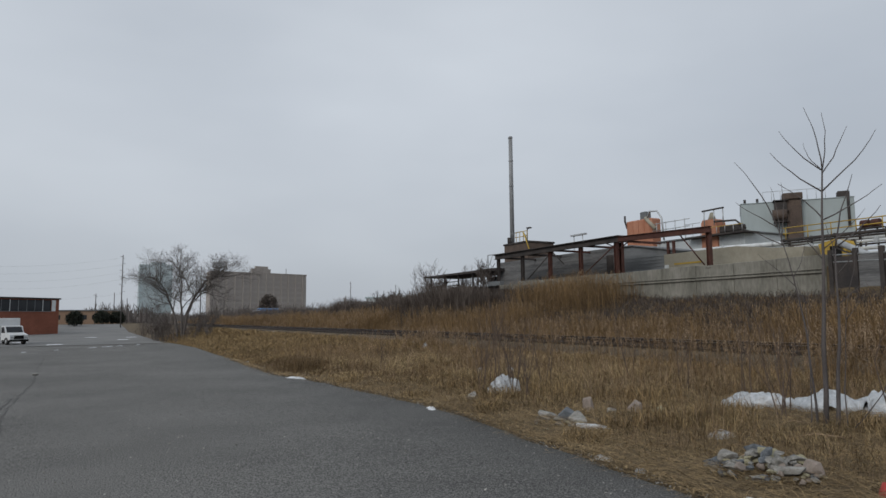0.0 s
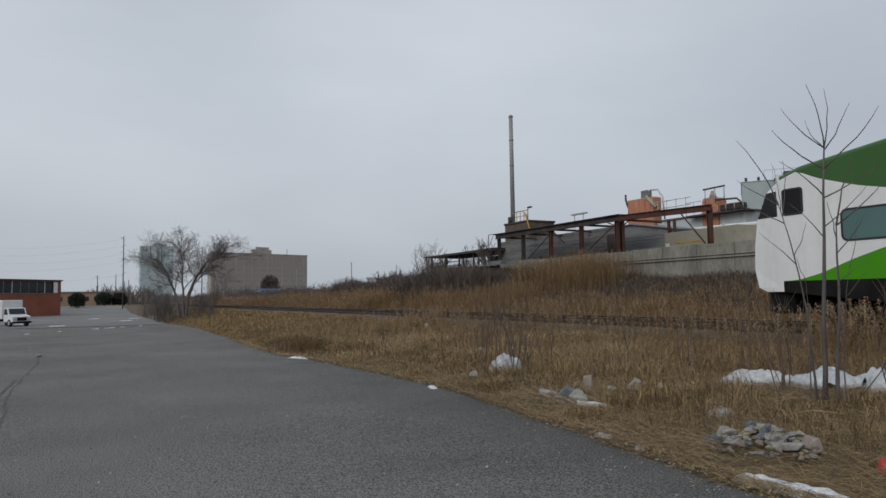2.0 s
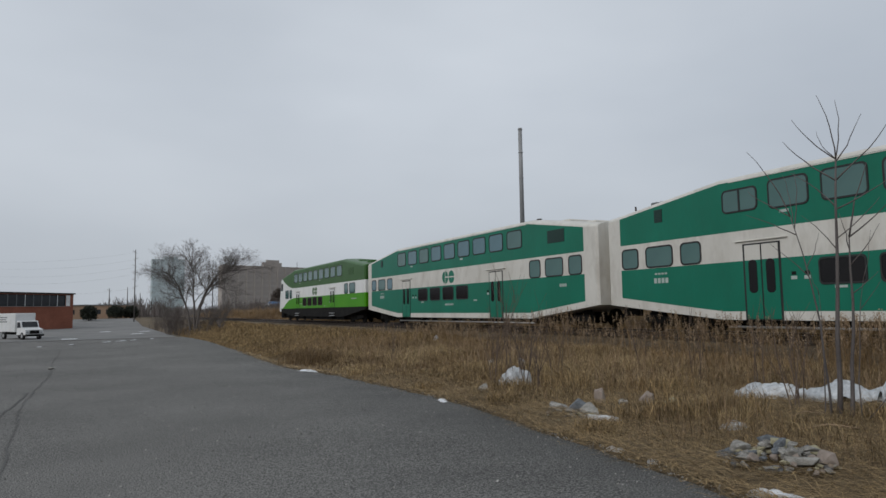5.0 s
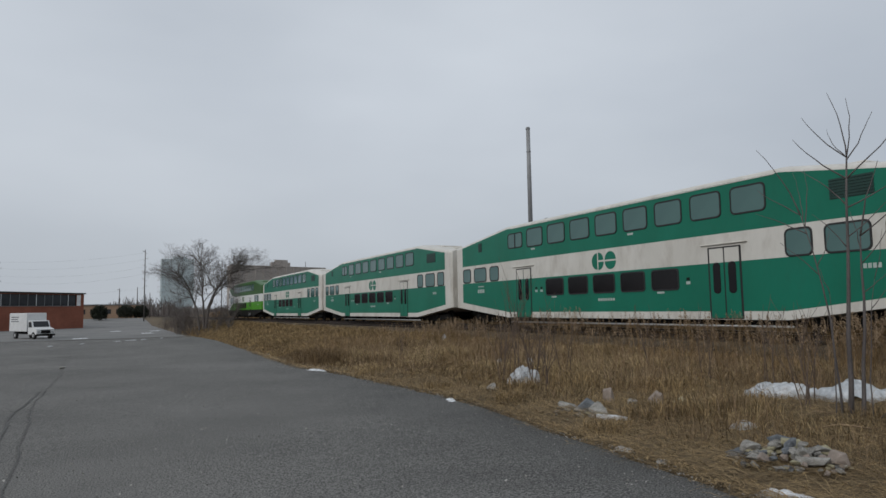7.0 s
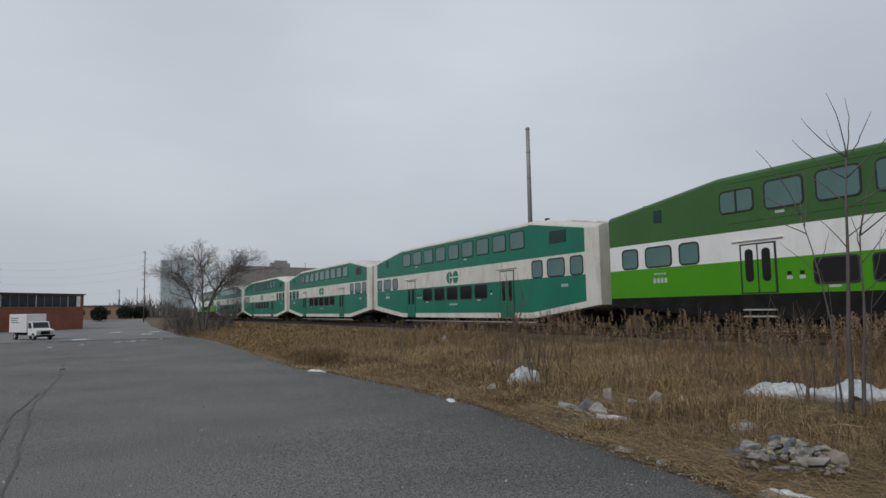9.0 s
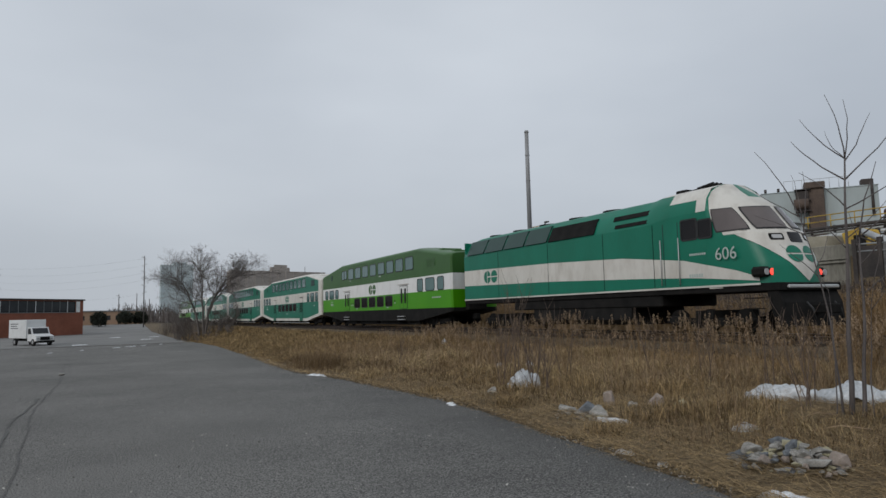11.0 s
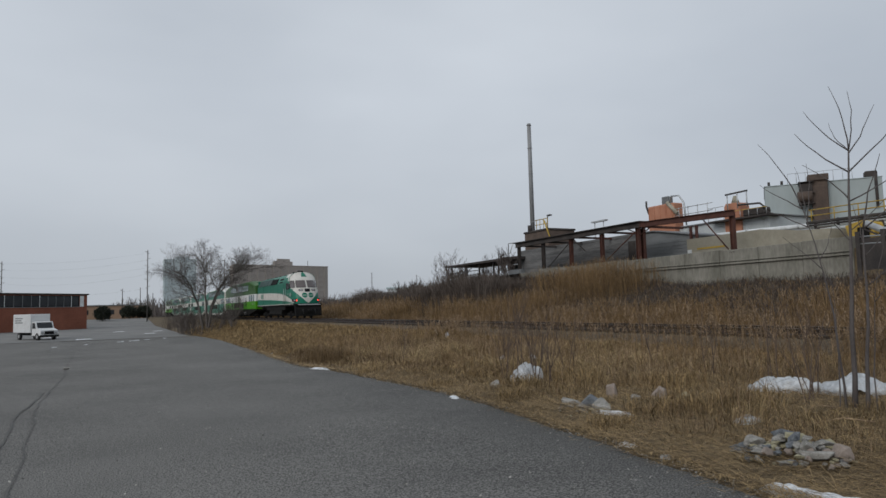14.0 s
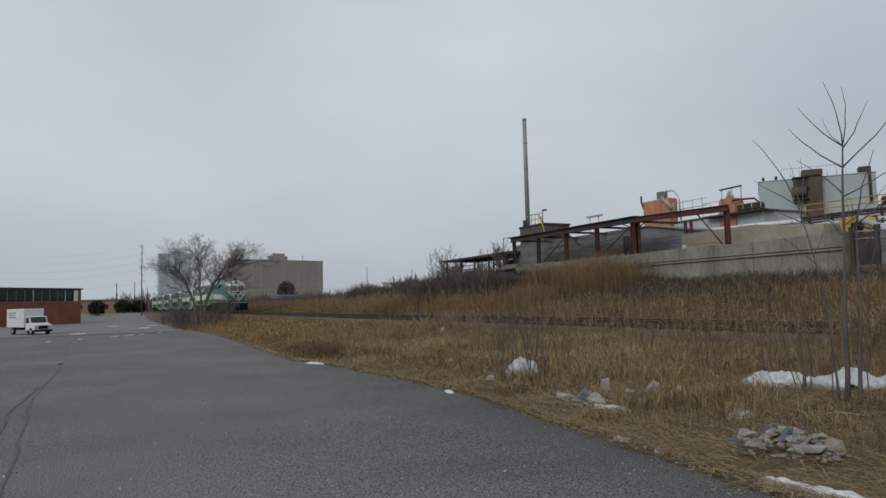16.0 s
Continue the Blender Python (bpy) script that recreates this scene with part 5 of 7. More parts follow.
def utility_pole(x, y, z, h, arms, label, lean=0.0):
    p = thing("utility_pole", label, "utility pole", pose(x, y, z, 0, lean, 20), "utility poles")
    part("mast", Shape().tube([(0, 0, 0), (0, 0, h)], [0.17, 0.11], 8), TIMBER, p)
    for k in range(arms):
        zz = h - 0.6 - 1.9 * k
        s = 1 if k % 2 else -1
        part("insulator_arm", Shape().tube([(0, 0, zz), (s * 0.75, 0, zz + 0.2)], 0.06, 6), TIMBER, p)
        part("insulator_arm", Shape().tube([(0, 0, zz - 0.4), (-s * 0.5, 0, zz - 0.3)], 0.06, 6), TIMBER, p)
    return p


utility_pole(9.9, 199.8, -0.4, 19.6, 6, "tall grey timber pole with short insulator arms")
utility_pole(-27.2, 228.5, 0.2, 17.6, 5, "tall grey timber pole with short insulator arms")
utility_pole(10.2, 250, 0.2, 10.5, 0, "short bare grey timber pole")
utility_pole(12.6, 246, 0.2, 8.0, 0, "short bare grey timber pole")
utility_pole(13.8, 244, 0.2, 8.4, 0, "short bare grey timber pole")
utility_pole(4.5, 240, 0.2, 9.8, 1, "short bare grey timber pole")
utility_pole(32.5, 215, 0.6, 17.4, 1, "grey timber pole behind the bare tree")
utility_pole(106, 281, 1.0, 16.5, 4, "tall grey timber pole with short insulator arms")
utility_pole(124, 272, 1.0, 15.0, 1, "grey timber pole above the scrub")
wires = thing("power_lines", "thin overhead power lines between the poles", "power lines")
for dz, sag in ((18.4, 1.0), (16.5, 1.2), (14.4, 1.3), (12.5, 1.4), (8.6, 0.8)):
    pts = []
    for (xa, ya, za), (xb, yb, zb) in (((9.9, 199.8, 0), (-27.2, 228.5, -1.2)), ((-27.2, 228.5, -1.2), (-64, 257, -2.4))):
        for k in range(9):
            q = k / 8
            pts.append((xa + (xb - xa) * q, ya + (yb - ya) * q, za + (zb - za) * q + dz - sag * 4 * q * (1 - q)))
    part("wire", Shape().tube(pts, 0.010, 4), DARK_STEEL, wires)


# ---- plants ----
STRAW = mat("dry_straw", (0.165, 0.120, 0.060), (0.47, 0.348, 0.180), 0.30, 0.9, fine=0.2, island=1.0)
FALLEN = mat("flattened_straw", (0.110, 0.073, 0.033), (0.40, 0.280, 0.136), 0.6, 0.9, fine=0.2, island=1.1)
STRAW_DARK = mat("brown_dead_grass", (0.080, 0.050, 0.024), (0.215, 0.142, 0.068), 0.4, 0.9, fine=0.2, island=1.0)
REED = mat("dry_reed", (0.125, 0.076, 0.033), (0.270, 0.172, 0.078), 0.3, 0.9, fine=0.2, island=1.0)
PLUME = mat("reed_plume", (0.22, 0.148, 0.088), (0.38, 0.275, 0.175), 0.5, 0.95, fine=0.2, island=1.0)
BARK = mat("grey_brown_bark", (0.085, 0.072, 0.064), (0.15, 0.13, 0.118), 4.0, 0.9, 0.4, fine=0.6)
TWIG = mat("dark_twig", (0.052, 0.040, 0.034), (0.105, 0.085, 0.075), 2.0, 0.95, island=0.8)
# twig colour for far plants, with the paleness of haze painted in
HAZED_TWIG = mat("hazed_far_twig", (0.10, 0.085, 0.078), (0.16, 0.14, 0.13), 0.3, 0.95, island=0.8)
SCRUB = mat("brown_scrub_twig", (0.072, 0.056, 0.046), (0.145, 0.118, 0.10), 0.6, 0.95, island=0.9)
# grey twigs, their base colour lightened to stand in for haze
HAZED_TREE_TWIG = mat("hazed_grey_tree_twig", (0.105, 0.092, 0.084), (0.175, 0.155, 0.143), 1.0, 0.95, island=0.8)
EVERGREEN = mat("dark_evergreen", (0.012, 0.016, 0.010), (0.032, 0.038, 0.022), 1.0, 0.8, island=0.9)

rng = np.random.default_rng(7)


def ribbons(p0, p1, p2, w0, w1, w2):
    """Bent flat blades through three points each; gives corners and four-cornered faces."""
    n = len(p0)
    a = rng.uniform(0, 2 * np.pi, n)
    side = np.stack([np.cos(a), np.sin(a), np.zeros(n)], 1)
    v = np.empty((n, 6, 3))
    for k, (p, w) in enumerate(((p0, w0), (p1, w1), (p2, w2))):
        w = np.broadcast_to(np.asarray(w, dtype=float), (n,))[:, None] * 0.5
        v[:, 2 * k] = p - side * w
        v[:, 2 * k + 1] = p + side * w
    i = np.arange(n)[:, None] * 6
    f = np.stack([i + np.array([0, 1, 3, 2]), i + np.array([2, 3, 5, 4])], 1).reshape(-1, 4)
    return v.reshape(-1, 3), f


def joined(sets):
    vs, fs, k = [], [], 0
    for v, f in sets:
        vs.append(v), fs.append(f + k)
        k += len(v)
    return np.concatenate(vs), np.concatenate(fs)


def heights(x, y):
    return np.array([land(a, b) for a, b in zip(x, y)])


def patchy(x, y, scale, seed):
    return np.array([noise.noise((a * scale, b * scale, seed)) for a, b in zip(x, y)])


def grass(name, x, y, h, width, lean, material, label, lift=0.0):
    z = heights(x, y) + lift
    n = len(x)
    a = rng.uniform(0, 2 * np.pi, n)
    d = np.stack([np.cos(a), np.sin(a)], 1) * (rng.uniform(0.1, 1.0, n) * lean * h)[:, None]
    p0 = np.stack([x, y, z - 0.03], 1)
    p1 = np.stack([x + d[:, 0] * 0.35, y + d[:, 1] * 0.35, z + h * 0.62], 1)
    p2 = np.stack([x + d[:, 0] * 1.2, y + d[:, 1] * 1.2, z + h * (1 - 0.3 * rng.uniform(0, 1, n))], 1)
    v, f = ribbons(p0, p1, p2, width, width * 0.8, width * 0.2)
    return bulk(name, v, f, material, label, "grass")


def field(n, x0, x1, y0, y1, near=1.0):
    """Places between the lot's edge and the track, denser towards y0."""
    y = y0 + (y1 - y0) * rng.uniform(0, 1, n) ** near
    e = np.array([lot_edge(b) for b in y])
    lo = np.maximum(x0, e - 0.05)
    return lo + (x1 - lo) * rng.uniform(0, 1, n), y


CLEAR = ((6.0, 4.5, 1.1), (6.8, 8.5, 0.8), (10.2, 7.7, 1.2), (11.0, 6.6, 1.3), (7.6, 8.4, 0.9), (8.1, 12.2, 0.5), (9.0, 6.4, 0.5), (8.4, 9.2, 0.6))


def open_ground(x, y):
    """Low where things lie in the grass."""
    out = np.ones(len(x))
    for a, b, c in CLEAR:
        out = np.minimum(out, np.clip(((x - a) ** 2 + (y - b) ** 2) ** 0.5 / c - 0.55, 0.18, 1.0))
    return out * np.interp(x, [13.5, 15.5, 17.0], [1.0, 0.6, 0.35])


x, y = field(125000, 5.2, 17.0, 2.0, 34.0, 1.35)
keep = patchy(x, y, 0.55, 2.0) + 0.6 * patchy(x, y, 1.7, 6.0) + rng.uniform(-0.4, 0.5, len(x)) > -0.08
x, y = x[keep], y[keep]
edge_fade = np.clip((x - np.array([lot_edge(b) for b in y])) / 2.6, 0.25, 1.0)
h = (0.10 + 0.40 * np.clip(patchy(x, y, 0.3, 5.0) + 0.6 * patchy(x, y, 1.1, 15.0) + 0.35, 0, 1.2)) * rng.uniform(0.35, 1.2, len(x)) * edge_fade
h *= np.clip((x ** 2 + y ** 2) ** 0.5 / 13.0, 0.45, 1.0) * open_ground(x, y)
grass("field_grass", x, y, h, 0.0042 + 0.00050 * y, 1.6, STRAW, "dry straw-coloured winter grass")
x, y = field(60000, 5.2, 17.0, 2.0, 40.0, 1.2)
grass("dead_undergrowth", x, y, rng.uniform(0.06, 0.32, len(x)) * (1 + 0.6 * patchy(x, y, 0.9, 25.0)) * np.clip((x - np.array([lot_edge(b) for b in y])) / 1.5, 0.25, 1.0) * open_ground(x, y), 0.005 + 0.0006 * y, 1.7, STRAW_DARK, "matted brown dead grass")
x, y = field(15000, 5.6, 16.6, 3.5, 36.0, 1.2)
keep = patchy(x, y, 0.5, 71.0) + 0.6 * patchy(x, y, 1.6, 73.0) + rng.uniform(-0.3, 0.3, len(x)) > -0.02
x, y = x[keep], y[keep]
grass("thin_stalks", x, y, rng.uniform(0.2, 0.75, len(x)) * np.clip((x - np.array([lot_edge(b) for b in y])) / 2.2, 0.3, 1.0) * np.maximum(open_ground(x, y), 0.3), 0.0035 + 0.00028 * y, 0.55, PLUME, "thin pale dead stalks in the grass")
x, y = field(70000, 6.0, 17.0, 30.0, 118.0, 1.4)
grass("field_grass_far", x, y, rng.uniform(0.12, 0.48, len(x)) * (1 + 0.5 * patchy(x, y, 0.2, 41.0)) * np.clip((x - np.array([lot_edge(b) for b in y])) / 2.0, 0.3, 1.0), 0.012 + 0.00045 * y, 0.9, FALLEN, "dry straw-coloured winter grass")

x, y = rng.uniform(15.2, 17.1, 24000), 6 + 90 * rng.uniform(0, 1, 24000) ** 1.3
z = np.interp(x, [15.4, 15.82, 16.52, 17.17, 17.4], [0.05, 0.03, 0.18, 0.38, 0.42])
hh = rng.uniform(0.04, 0.26, 24000) * np.interp(x, [15.2, 16.2, 16.7, 17.1], [1.3, 0.9, 0.35, 0.15])
p0 = np.stack([x, y, z - 0.02], 1)
d = rng.normal(0, 0.09, (24000, 3)) * np.array([1, 1, 0])
v, f = ribbons(p0, p0 + d * 0.5 + hh[:, None] * np.array([0, 0, 0.7]), p0 + d * 1.5 + hh[:, None] * np.array([0, 0, 1.0]), 0.012 + 0.0006 * y, 0.012 + 0.0006 * y, 0.004)
bulk("bank_grass", v, f, FALLEN, "short dead grass on the ballast slope", "grass")
# matted straw lying flat by the lot
n = 72000
x, y = field(n, 5.2, 13.5, 1.5, 17.0, 1.25)
z = heights(x, y) + rng.uniform(0.005, 0.07, n)
a = rng.normal(2.2, 0.7, n)
ln = rng.uniform(0.14, 0.62, n)
d = np.stack([np.cos(a) * ln, np.sin(a) * ln, rng.normal(0, 0.03, n)], 1)
p0 = np.stack([x, y, z], 1)
v, f = ribbons(p0, p0 + d * 0.5 + np.array([0, 0, 0.03]), p0 + d, 0.006, 0.006, 0.003)
bulk("fallen_straw", v, f, FALLEN, "flattened dry straw beside the asphalt", "straw")

# straw blown over the asphalt's edge
n = 7000
y = 1.5 + 34 * rng.uniform(0, 1, n) ** 1.5
x = np.array([lot_edge(b) for b in y]) - np.abs(rng.normal(0, 0.16, n)) + 0.08
z = np.array([lot_z(b) for b in y]) + rng.uniform(0.012, 0.05, n)
a, ln = rng.uniform(0, np.pi, n), rng.uniform(0.06, 0.28, n)
p0 = np.stack([x, y, z], 1)
d = np.stack([np.cos(a) * ln * 0.6, np.sin(a) * ln, rng.normal(0, 0.008, n)], 1)
v, f = ribbons(p0, p0 + d * 0.5 + np.array([0, 0, 0.012]), p0 + d, 0.007 + 0.0004 * y, 0.007 + 0.0004 * y, 0.003)
bulk("edge_straw", v, f, FALLEN, "loose straw on the asphalt edge", "straw")

# darker tussocks at the lot's edge
sets, dark = [], []
TUSSOCKS = [(6.9, 24.0, 1.3, 0.6), (7.2, 23.2, 0.9, 0.55), (7.6, 25.0, 0.9, 0.5), (7.9, 13.6, 0.6, 0.36), (6.5, 17.5, 0.6, 0.26), (9.9, 5.4, 0.6, 0.3), (7.9, 7.4, 0.7, 0.42), (8.6, 7.0, 0.6, 0.46), (7.2, 7.6, 0.5, 0.3), (8.5, 11.0, 0.7, 0.5), (7.3, 11.2, 0.5, 0.34), (6.5, 10.2, 0.4, 0.24), (6.4, 13.0, 0.4, 0.22), (9.6, 9.4, 0.7, 0.4), (6.2, 7.3, 0.4, 0.2)]
for cx, cy, r, hh in TUSSOCKS:
    k = 420 if cy > 20 else 300
    a, q = rng.uniform(0, 2 * np.pi, k), np.sqrt(rng.uniform(0, 1, k)) * r
    px, py = cx + np.cos(a) * q * 0.8, cy + np.sin(a) * q * 0.8
    pz = heights(px, py)
    top = hh * rng.uniform(0.4, 1.1, k)
    (dark if cy > 20 else sets).append(ribbons(np.stack([px, py, pz], 1), np.stack([px + rng.normal(0, 0.06, k), py + rng.normal(0, 0.06, k), pz + top * 0.7], 1), np.stack([px + rng.normal(0, 0.18, k), py + rng.normal(0, 0.18, k), pz + top * rng.uniform(0.6, 1.1, k)], 1), 0.009, 0.008, 0.003))
bulk("grass_tussocks", *joined(sets), FALLEN, "brown grass tussocks along the asphalt edge", "grass")
bulk("dark_tussocks", *joined(dark), STRAW_DARK, "dark brown bushy weeds at the asphalt edge", "weeds")


def reeds(name, x, y, h, plume, label, wide=1.0, leaves=4, feathers=9):
    n = len(x)
    z = heights(x, y)
    lean = rng.normal(0, 0.11, (n, 2)) + np.array([-0.03, 0.05])
    base = np.stack([x, y, z - 0.05], 1)
    bend = np.stack([lean[:, 0] * h, lean[:, 1] * h, np.zeros(n)], 1)
    up = np.stack([np.zeros(n), np.zeros(n), h], 1)
    mid, tip = base + up * 0.55 + bend * 0.35, base + up + bend
    sets = [ribbons(base, mid, tip, 0.011 * wide, 0.009 * wide, 0.006 * wide)]
    for k in range(leaves):
        s = rng.uniform(0.12, 0.85, n)[:, None]
        at = base + (tip - base) * s
        a = rng.uniform(0, 2 * np.pi, n)
        out = np.stack([np.cos(a), np.sin(a), np.zeros(n)], 1) * rng.uniform(0.12, 0.34, n)[:, None]
        rise = np.stack([np.zeros(n), np.zeros(n), rng.uniform(0.08, 0.3, n)], 1)
        sets.append(ribbons(at, at + out * 0.6 + rise, at + out * 1.2 + rise * rng.uniform(-0.2, 1.0, n)[:, None], 0.007 * wide, 0.009 * wide, 0.002))
    v, f = joined(sets)
    bulk(name, v, f, REED, label, "reeds")
    pick = rng.uniform(0, 1, n) < plume
    t = tip[pick]
    m = len(t)
    sets = []
    droop = rng.uniform(0, 2 * np.pi, m)
    for k in range(feathers):
        q = k / feathers
        at = t + np.stack([np.zeros(m), np.zeros(m), 0.10 - 0.32 * q + rng.normal(0, 0.012, m)], 1)
        a = droop + rng.normal(0, 0.9, m)
        out = np.stack([np.cos(a), np.sin(a), np.full(m, 1.2)], 1) * (0.020 + 0.034 * q)
        sets.append(ribbons(at, at + out, at + out * np.array([2.0, 2.0, 0.8]) + np.array([0, 0, -0.03]), 0.012 * wide, 0.019 * wide, 0.005 * wide))
    v, f = joined(sets)
    bulk(name + "_plumes", v, f, PLUME, "feathery pale reed plumes", "reed plumes")


# in front of the track
y = 6.0 + 30 * rng.uniform(0, 1, 3400) ** 1.1
x = 16.3 - np.abs(rng.normal(0, 1.5, len(y)))
keep = (patchy(x, y, 0.4, 11.0) + rng.uniform(-0.35, 0.3, len(x)) > np.interp(y, [6, 16, 22, 36], [0.14, 0.10, 0.08, 0.22])) & (x > 12.5)
x, y = x[keep], y[keep]
top = np.interp(y, [6, 10, 15, 20, 30, 36], [1.35, 1.35, 1.5, 1.55, 1.1, 0.9])
reeds("near_reeds", x, y, (top - 0.05) * rng.uniform(0.5, 1.0, len(x)), 0.6, "tall dry reeds before the track", 0.8, 3, 16)
# thin upright reeds in the field
x, y = field(2200, 7.6, 15.0, 7.0, 36.0)
keep = patchy(x, y, 0.35, 21.0) + 0.5 * patchy(x, y, 1.2, 23.0) > 0.02
reeds("field_reeds", x[keep], y[keep], rng.uniform(0.4, 1.15, int(keep.sum())), 0.22, "scattered thin dry reeds", 0.62, 2, 7)
# the bank behind the track
n = 26000
x = rng.uniform(22.6, 37.3, n)
y = 9 + 62 * rng.uniform(0, 1, n) ** 1.15
keep = (y < 66) & ((y < 47) | (x < 28.6 + 0.8 * np.sin(y * 0.6))) & (y > x * 0.38) & ((x < 28.8 + 1.2 * np.sin(y * 0.5)) | (y > 39) | (rng.uniform(0, 1, n) < 0.22)) & (patchy(x, y, 0.22, 51.0) + rng.uniform(-0.3, 0.5, n) > -0.08)
x, y = x[keep], y[keep]
hb = np.interp(x, [22.6, 24, 27, 30, 33, 37.6], [0.7, 1.15, 1.35, 0.95, 0.5, 0.3])
hb = hb * np.interp(y, [9, 20, 24, 37, 41, 48, 66], [1.35, 1.25, 1.0, 1.0, 1.7, 1.4, 1.2]) * rng.uniform(0.55, 1.1, len(x)) * (1 + 0.35 * patchy(x, y, 0.25, 31.0))
reeds("bank_reeds", x, y, hb, 0.12, "dense tan reed bed on the bank behind the track", 1.7, 4, 7)
n = 13000
x = rng.uniform(22.6, 33.0, n)
y = 62 + 130 * rng.uniform(0, 1, n) ** 1.3
reeds("far_reeds", x, y, np.interp(x, [22.6, 26, 30], [0.8, 1.7, 1.9]) * rng.uniform(0.55, 1.1, n) * (1 + 0.4 * patchy(x, y, 0.15, 33.0)), 0.25, "dense tan reed bed along the track", 4.0, 3, 5)
# a taller stand against the wall
n = 2000
x, y = rng.uniform(32.0, 37.5, n), 36.5 + 13 * rng.beta(1.6, 1.6, n)
crest = 4.8 + 0.7 * np.sin((y - 36.5) / 13 * np.pi) + 0.5 * patchy(x, y, 0.4, 61.0)
reeds("wall_reeds", x, y, np.clip(crest - heights(x, y), 0.4, 2.6) * rng.uniform(0.5, 1.0, n), 0.12, "tall tan weeds against the concrete wall", 1.7, 3, 7)
# low weeds and litter of stalks at the foot of the wall
x, y = rng.uniform(27.0, 37.4, 30000), rng.uniform(16, 60, 30000)
grass("bank_weeds", x, y, rng.uniform(0.12, 0.6, 30000) * np.interp(y, [18, 40, 46, 60], [1.0, 1.0, 2.2, 2.6]), 0.03, 1.1, TWIG, "dark dead weeds at the foot of the wall")


# ---- bare shrubs and trees ----
def sticks(paths, sides=5, radius_scale=1.0):
    sh = Shape()
    for pts, radii in paths:
        sh.tube(pts, [max(r * radius_scale, 0.002) for r in radii], sides, cap=False)
    return sh


def grow(seed, base, direction, length, radius, depth, spread=0.55, shrink=0.68, forks=3, upward=0.12, limbs=None, twigs=None, wander=0.12):
    """Branches by halves: thick ones go to limbs, the last ones to twigs."""
    r = random.Random(seed)
    d = Vector(direction).normalized()
    pts, p = [Vector(base)], Vector(base)
    steps = 4
    for k in range(steps):
        d = (d + Vector((r.uniform(-1, 1), r.uniform(-1, 1), r.uniform(-0.6, 1) + upward * 2)) * wander).normalized()
        p = p + d * (length / steps)
        pts.append(p.copy())
    radii = [radius * (1 - 0.45 * k / steps) for k in range(steps + 1)]
    (limbs if depth > 1 else twigs).append((pts, radii))
    if depth <= 0:
        return
    for k in range(forks + (1 if depth == 1 else 0)):
        s = r.uniform(0.35, 1.0) if k else 1.0
        q = pts[min(steps, max(1, round(s * steps)))]
        turn = Vector((r.uniform(-1, 1), r.uniform(-1, 1), r.uniform(-0.25, 0.8))).normalized()
        grow(r.random(), q, (d * (1 - spread) + turn * spread + Vector((0, 0, upward))), length * shrink * r.uniform(0.75, 1.15), radius * 0.55, depth - 1, spread, shrink, forks, upward, limbs, twigs, wander)


def bare_tree(x, y, z, stems, label, depth=4, name="bare_tree", twig_mat=None, group="", twig_size=1.0, forks=3, spread=0.55, shrink=0.68, wander=0.12):
    t = thing(name, label, "tree" if "tree" in name else "shrub", pose(x, y, z), group)
    limbs, twigs = [], []
    for k, (dx, dy, direction, length, radius) in enumerate(stems):
        grow(f"{x:.1f}{k}", (dx, dy, -0.15), direction, length, radius, depth, limbs=limbs, twigs=twigs, forks=forks, spread=spread, shrink=shrink, wander=wander)
    part("trunk", sticks(limbs, 6), BARK, t)
    part("crown", sticks(twigs, 3, twig_size), twig_mat or TWIG, t)
    return t


def twigged(r, pts, radius, level, limbs, twigs):
    """A bough along pts, with side shoots that fork again level times."""
    n = len(pts) - 1
    (limbs if level > 1 else twigs).append((pts, [radius * (1 - 0.75 * k / n) for k in range(n + 1)]))
    if not level:
        return
    total = sum((b - a).length for a, b in zip(pts, pts[1:]))
    count = {4: 15, 3: 8, 2: 5, 1: 4}[level]
    for k in range(count + 1):
        q = 0.34 + 0.66 * k / count if level == 4 else 0.2 + 0.8 * k / count
        i = min(n - 1, int(q * n))
        at = pts[i].lerp(pts[i + 1], q * n - i)
        d = (pts[i + 1] - pts[i]).normalized()
        out = Vector((r.gauss(0, 1), r.gauss(0, 1), r.gauss(0.25, 0.6)))
        out = (out - d * out.dot(d)).normalized()
        d = (d * r.uniform(0.5, 0.95) + out * r.uniform(0.5, 0.9)).normalized()
        ln = total * (0.36 if level == 4 else 0.52 if level == 3 else 0.66) * r.uniform(0.7, 1.2) * (1.15 - 0.55 * q)
        path, p = [at], at.copy()
        for j in range(4):
            d = (d + Vector((r.uniform(-1, 1), r.uniform(-1, 1), r.uniform(-0.7, 0.9))) * 0.16).normalized()
            p = p + d * (ln / 4)
            path.append(p.copy())
        twigged(r, path, max(0.012, radius * 0.42 * (1.1 - 0.5 * q)), level - 1, limbs, twigs)


def spreading_tree(x, y, z, boughs, label, seed, level=4, twig=1.0):
    """boughs: base radius and a row of (sideways, up) through which each one arches."""
    t = thing("bare_tree", label, "tree", pose(x, y, z))
    r, limbs, twigs = random.Random(seed), [], []
    for radius, way in boughs:
        pts = []
        for (sa, za), (sb, zb) in zip(way, way[1:]):
            for j in range(3):
                q = j / 3
                pts.append(Vector((0.88 * (sa + (sb - sa) * q) + r.uniform(-0.08, 0.08), -0.47 * (sa + (sb - sa) * q) + 0.1 * len(pts) * r.uniform(-1, 1), za + (zb - za) * q)))
        pts.append(Vector((0.88 * way[-1][0], -0.47 * way[-1][0], way[-1][1])))
        twigged(r, pts, radius, level, limbs, twigs)
    part("trunk", sticks(limbs, 5), BARK, t)
    part("crown", sticks(twigs, 3, twig), HAZED_TREE_TWIG, t)


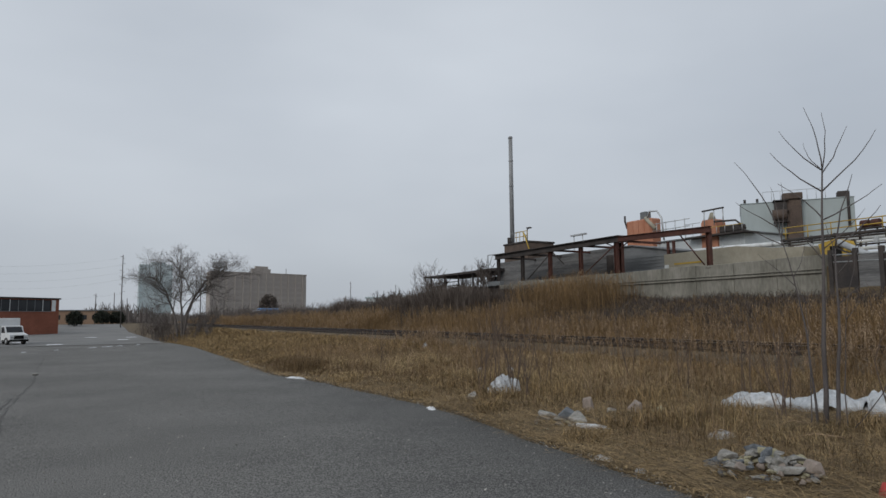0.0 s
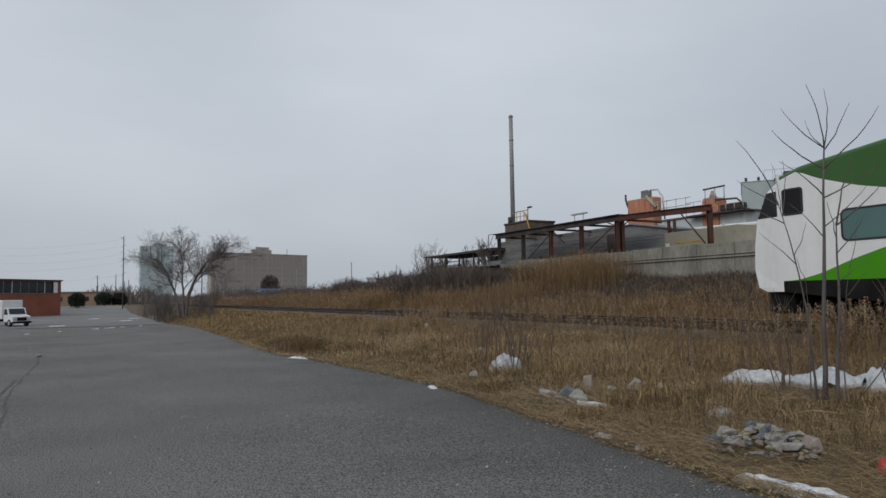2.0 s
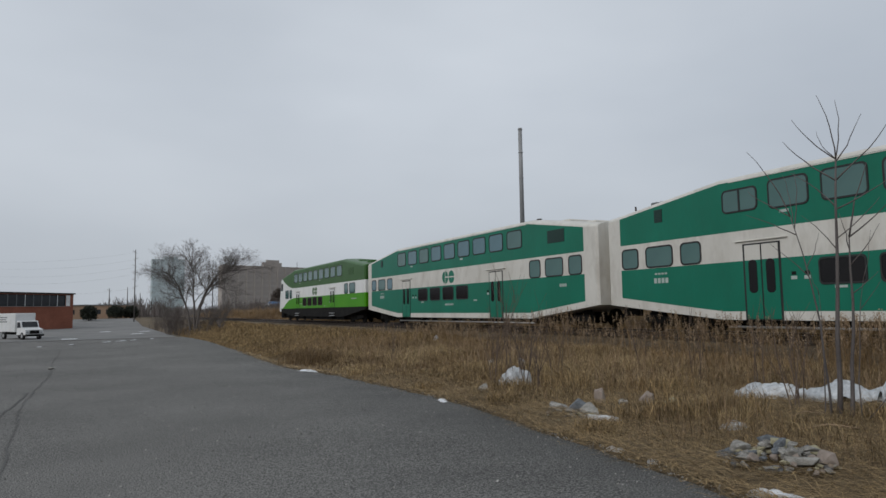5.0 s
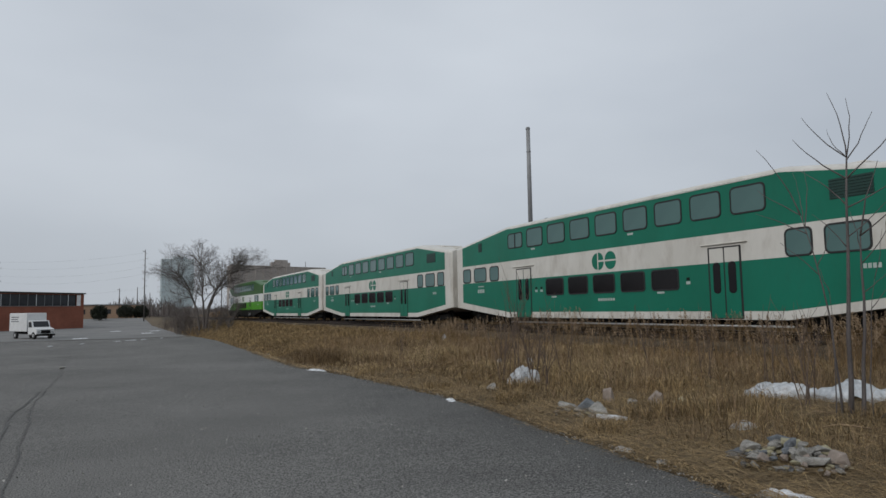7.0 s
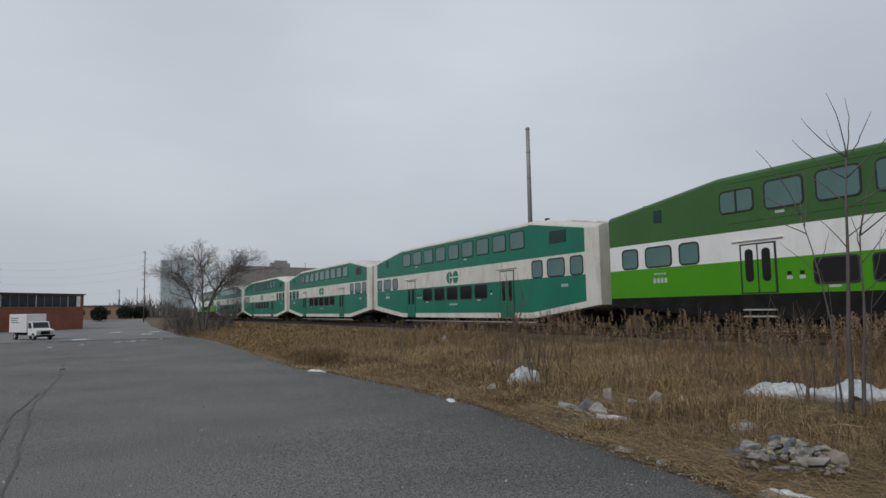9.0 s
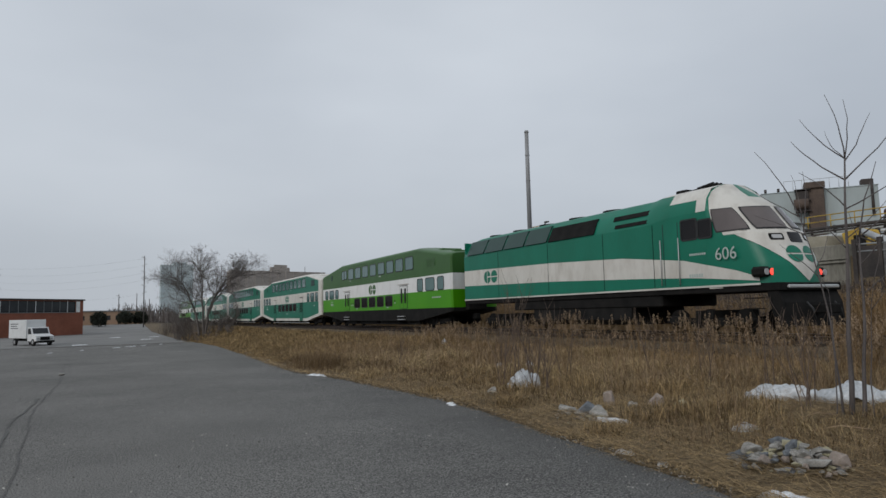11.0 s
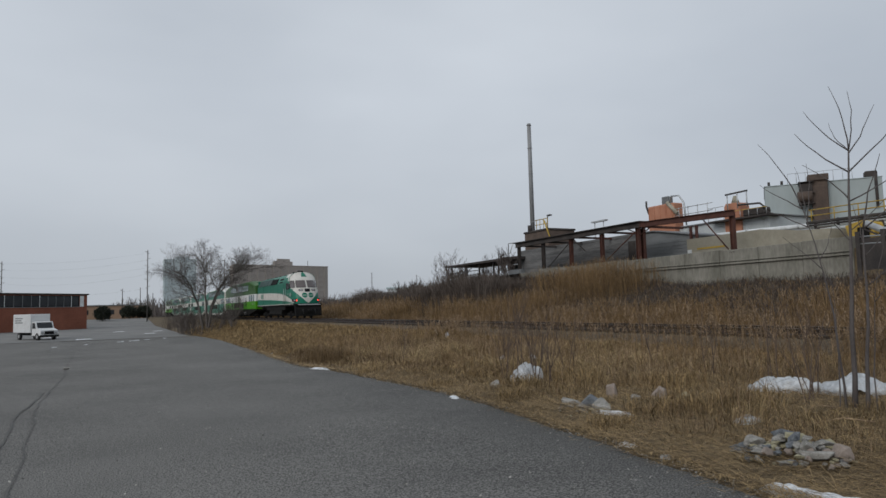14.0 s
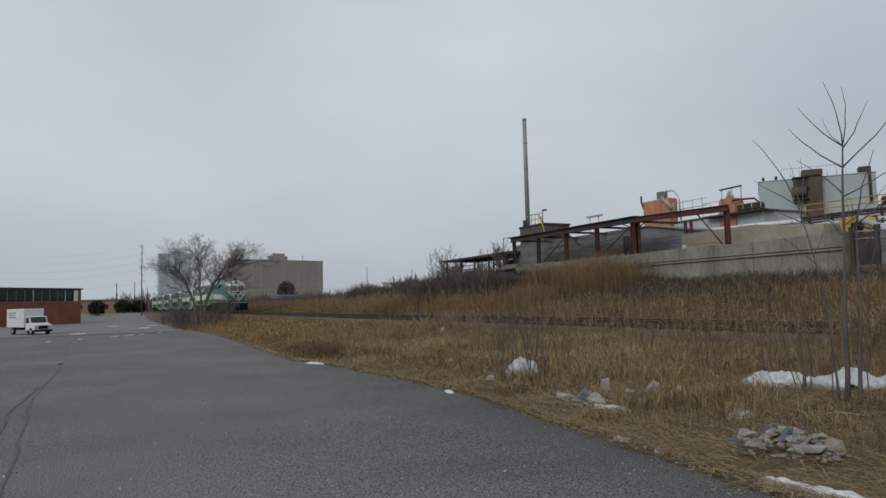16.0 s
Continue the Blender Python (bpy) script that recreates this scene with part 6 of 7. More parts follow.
spreading_tree(13.2, 103.4, -1.4, (
    (0.20, ((-0.6, -0.2), (-1.0, 3.2), (-2.0, 6.0), (-3.2, 8.2), (-4.9, 9.3))),
    (0.19, ((0.0, -0.2), (-0.2, 4.4), (-0.2, 8.0), (-0.6, 10.8))),
    (0.19, ((0.2, -0.2), (0.6, 4.0), (1.8, 6.4), (3.2, 8.6), (5.0, 9.2), (6.6, 9.3))),
    (0.12, ((0.5, 3.0), (1.4, 5.4), (3.6, 8.0), (4.6, 10.3)))), "large bare spreading tree with several arching stems", 11, 4, 0.8)
spreading_tree(9.9, 108.0, -1.4, ((0.07, ((-0.2, -0.2), (-0.5, 2.0), (-0.9, 4.2))), (0.06, ((0.2, -0.2), (0.3, 2.4), (0.4, 4.6)))), "small bare tree beside the lot", 12, 3, 1.6)
# scrub round the tree and along the far lot
r0 = random.Random(5)
for k in range(15):
    y = 90 + 5.0 * k + r0.uniform(-2, 2)
    x = 12.2 + 0.015 * (y - 84) + r0.uniform(-0.8, 3.2)
    stems = [(r0.uniform(-0.5, 0.5), r0.uniform(-0.5, 0.5), (r0.uniform(-0.9, 0.9), r0.uniform(-0.5, 0.5), 1), r0.uniform(0.6, 1.9), 0.04) for _ in range(6)]
    bare_tree(x, y, land(x, y), stems, "tangled bare brown shrub beside the lot", 3, "bare_shrub", HAZED_TREE_TWIG, "bare scrub by the lot", 0.9)
for x, y, tall, lean in ((15.0, 101.5, 2.5, 0.5), (16.0, 100.0, 2.2, 0.7), (14.6, 98.5, 1.6, 0.4), (9.6, 100.0, 1.5, 0.0), (10.6, 101.0, 1.8, -0.1)):
    stems = [(r0.uniform(-0.4, 0.4), r0.uniform(-0.4, 0.4), (lean + r0.uniform(-0.4, 0.4), -0.5 * lean + r0.uniform(-0.3, 0.3), 1), tall * r0.uniform(0.6, 1.1), 0.04) for _ in range(9)]
    bare_tree(x, y, land(x, y), stems, "dense fanned bare shrub beside the large tree", 3, "bare_shrub", TWIG, "bare scrub by the lot", 1.1)
# scrub before the open shed and down the far side of the track
for k in range(34):
    y = 61 + 3.9 * k + r0.uniform(-1.5, 1.5)
    x = r0.uniform(36.5, 43.0) if y < 90 else r0.uniform(30, 52)
    tall = r0.uniform(1.2, 2.0) if y < 84 else r0.uniform(0.7, 1.5)
    stems = [(r0.uniform(-1.0, 1.0), r0.uniform(-1.0, 1.0), (r0.uniform(-0.6, 0.6), r0.uniform(-0.5, 0.5), 1), tall, 0.06) for _ in range(6)]
    # shrubs past y 88 get the twig colour paled for haze
    bare_tree(x, y, land(x, y), stems, "dense bare grey-brown shrub beyond the reeds", 3, "bare_shrub", None if y < 88 else HAZED_TWIG, "bare scrub behind the reeds", 2.0)
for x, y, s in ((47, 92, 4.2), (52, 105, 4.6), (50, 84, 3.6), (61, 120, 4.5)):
    bare_tree(x, y, land(x, y), ((0, 0, (0.1, 0, 1), s * 0.85, 0.09), (0.5, 0, (0.3, 0.2, 1), s * 0.7, 0.07)), "thin bare tree above the scrub", 4, "bare_tree", HAZED_TWIG, "far bare trees", 1.6)

# far woods on the skyline
sets = []
n = 16000
az = np.radians(rng.uniform(-14, 40, n))
rr = rng.uniform(300, 620, n)
hh = 4.0 + 4.5 * np.clip(np.array([noise.noise((a * 9, 0.5, 0.0)) + 0.6 * noise.noise((a * 60, 2.5, 0.0)) for a in az]) + 0.5, 0.1, 1.3)
hh *= rng.uniform(0.35, 1.05, n)
px, py = np.sin(az) * rr, np.cos(az) * rr
p0 = np.stack([px, py, np.full(n, 0.2)], 1)
p1 = p0 + np.stack([rng.normal(0, 0.6, n), rng.normal(0, 0.6, n), hh * 0.6], 1)
p2 = p1 + np.stack([rng.normal(0, 1.4, n), rng.normal(0, 1.4, n), hh * 0.45], 1)
v, f = ribbons(p0, p1, p2, 0.5, 0.4, 0.12)
bulk("far_woods", v, f, HAZED_TWIG, "distant bare grey-brown woods on the skyline", "woods")
n = 9000
x, y = rng.uniform(44, 150, n), rng.uniform(105, 300, n)
p0 = np.stack([x, y, np.full(n, 0.8)], 1)
hh = rng.uniform(0.9, 4.8, n) * (1 + 0.5 * patchy(x, y, 0.05, 3.0))
p1 = p0 + np.stack([rng.normal(0, 0.4, n), rng.normal(0, 0.4, n), hh * 0.6], 1)
p2 = p1 + np.stack([rng.normal(0, 0.7, n), rng.normal(0, 0.7, n), hh * 0.4], 1)
v, f = ribbons(p0, p1, p2, 0.22, 0.2, 0.05)
bulk("far_scrub", v, f, HAZED_TWIG, "distant bare grey-brown scrub", "scrub")
sets = []
for x0, x1, y0, y1, n, crest in ((36.6, 41.2, 60, 88, 26000, 4.3), (29.0, 37.4, 49, 66, 26000, 4.3), (31.0, 37.0, 66, 92, 15000, 3.9), (36, 46, 88, 190, 14000, 3.5), (10.0, 15.5, 90, 150, 500, 0.7)):
    x, y = rng.uniform(x0, x1, n), rng.uniform(y0, y1, n)
    z = heights(x, y)
    hh = np.maximum(0.5, crest + 1.5 * patchy(x, y, 0.10, 8.0) - z) * rng.uniform(0.35, 1.05, n)
    p0 = np.stack([x, y, z], 1)
    p1 = p0 + np.stack([rng.normal(0, 0.25, n), rng.normal(0, 0.25, n), hh * 0.6], 1)
    p2 = p1 + np.stack([rng.normal(0, 0.45, n), rng.normal(0, 0.45, n), hh * 0.4], 1)
    sets.append(ribbons(p0, p1, p2, 0.05, 0.045, 0.02))
v, f = joined(sets)
bulk("scrub_thicket", v, f, SCRUB, "far thicket of bare dark scrub", "scrub")


def evergreen(x, y, z, w, h, leaf=EVERGREEN, label="dark dense evergreen shrub beside the far lot"):
    t = thing("evergreen_shrub", label, "shrub", pose(x, y, z), "evergreen shrubs")
    n = 3600
    a, b = rng.uniform(0, 2 * np.pi, n), np.arcsin(rng.uniform(-0.75, 1, n))
    q = rng.uniform(0.6, 1.06, n)
    p = np.stack([np.cos(a) * np.cos(b) * w / 2 * q, np.sin(a) * np.cos(b) * w / 2 * q, h * 0.47 + np.sin(b) * h * 0.5 * q], 1)
    k = max(1.0, w / 4.6)
    d = rng.normal(0, 0.16 * k, (n, 3))
    v, f = ribbons(p, p + d, p + d * 2, 0.22 * k, 0.2 * k, 0.05)
    sh = Shape()
    sh.v, sh.f = [tuple(k) for k in v], [tuple(int(i) for i in k) for k in f]
    sh.m, sh.s = [0] * len(sh.f), [False] * len(sh.f)
    part("crown", sh.mesh("crown", leaf, tidy=False), leaf, t)
    part("stem", Shape().tube([(0, 0, -0.2), (0, 0, h * 0.6)], [0.2, 0.08], 6), BARK, t)


evergreen(62.5, 252.0, 0.6, 7.0, 10.0, SCRUB, "tall grey-brown shrub before the office block")
evergreen(-1.0, 214.0, 0.0, 4.2, 4.2)
evergreen(6.3, 232.0, 0.2, 4.6, 4.4)
evergreen(10.6, 234.0, 0.2, 4.6, 4.1)


# ---- the young tree near the lot ----
def shoot(t, name, start, lean, tall, radius, curve=0.0, deep=0.0, material=None):
    """One stem or branch: lean and tall in metres, sideways across the view and up."""
    right, away = Vector((0.537, -0.843, 0)), Vector((0.843, 0.537, 0))
    pts = []
    for k in range(7):
        s = k / 6
        side = lean * s + curve * 4 * s * (1 - s)
        pts.append(Vector(start) + right * side + away * deep * s + right * (0.03 * noise.noise((s * 4, tall * 7, lean * 5)) * min(1.0, 4 * s)) + Vector((0, 0, tall * s)))
    return part(name, Shape().tube(pts, [radius * (1 - 0.72 * k / 6) for k in range(7)], 7), material or BARK, t), pts


sapling = thing("young_tree", "bare young tree with several thin stems and few branches", "tree", pose(9.40, 5.86, 0.0))
SAP = mat("smooth_grey_bark", (0.066, 0.056, 0.054), (0.125, 0.110, 0.105), 5.0, 0.8, 0.3, fine=0.5, stretch=(1, 1, 0.3))
STEMS = {}
# name: sideways start, sideways lean, height, radius, bow, depth
for key, side, lean, tall, rad, curve, deep in (
        ("main", -0.05, -0.02, 3.85, 0.041, 0.0, 0.0), ("pale", 0.10, 0.0, 2.72, 0.034, 0.02, 0.15), ("left", -0.14, -0.52, 3.05, 0.020, 0.10, -0.1),
        ("low", -0.24, -0.06, 1.9, 0.011, 0.03, 0.2), ("thin", 0.22, 0.04, 2.1, 0.012, -0.04, 0.25), ("leaning", 0.16, 0.62, 1.0, 0.012, 0.04, -0.2)):
    start = Vector((0.537, -0.843, 0)) * side + Vector((0, 0, -0.08))
    STEMS[key] = shoot(sapling, "stem", start, lean + 0.050 * tall, tall * 1.0, rad, curve, deep, SAP)[1]


def spot(key, s):
    pts = STEMS[key]
    k = min(5, int(s * 6))
    return pts[k].lerp(pts[k + 1], s * 6 - k)


for key, s, lean, tall, rad, curve, deep in (
        ("main", 1.0, -0.23, 0.98, 0.011, 0.05, 0.1), ("main", 1.0, 0.0, 0.82, 0.010, 0.04, -0.1), ("main", 1.0, -0.54, 0.62, 0.010, -0.06, -0.1), ("main", 0.99, 0.31, 0.66, 0.010, 0.03, 0.1), ("main", 1.0, -0.24, 0.45, 0.007, -0.04, 0.1),
        ("main", 0.92, -0.65, 0.66, 0.012, -0.06, 0.1), ("main", 0.92, 0.65, 0.78, 0.012, 0.05, -0.1), ("main", 0.82, -0.56, 0.57, 0.011, 0.05, 0.15), ("main", 0.81, 0.72, 0.46, 0.011, 0.06, 0.1), ("main", 0.70, 0.5, 0.55, 0.009, 0.04, 0.1), ("main", 0.66, -0.42, 0.5, 0.009, 0.03, -0.1),
        ("pale", 1.0, 0.23, 1.05, 0.014, -0.03, 0.1), ("pale", 1.0, 0.55, 0.58, 0.012, 0.04, 0.1), ("pale", 0.9, -0.12, 0.62, 0.010, 0.02, 0.1), ("pale", 0.85, 0.34, 0.55, 0.009, 0.03, -0.1), ("pale", 0.7, 0.3, 0.3, 0.008, 0.02, 0.1),
        ("left", 1.0, -0.54, 0.99, 0.011, 0.07, -0.1), ("left", 1.0, -0.56, 0.43, 0.009, -0.02, 0.1), ("left", 0.91, -0.64, 0.34, 0.009, 0.02, 0.0), ("left", 0.94, 0.0, 0.84, 0.009, 0.03, 0.1), ("left", 0.97, -0.13, 0.72, 0.007, 0.03, 0.1), ("left", 0.71, -0.48, 0.48, 0.008, 0.02, -0.1), ("left", 0.75, 0.15, 0.5, 0.007, 0.02, 0.1),
        ("thin", 1.0, 0.1, 0.7, 0.006, 0.02, 0.1), ("thin", 0.8, 0.25, 0.4, 0.006, 0.02, 0.0), ("low", 1.0, -0.2, 0.5, 0.006, 0.02, 0.0), ("leaning", 0.7, 0.05, 0.45, 0.007, 0.02, 0.0)):
    shoot(sapling, "branch", spot(key, s), 1.05 * lean + 0.05 * tall, tall * 1.03, rad, curve, deep, SAP)
# thin leafless weeds
WEED = mat("brown_weed_stalk", (0.085, 0.06, 0.045), (0.15, 0.11, 0.085), 3.0, 0.95, fine=0.4)
for k, (x, y, h) in enumerate(((8.2, 12.6, 1.75), (8.9, 12.9, 1.6), (8.5, 13.6, 1.7), (9.4, 13.2, 1.5), (8.0, 11.7, 1.4), (10.9, 8.3, 1.2), (11.4, 10.2, 1.2), (12.0, 12.4, 1.3), (8.3, 12.3, 1.25), (8.0, 12.9, 1.3), (8.8, 11.6, 1.2), (8.6, 12.6, 1.05), (10.2, 16.4, 1.05), (10.6, 17.0, 0.8), (7.6, 10.6, 0.7), (9.6, 6.7, 1.3), (10.3, 7.1, 1.1), (9.9, 5.2, 1.4), (8.6, 20.0, 0.7), (9.4, 22.0, 0.8))):
    limbs, twigs = [], []
    for s in range(3):
        rs = random.Random(k * 7 + s)
        grow(k * 10 + s, (rs.uniform(-0.08, 0.08), rs.uniform(-0.08, 0.08), -0.05), (rs.uniform(-0.22, 0.22), rs.uniform(-0.22, 0.22), 1), h * rs.uniform(0.6, 0.85), 0.012, 2, 0.4, 0.6, 2, 0.25, limbs, twigs, 0.06)
    t = thing("dead_weed", "tall thin dead weed with bare stalks", "weed", pose(x, y, land(x, y)), "dead weeds")
    part("stalk", sticks(limbs, 5), WEED, t)
    part("crown", sticks(twigs, 4, 1.0), WEED, t)


# ---- stones, plastic, snow, litter ----
GREY_STONE = mat("grey_limestone", (0.19, 0.182, 0.165), (0.43, 0.415, 0.38), 3.0, 0.92, 0.7, fine=0.7, dirt=(0.14, 0.125, 0.10), dirt_amount=0.6)
BLUE_STONE = mat("blue_grey_stone", (0.085, 0.095, 0.105), (0.22, 0.235, 0.25), 3.0, 0.9, 0.7, fine=0.7)
TAN_STONE = mat("yellowish_stone", (0.30, 0.275, 0.175), (0.42, 0.385, 0.26), 3.0, 0.92, 0.6, fine=0.6, dirt=(0.2, 0.17, 0.11), dirt_amount=0.5)
PINK_STONE = mat("pinkish_stone", (0.26, 0.215, 0.18), (0.37, 0.31, 0.27), 3.0, 0.92, 0.6, fine=0.6)
PLASTIC = mat("white_plastic_sheet", (0.40, 0.425, 0.445), (0.62, 0.64, 0.655), 2.6, 0.35, 0.6, fine=0.9, fine_scale=14.0, dirt=(0.22, 0.215, 0.205), dirt_amount=0.8)
SNOW = mat("old_snow", (0.66, 0.68, 0.71), (0.82, 0.84, 0.86), 3.0, 0.75, 0.6, fine=0.5, dirt=(0.45, 0.44, 0.42), dirt_amount=0.5)
RED = mat("faded_red_plastic", (0.34, 0.03, 0.022), (0.44, 0.055, 0.038), 4.0, 0.45, 0.1, fine=0.3)


def rock_mesh(seed, material, flat=0.9):
    r = random.Random(seed)
    bm = bmesh.new()
    for _ in range(17):
        d = Vector((r.gauss(0, 1), r.gauss(0, 1), r.gauss(0, 1))).normalized() * r.uniform(0.40, 0.54)
        bm.verts.new((d.x, d.y, d.z * flat))
    bmesh.ops.convex_hull(bm, input=bm.verts)
    bmesh.ops.bevel(bm, geom=list(bm.edges), offset=0.02, segments=1, affect="EDGES")
    bmesh.ops.recalc_face_normals(bm, faces=bm.faces)
    me = bpy.data.meshes.new("stone")
    bm.to_mesh(me)
    bm.free()
    me.materials.append(material)
    return me


STONES = [rock_mesh(k, (GREY_STONE, TAN_STONE, BLUE_STONE, GREY_STONE, PINK_STONE, GREY_STONE)[k % 6], 0.75 + 0.07 * (k % 5)) for k in range(12)]


def scaled(x, y, z, sx, sy, sz, rx=0, ry=0, rz=0):
    return pose(x, y, z, rx, ry, rz) @ Matrix.Diagonal((sx, sy, sz, 1))


pile = thing("rubble_pile", "heap of broken grey and tan stones beside the asphalt", "rubble", pose(6.50, 4.78, 0.02))
across, deep_ = Vector((0.537, -0.843, 0)), Vector((0.843, 0.537, 0))
r1 = random.Random(21)
for k in range(170):
    a, q = r1.uniform(0, 2 * math.pi), math.sqrt(r1.uniform(0, 1))
    p = across * (math.cos(a) * q * 0.56) + deep_ * (math.sin(a) * q * 0.6)
    hgt = 0.20 * max(0, 1 - q) * r1.uniform(0.3, 1.1)
    s = r1.uniform(0.04, 0.12) if k > 22 else r1.uniform(0.12, 0.19)
    part("stone", STONES[r1.randrange(12)], None, pile, at=scaled(p.x, p.y, hgt + s * 0.2, s * r1.uniform(0.9, 1.5), s, s * r1.uniform(0.6, 1.0), r1.uniform(-25, 25), r1.uniform(-25, 25), r1.uniform(0, 360)))
for side, back, z, sx, sy, sz, k, tilt in ((0.02, 0.08, 0.20, 0.42, 0.26, 0.26, 1, 24), (-0.10, 0.26, 0.20, 0.32, 0.26, 0.24, 2, 10), (0.22, -0.25, 0.10, 0.52, 0.34, 0.24, 0, -6), (0.3, 0.2, 0.13, 0.28, 0.24, 0.2, 1, 8), (0.44, -0.1, 0.12, 0.34, 0.24, 0.22, 4, 15), (-0.4, 0.1, 0.12, 0.32, 0.25, 0.2, 3, -12), (-0.3, -0.3, 0.08, 0.28, 0.22, 0.16, 5, 0)):
    p = across * side + deep_ * back
    part("stone", STONES[k], None, pile, at=scaled(p.x, p.y, z * 0.9, sx * 0.82, sy * 0.82, sz * 0.85, 0, tilt, -57))
for x, y, sx, sy, sz, k, label in ((7.35, 9.15, 0.62, 0.45, 0.62, 2, "blue-grey boulder in the dead grass"), (7.15, 8.75, 0.4, 0.3, 0.4, 3, "pale grey boulder in the dead grass"), (7.05, 9.45, 0.42, 0.34, 0.4, 0, "grey stone beside the asphalt edge"), (8.2, 9.75, 0.28, 0.24, 0.55, 4, "upright pinkish stone in the grass"), (8.35, 9.3, 0.3, 0.22, 0.25, 6, "small stone in the grass"), (8.75, 9.1, 0.5, 0.36, 0.42, 4, "tan stone in the grass"), (9.0, 8.8, 0.3, 0.26, 0.25, 1, "small tan stone in the grass"),
                                   (7.35, 12.4, 0.4, 0.3, 0.3, 3, "grey stone at the asphalt edge")):
    solo("boulder", STONES[k].copy(), [], label, "stone", "", "loose stones", scaled(x * 0.97, y * 0.955, land(x * 0.97, y * 0.955) + 0.03, sx, sy, sz, 8, -6, r1.uniform(0, 360)))


# chips between the boulders
for k in range(34):
    x, y = 6.75 + r1.gauss(0, 0.28), 8.55 + r1.gauss(0, 0.26)
    s = r1.uniform(0.05, 0.15)
    solo("stone_chip", STONES[r1.randrange(12)].copy(), [], "small broken stone beside the boulders", "stone", "", "loose stones", scaled(x, y, land(x, y) + s * 0.2, s * 1.3, s, s * 0.8, r1.uniform(-20, 20), r1.uniform(-20, 20), r1.uniform(0, 360)))


def crumpled(name, x, y, length, width, height, turn, material, label, category, seed, n=34, folds=1.7):
    """A sheet lying in folds over a low mound."""
    sh, rows = Shape(), []
    for i in range(n + 1):
        rr = []
        for j in range(n + 1):
            a, b = -1 + 2 * i / n, -1 + 2 * j / n
            edge = 1 + 0.18 * noise.noise((a * 2, b * 2, seed))
            q = max(0.0, 1 - (abs(a * edge) ** 2.6 + abs(b * edge) ** 2.2))
            fold = abs(noise.noise((a * folds, b * folds * 0.7, seed + 4))) + 0.5 * abs(noise.noise((a * folds * 2.4, b * folds * 2.1, seed + 9)))
            rr.append((a * length / 2 * edge, b * width / 2 * edge, -0.05 + height * (q ** 0.3) * (0.85 + 0.45 * noise.noise((a * folds, b * 1.2, seed + 4)) - 0.28 * (1 - abs(noise.noise((a * 4.5, b * 2.5, seed + 2)))) ** 7 - 0.18 * (1 - abs(noise.noise((a * 2.2 + b, b * 5.0 - a, seed + 7)))) ** 9) + 0.06 * q ** 0.3))
        rows.append(rr)
    sh.grid(rows, 0, True)
    return solo(name, sh, material, label, category, "", "", pose(x, y, land(x, y), 0, 0, turn))


crumpled("plastic_sheet", 10.6, 7.85, 1.3, 0.5, 0.27, -56, PLASTIC, "crumpled white plastic sheet in the dead grass", "plastic sheet", 1.0)
crumpled("plastic_sheet", 11.2, 6.75, 1.5, 0.8, 0.34, -50, PLASTIC, "large white plastic sheet bunched behind the young tree", "plastic sheet", 5.0)
crumpled("plastic_sheet", 11.5, 5.95, 1.2, 0.8, 0.50, -40, PLASTIC, "large crumpled white plastic sheet in the reeds", "plastic sheet", 9.0)
crumpled("plastic_bag", 8.25, 12.4, 0.85, 0.6, 0.44, 20, PLASTIC, "torn white plastic bag caught in weeds", "plastic bag", 13.0, 30, 2.4)
crumpled("plastic_scrap", 7.75, 6.35, 0.5, 0.3, 0.07, 10, PLASTIC, "small white plastic scrap in straw", "plastic scrap", 15.0, 14)
crumpled("plastic_scrap", 15.9, 32.6, 0.95, 0.24, 0.32, 60, PLASTIC, "white plastic strip on the grass", "plastic scrap", 17.0, 14)
crumpled("plastic_scrap", 15.4, 30.2, 0.6, 0.3, 0.28, 60, PLASTIC, "white plastic scrap in the grass", "plastic scrap", 18.0, 14)
crumpled("plastic_scrap", 11.0, 16.2, 0.35, 0.25, 0.26, 60, PLASTIC, "white plastic scrap in the grass", "plastic scrap", 19.0, 14)
crumpled("plastic_scrap", 10.6, 17.2, 0.3, 0.2, 0.2, 30, PLASTIC, "white plastic scrap in the grass", "plastic scrap", 20.0, 14)
crumpled("red_wrapper", 6.55, 3.55, 0.22, 0.2, 0.16, 30, RED, "crumpled red plastic wrapper on the straw", "wrapper", 3.0, 16)


def snow(x, y, length, width, turn, label, thick=0.035, seed=0.0):
    sh, rows = Shape(), []
    n = 22
    for i in range(n + 1):
        rr = []
        for j in range(11):
            a, b = -1 + 2 * i / n, -1 + 2 * j / 10
            w = (1 - a ** 4) ** 0.5 * (0.75 + 0.5 * noise.noise((a * 3, seed, 0.3)))
            rr.append((a * length / 2, b * w * width / 2 + 0.25 * width * noise.noise((a * 2.2, seed, 6)), -0.03 + (thick + 0.03) * (1 - b * b) ** 0.5 * (1 - a ** 6) * (0.8 + 0.5 * noise.noise((a * 5, b * 3, seed)))))
        rows.append(rr)
    sh.grid(rows, 0, True)
    zz = max(land(x, y), lot_z(y) - 0.005) if x < lot_edge(y) + 0.3 else land(x, y) + 0.02
    solo("snow_patch", sh, SNOW, label, "snow", "", "snow remains", pose(x, y, zz, 0, 0, turn))


snow(5.38, 3.72, 1.15, 0.18, 94, "thin strip of old snow along the asphalt edge", 0.085, 1.0)
snow(5.95, 20.4, 0.9, 0.5, 100, "patch of old snow at the asphalt edge", 0.05, 2.0)
snow(5.82, 11.2, 0.62, 0.22, 70, "patch of old snow at the asphalt edge", 0.03, 3.0)
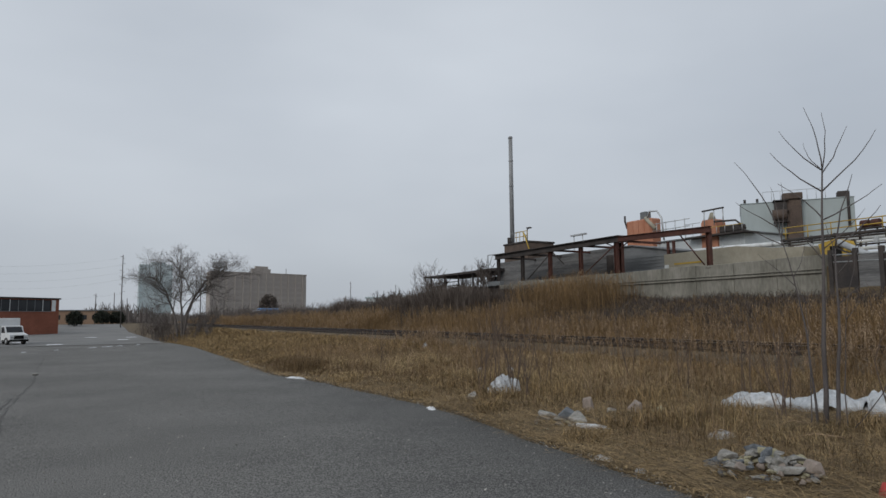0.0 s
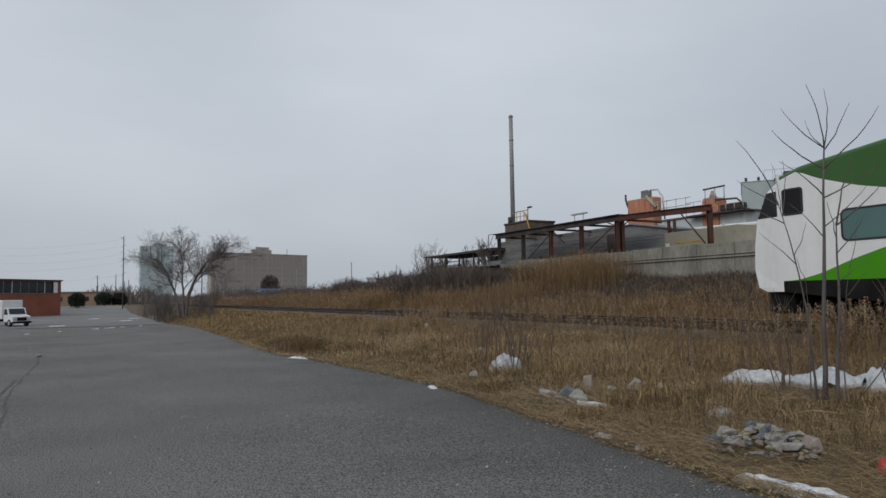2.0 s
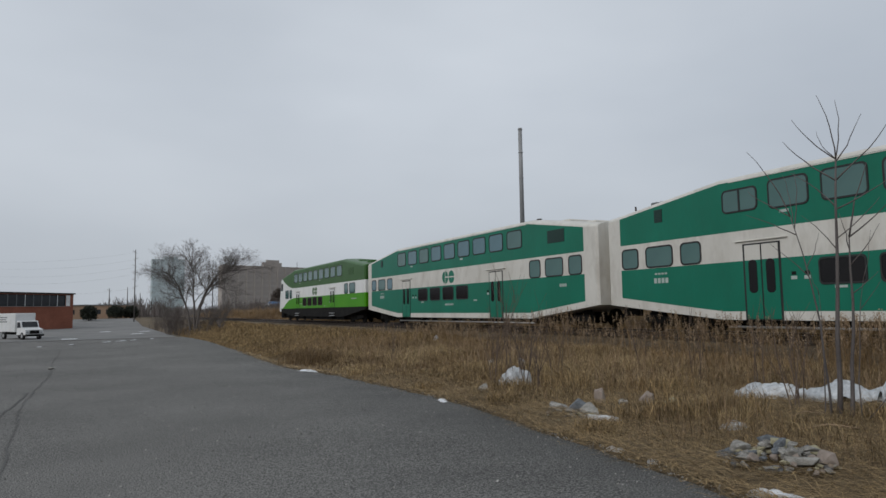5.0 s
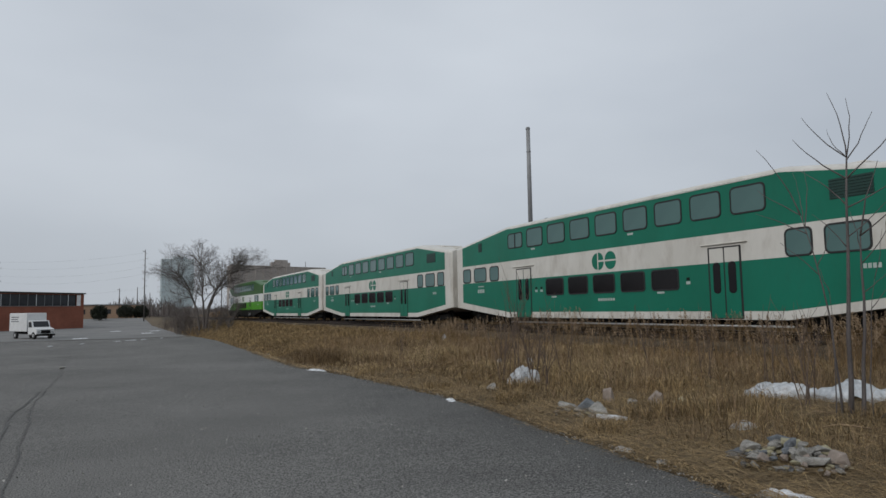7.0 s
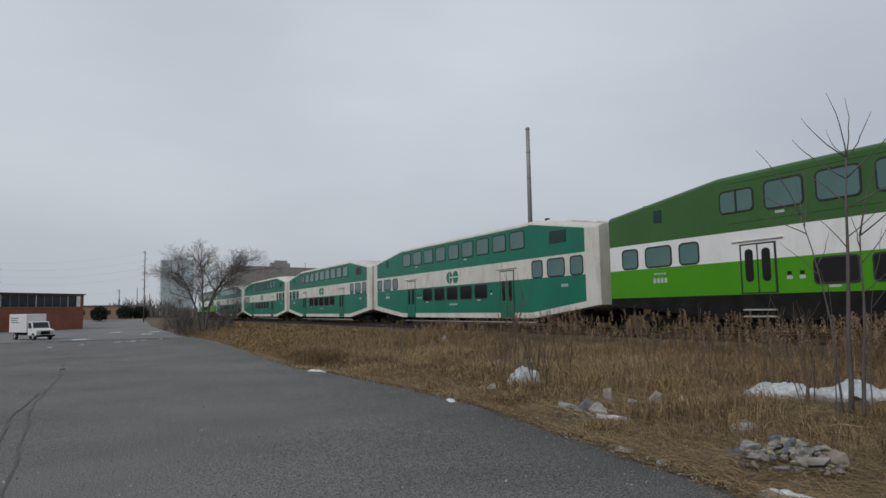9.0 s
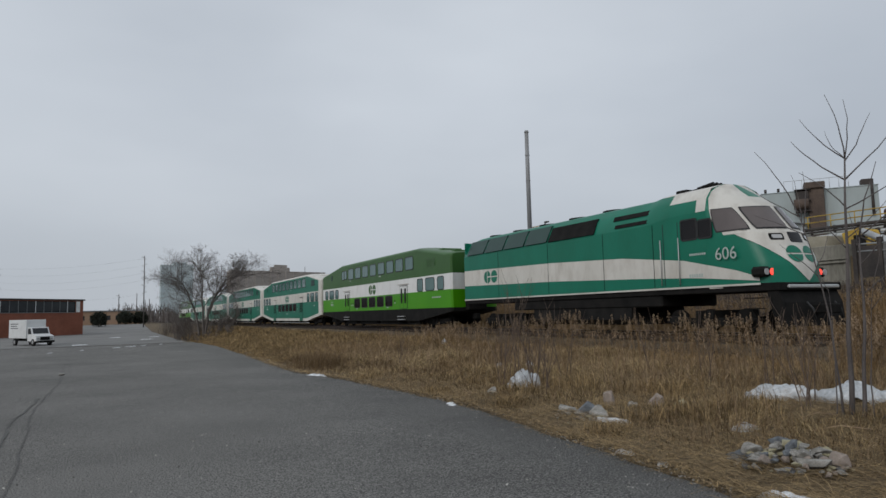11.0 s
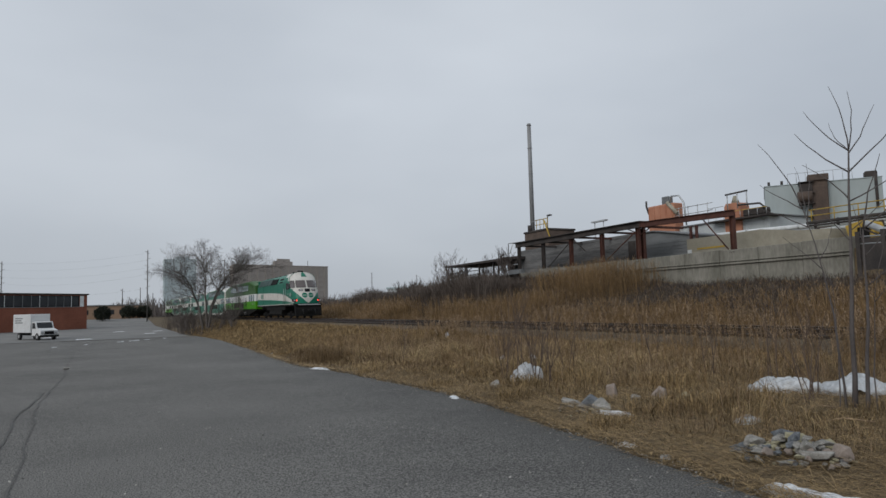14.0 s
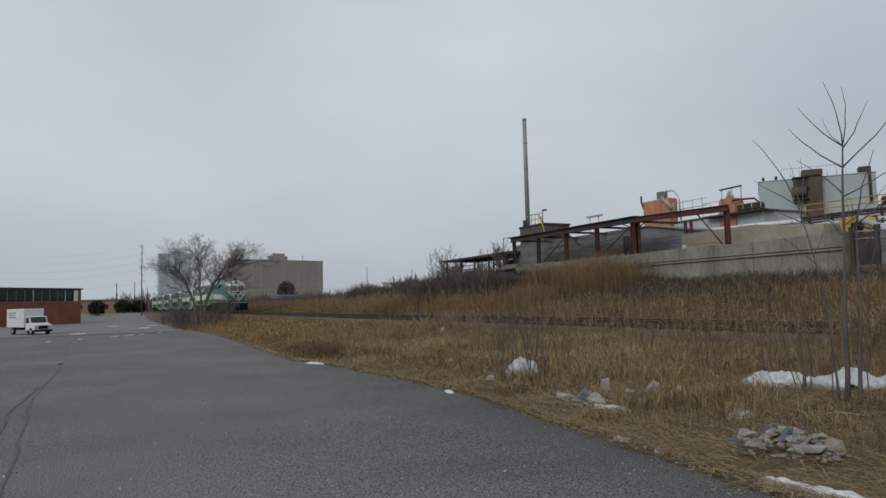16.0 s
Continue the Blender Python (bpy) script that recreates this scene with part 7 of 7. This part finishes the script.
snow(5.6, 6.3, 0.26, 0.1, 110, "patch of old snow at the asphalt edge", 0.03, 4.0)
snow(5.5, 5.6, 0.12, 0.06, 110, "patch of old snow at the asphalt edge", 0.03, 4.5)
snow(6.9, 31.5, 0.8, 0.45, 90, "patch of old snow at the asphalt edge", 0.05, 5.0)
snow(6.85, 8.0, 0.7, 0.2, 120, "patch of old snow before the boulders", 0.05, 7.0)
for k, (q, ln, wd) in enumerate(((0.05, 0.9, 0.14), (0.24, 1.2, 0.10), (0.50, 2.6, 0.22), (0.62, 3.0, 0.30), (0.74, 2.2, 0.20), (0.93, 1.6, 0.3))):
    snow(-4.4 + 11.4 * q, 62.8 + 25.4 * q, ln, wd, 65 + 3 * (k % 3), "thin line of old snow across the lot", 0.06, 10.0 + k)
for x, y in ((-2.5, 96), (6, 112), (2, 130), (8, 126), (-7, 109)):
    snow(x, y, 2.2, 0.6, 20, "patch of old snow on the far lot", 0.08, x)
for x, y, t in ((-1.3, 28.4, 0.25), (16.9, 65.7, 0.6), (16.9, 74, 0.6), (16.9, 56, 0.5), (17.0, 44, 0.35)):
    solo("litter", STONES[3].copy(), [], "small pale litter piece", "litter", "", "litter", scaled(x, y, (lot_z(y) if x < 5 else 0.25) + 0.05, t, t * 0.7, t * 0.5))
# stalks lying on the straw
for x, y, a, ln in ((8.2, 5.7, -40, 0.7), (9.0, 6.4, -30, 0.5), (7.4, 6.2, 20, 0.5), (8.0, 8.0, -60, 0.5)):
    solo("fallen_stalk", Shape().tube([(0, 0, 0.03), (ln * 0.5, 0.03, 0.10), (ln, 0, 0.06)], 0.011, 6), PLUME, "pale broken stalk on the straw", "stalk", "", "fallen stalks", pose(x, y, land(x, y), 0, 0, a))

# crack lines and loose grit on the asphalt
TAR = mat("dark_crack", (0.075, 0.073, 0.069), (0.115, 0.112, 0.106), 3.0, 0.95, 0.5)


def crack(points, width, label):
    sh, rows = Shape(), []
    for (xa, ya), (xb, yb) in zip(points, points[1:]):
        n = max(2, int(math.hypot(xb - xa, yb - ya) / 0.35))
        for k in range(n):
            q = k / n
            x, y = xa + (xb - xa) * q, ya + (yb - ya) * q
            x += 0.10 * noise.noise((y * 0.9, 4, x * 0.2)) + 0.03 * noise.noise((y * 4, 1, 0))
            w = width * (0.5 + 0.9 * abs(noise.noise((y * 1.7, 9, x))))
            z = lot_z(y) + 0.012 * noise.noise((x * 0.12, y * 0.12, 9.0)) + 0.012
            rows.append([(x - w / 2, y, z), (x + w / 2, y, z)])
    sh.grid(rows, 0)
    solo("asphalt_crack", sh, TAR, label, "crack", "", "asphalt cracks")


crack([(-0.75, 6.0), (-0.85, 9.0), (-1.2, 16.0), (-1.15, 24.0), (-1.5, 34.0), (-1.7, 46.0), (-2.4, 62.0)], 0.028, "long wandering crack in the asphalt")
crack([(-0.95, 5.0), (-1.05, 8.0), (-1.35, 13.0), (-1.3, 19.0)], 0.05, "crumbled side crack in the asphalt")
crack([(-1.25, 12.0), (0.2, 13.0), (1.6, 12.6)], 0.015, "fine branch crack in the asphalt")
crack([(-1.2, 22.0), (-3.4, 24.5), (-6.0, 24.0)], 0.02, "fine branch crack in the asphalt")
crack([(5.7, 11.1), (4.9, 11.6), (4.3, 11.3)], 0.03, "short crack from the asphalt edge")
crack([(-4.4, 62.5), (0.8, 74.0), (7.0, 88.0)], 0.3, "broken dark joint across the lot")
n = 5200
y = 2.5 + 40 * rng.uniform(0, 1, n) ** 1.8
x = rng.uniform(-6, 5.7, n)
near_edge = rng.uniform(0, 1, n) < 0.45
x = np.where(near_edge, np.array([lot_edge(b) for b in y]) - np.abs(rng.normal(0, 0.35, n)), x)
z = np.array([lot_z(b) + 0.012 * noise.noise((a * 0.12, b * 0.12, 9.0)) for a, b in zip(x, y)])
p0 = np.stack([x, y, z], 1)
s = rng.uniform(0.005, 0.016, n)
d = rng.normal(0, 1, (n, 3)) * (s * 0.8)[:, None]
d[:, 2] = s
v, f = ribbons(p0 - np.array([0, 0, 0.005]), p0 + d * 0.6, p0 + d * np.array([1.4, 1.4, 1.0]), s * 1.4, s * 1.6, s * 0.8)
bulk("grit", v, f, GREY_STONE, "loose grit and crumbs on the asphalt", "grit")


def motions():
    for vehicle, back in zip(train, OFFSETS):
        walk(vehicle, [(t, pose(TRACK_X, train_head(t) - back, RAIL_Z)) for t in range(0, 17)])


motions()
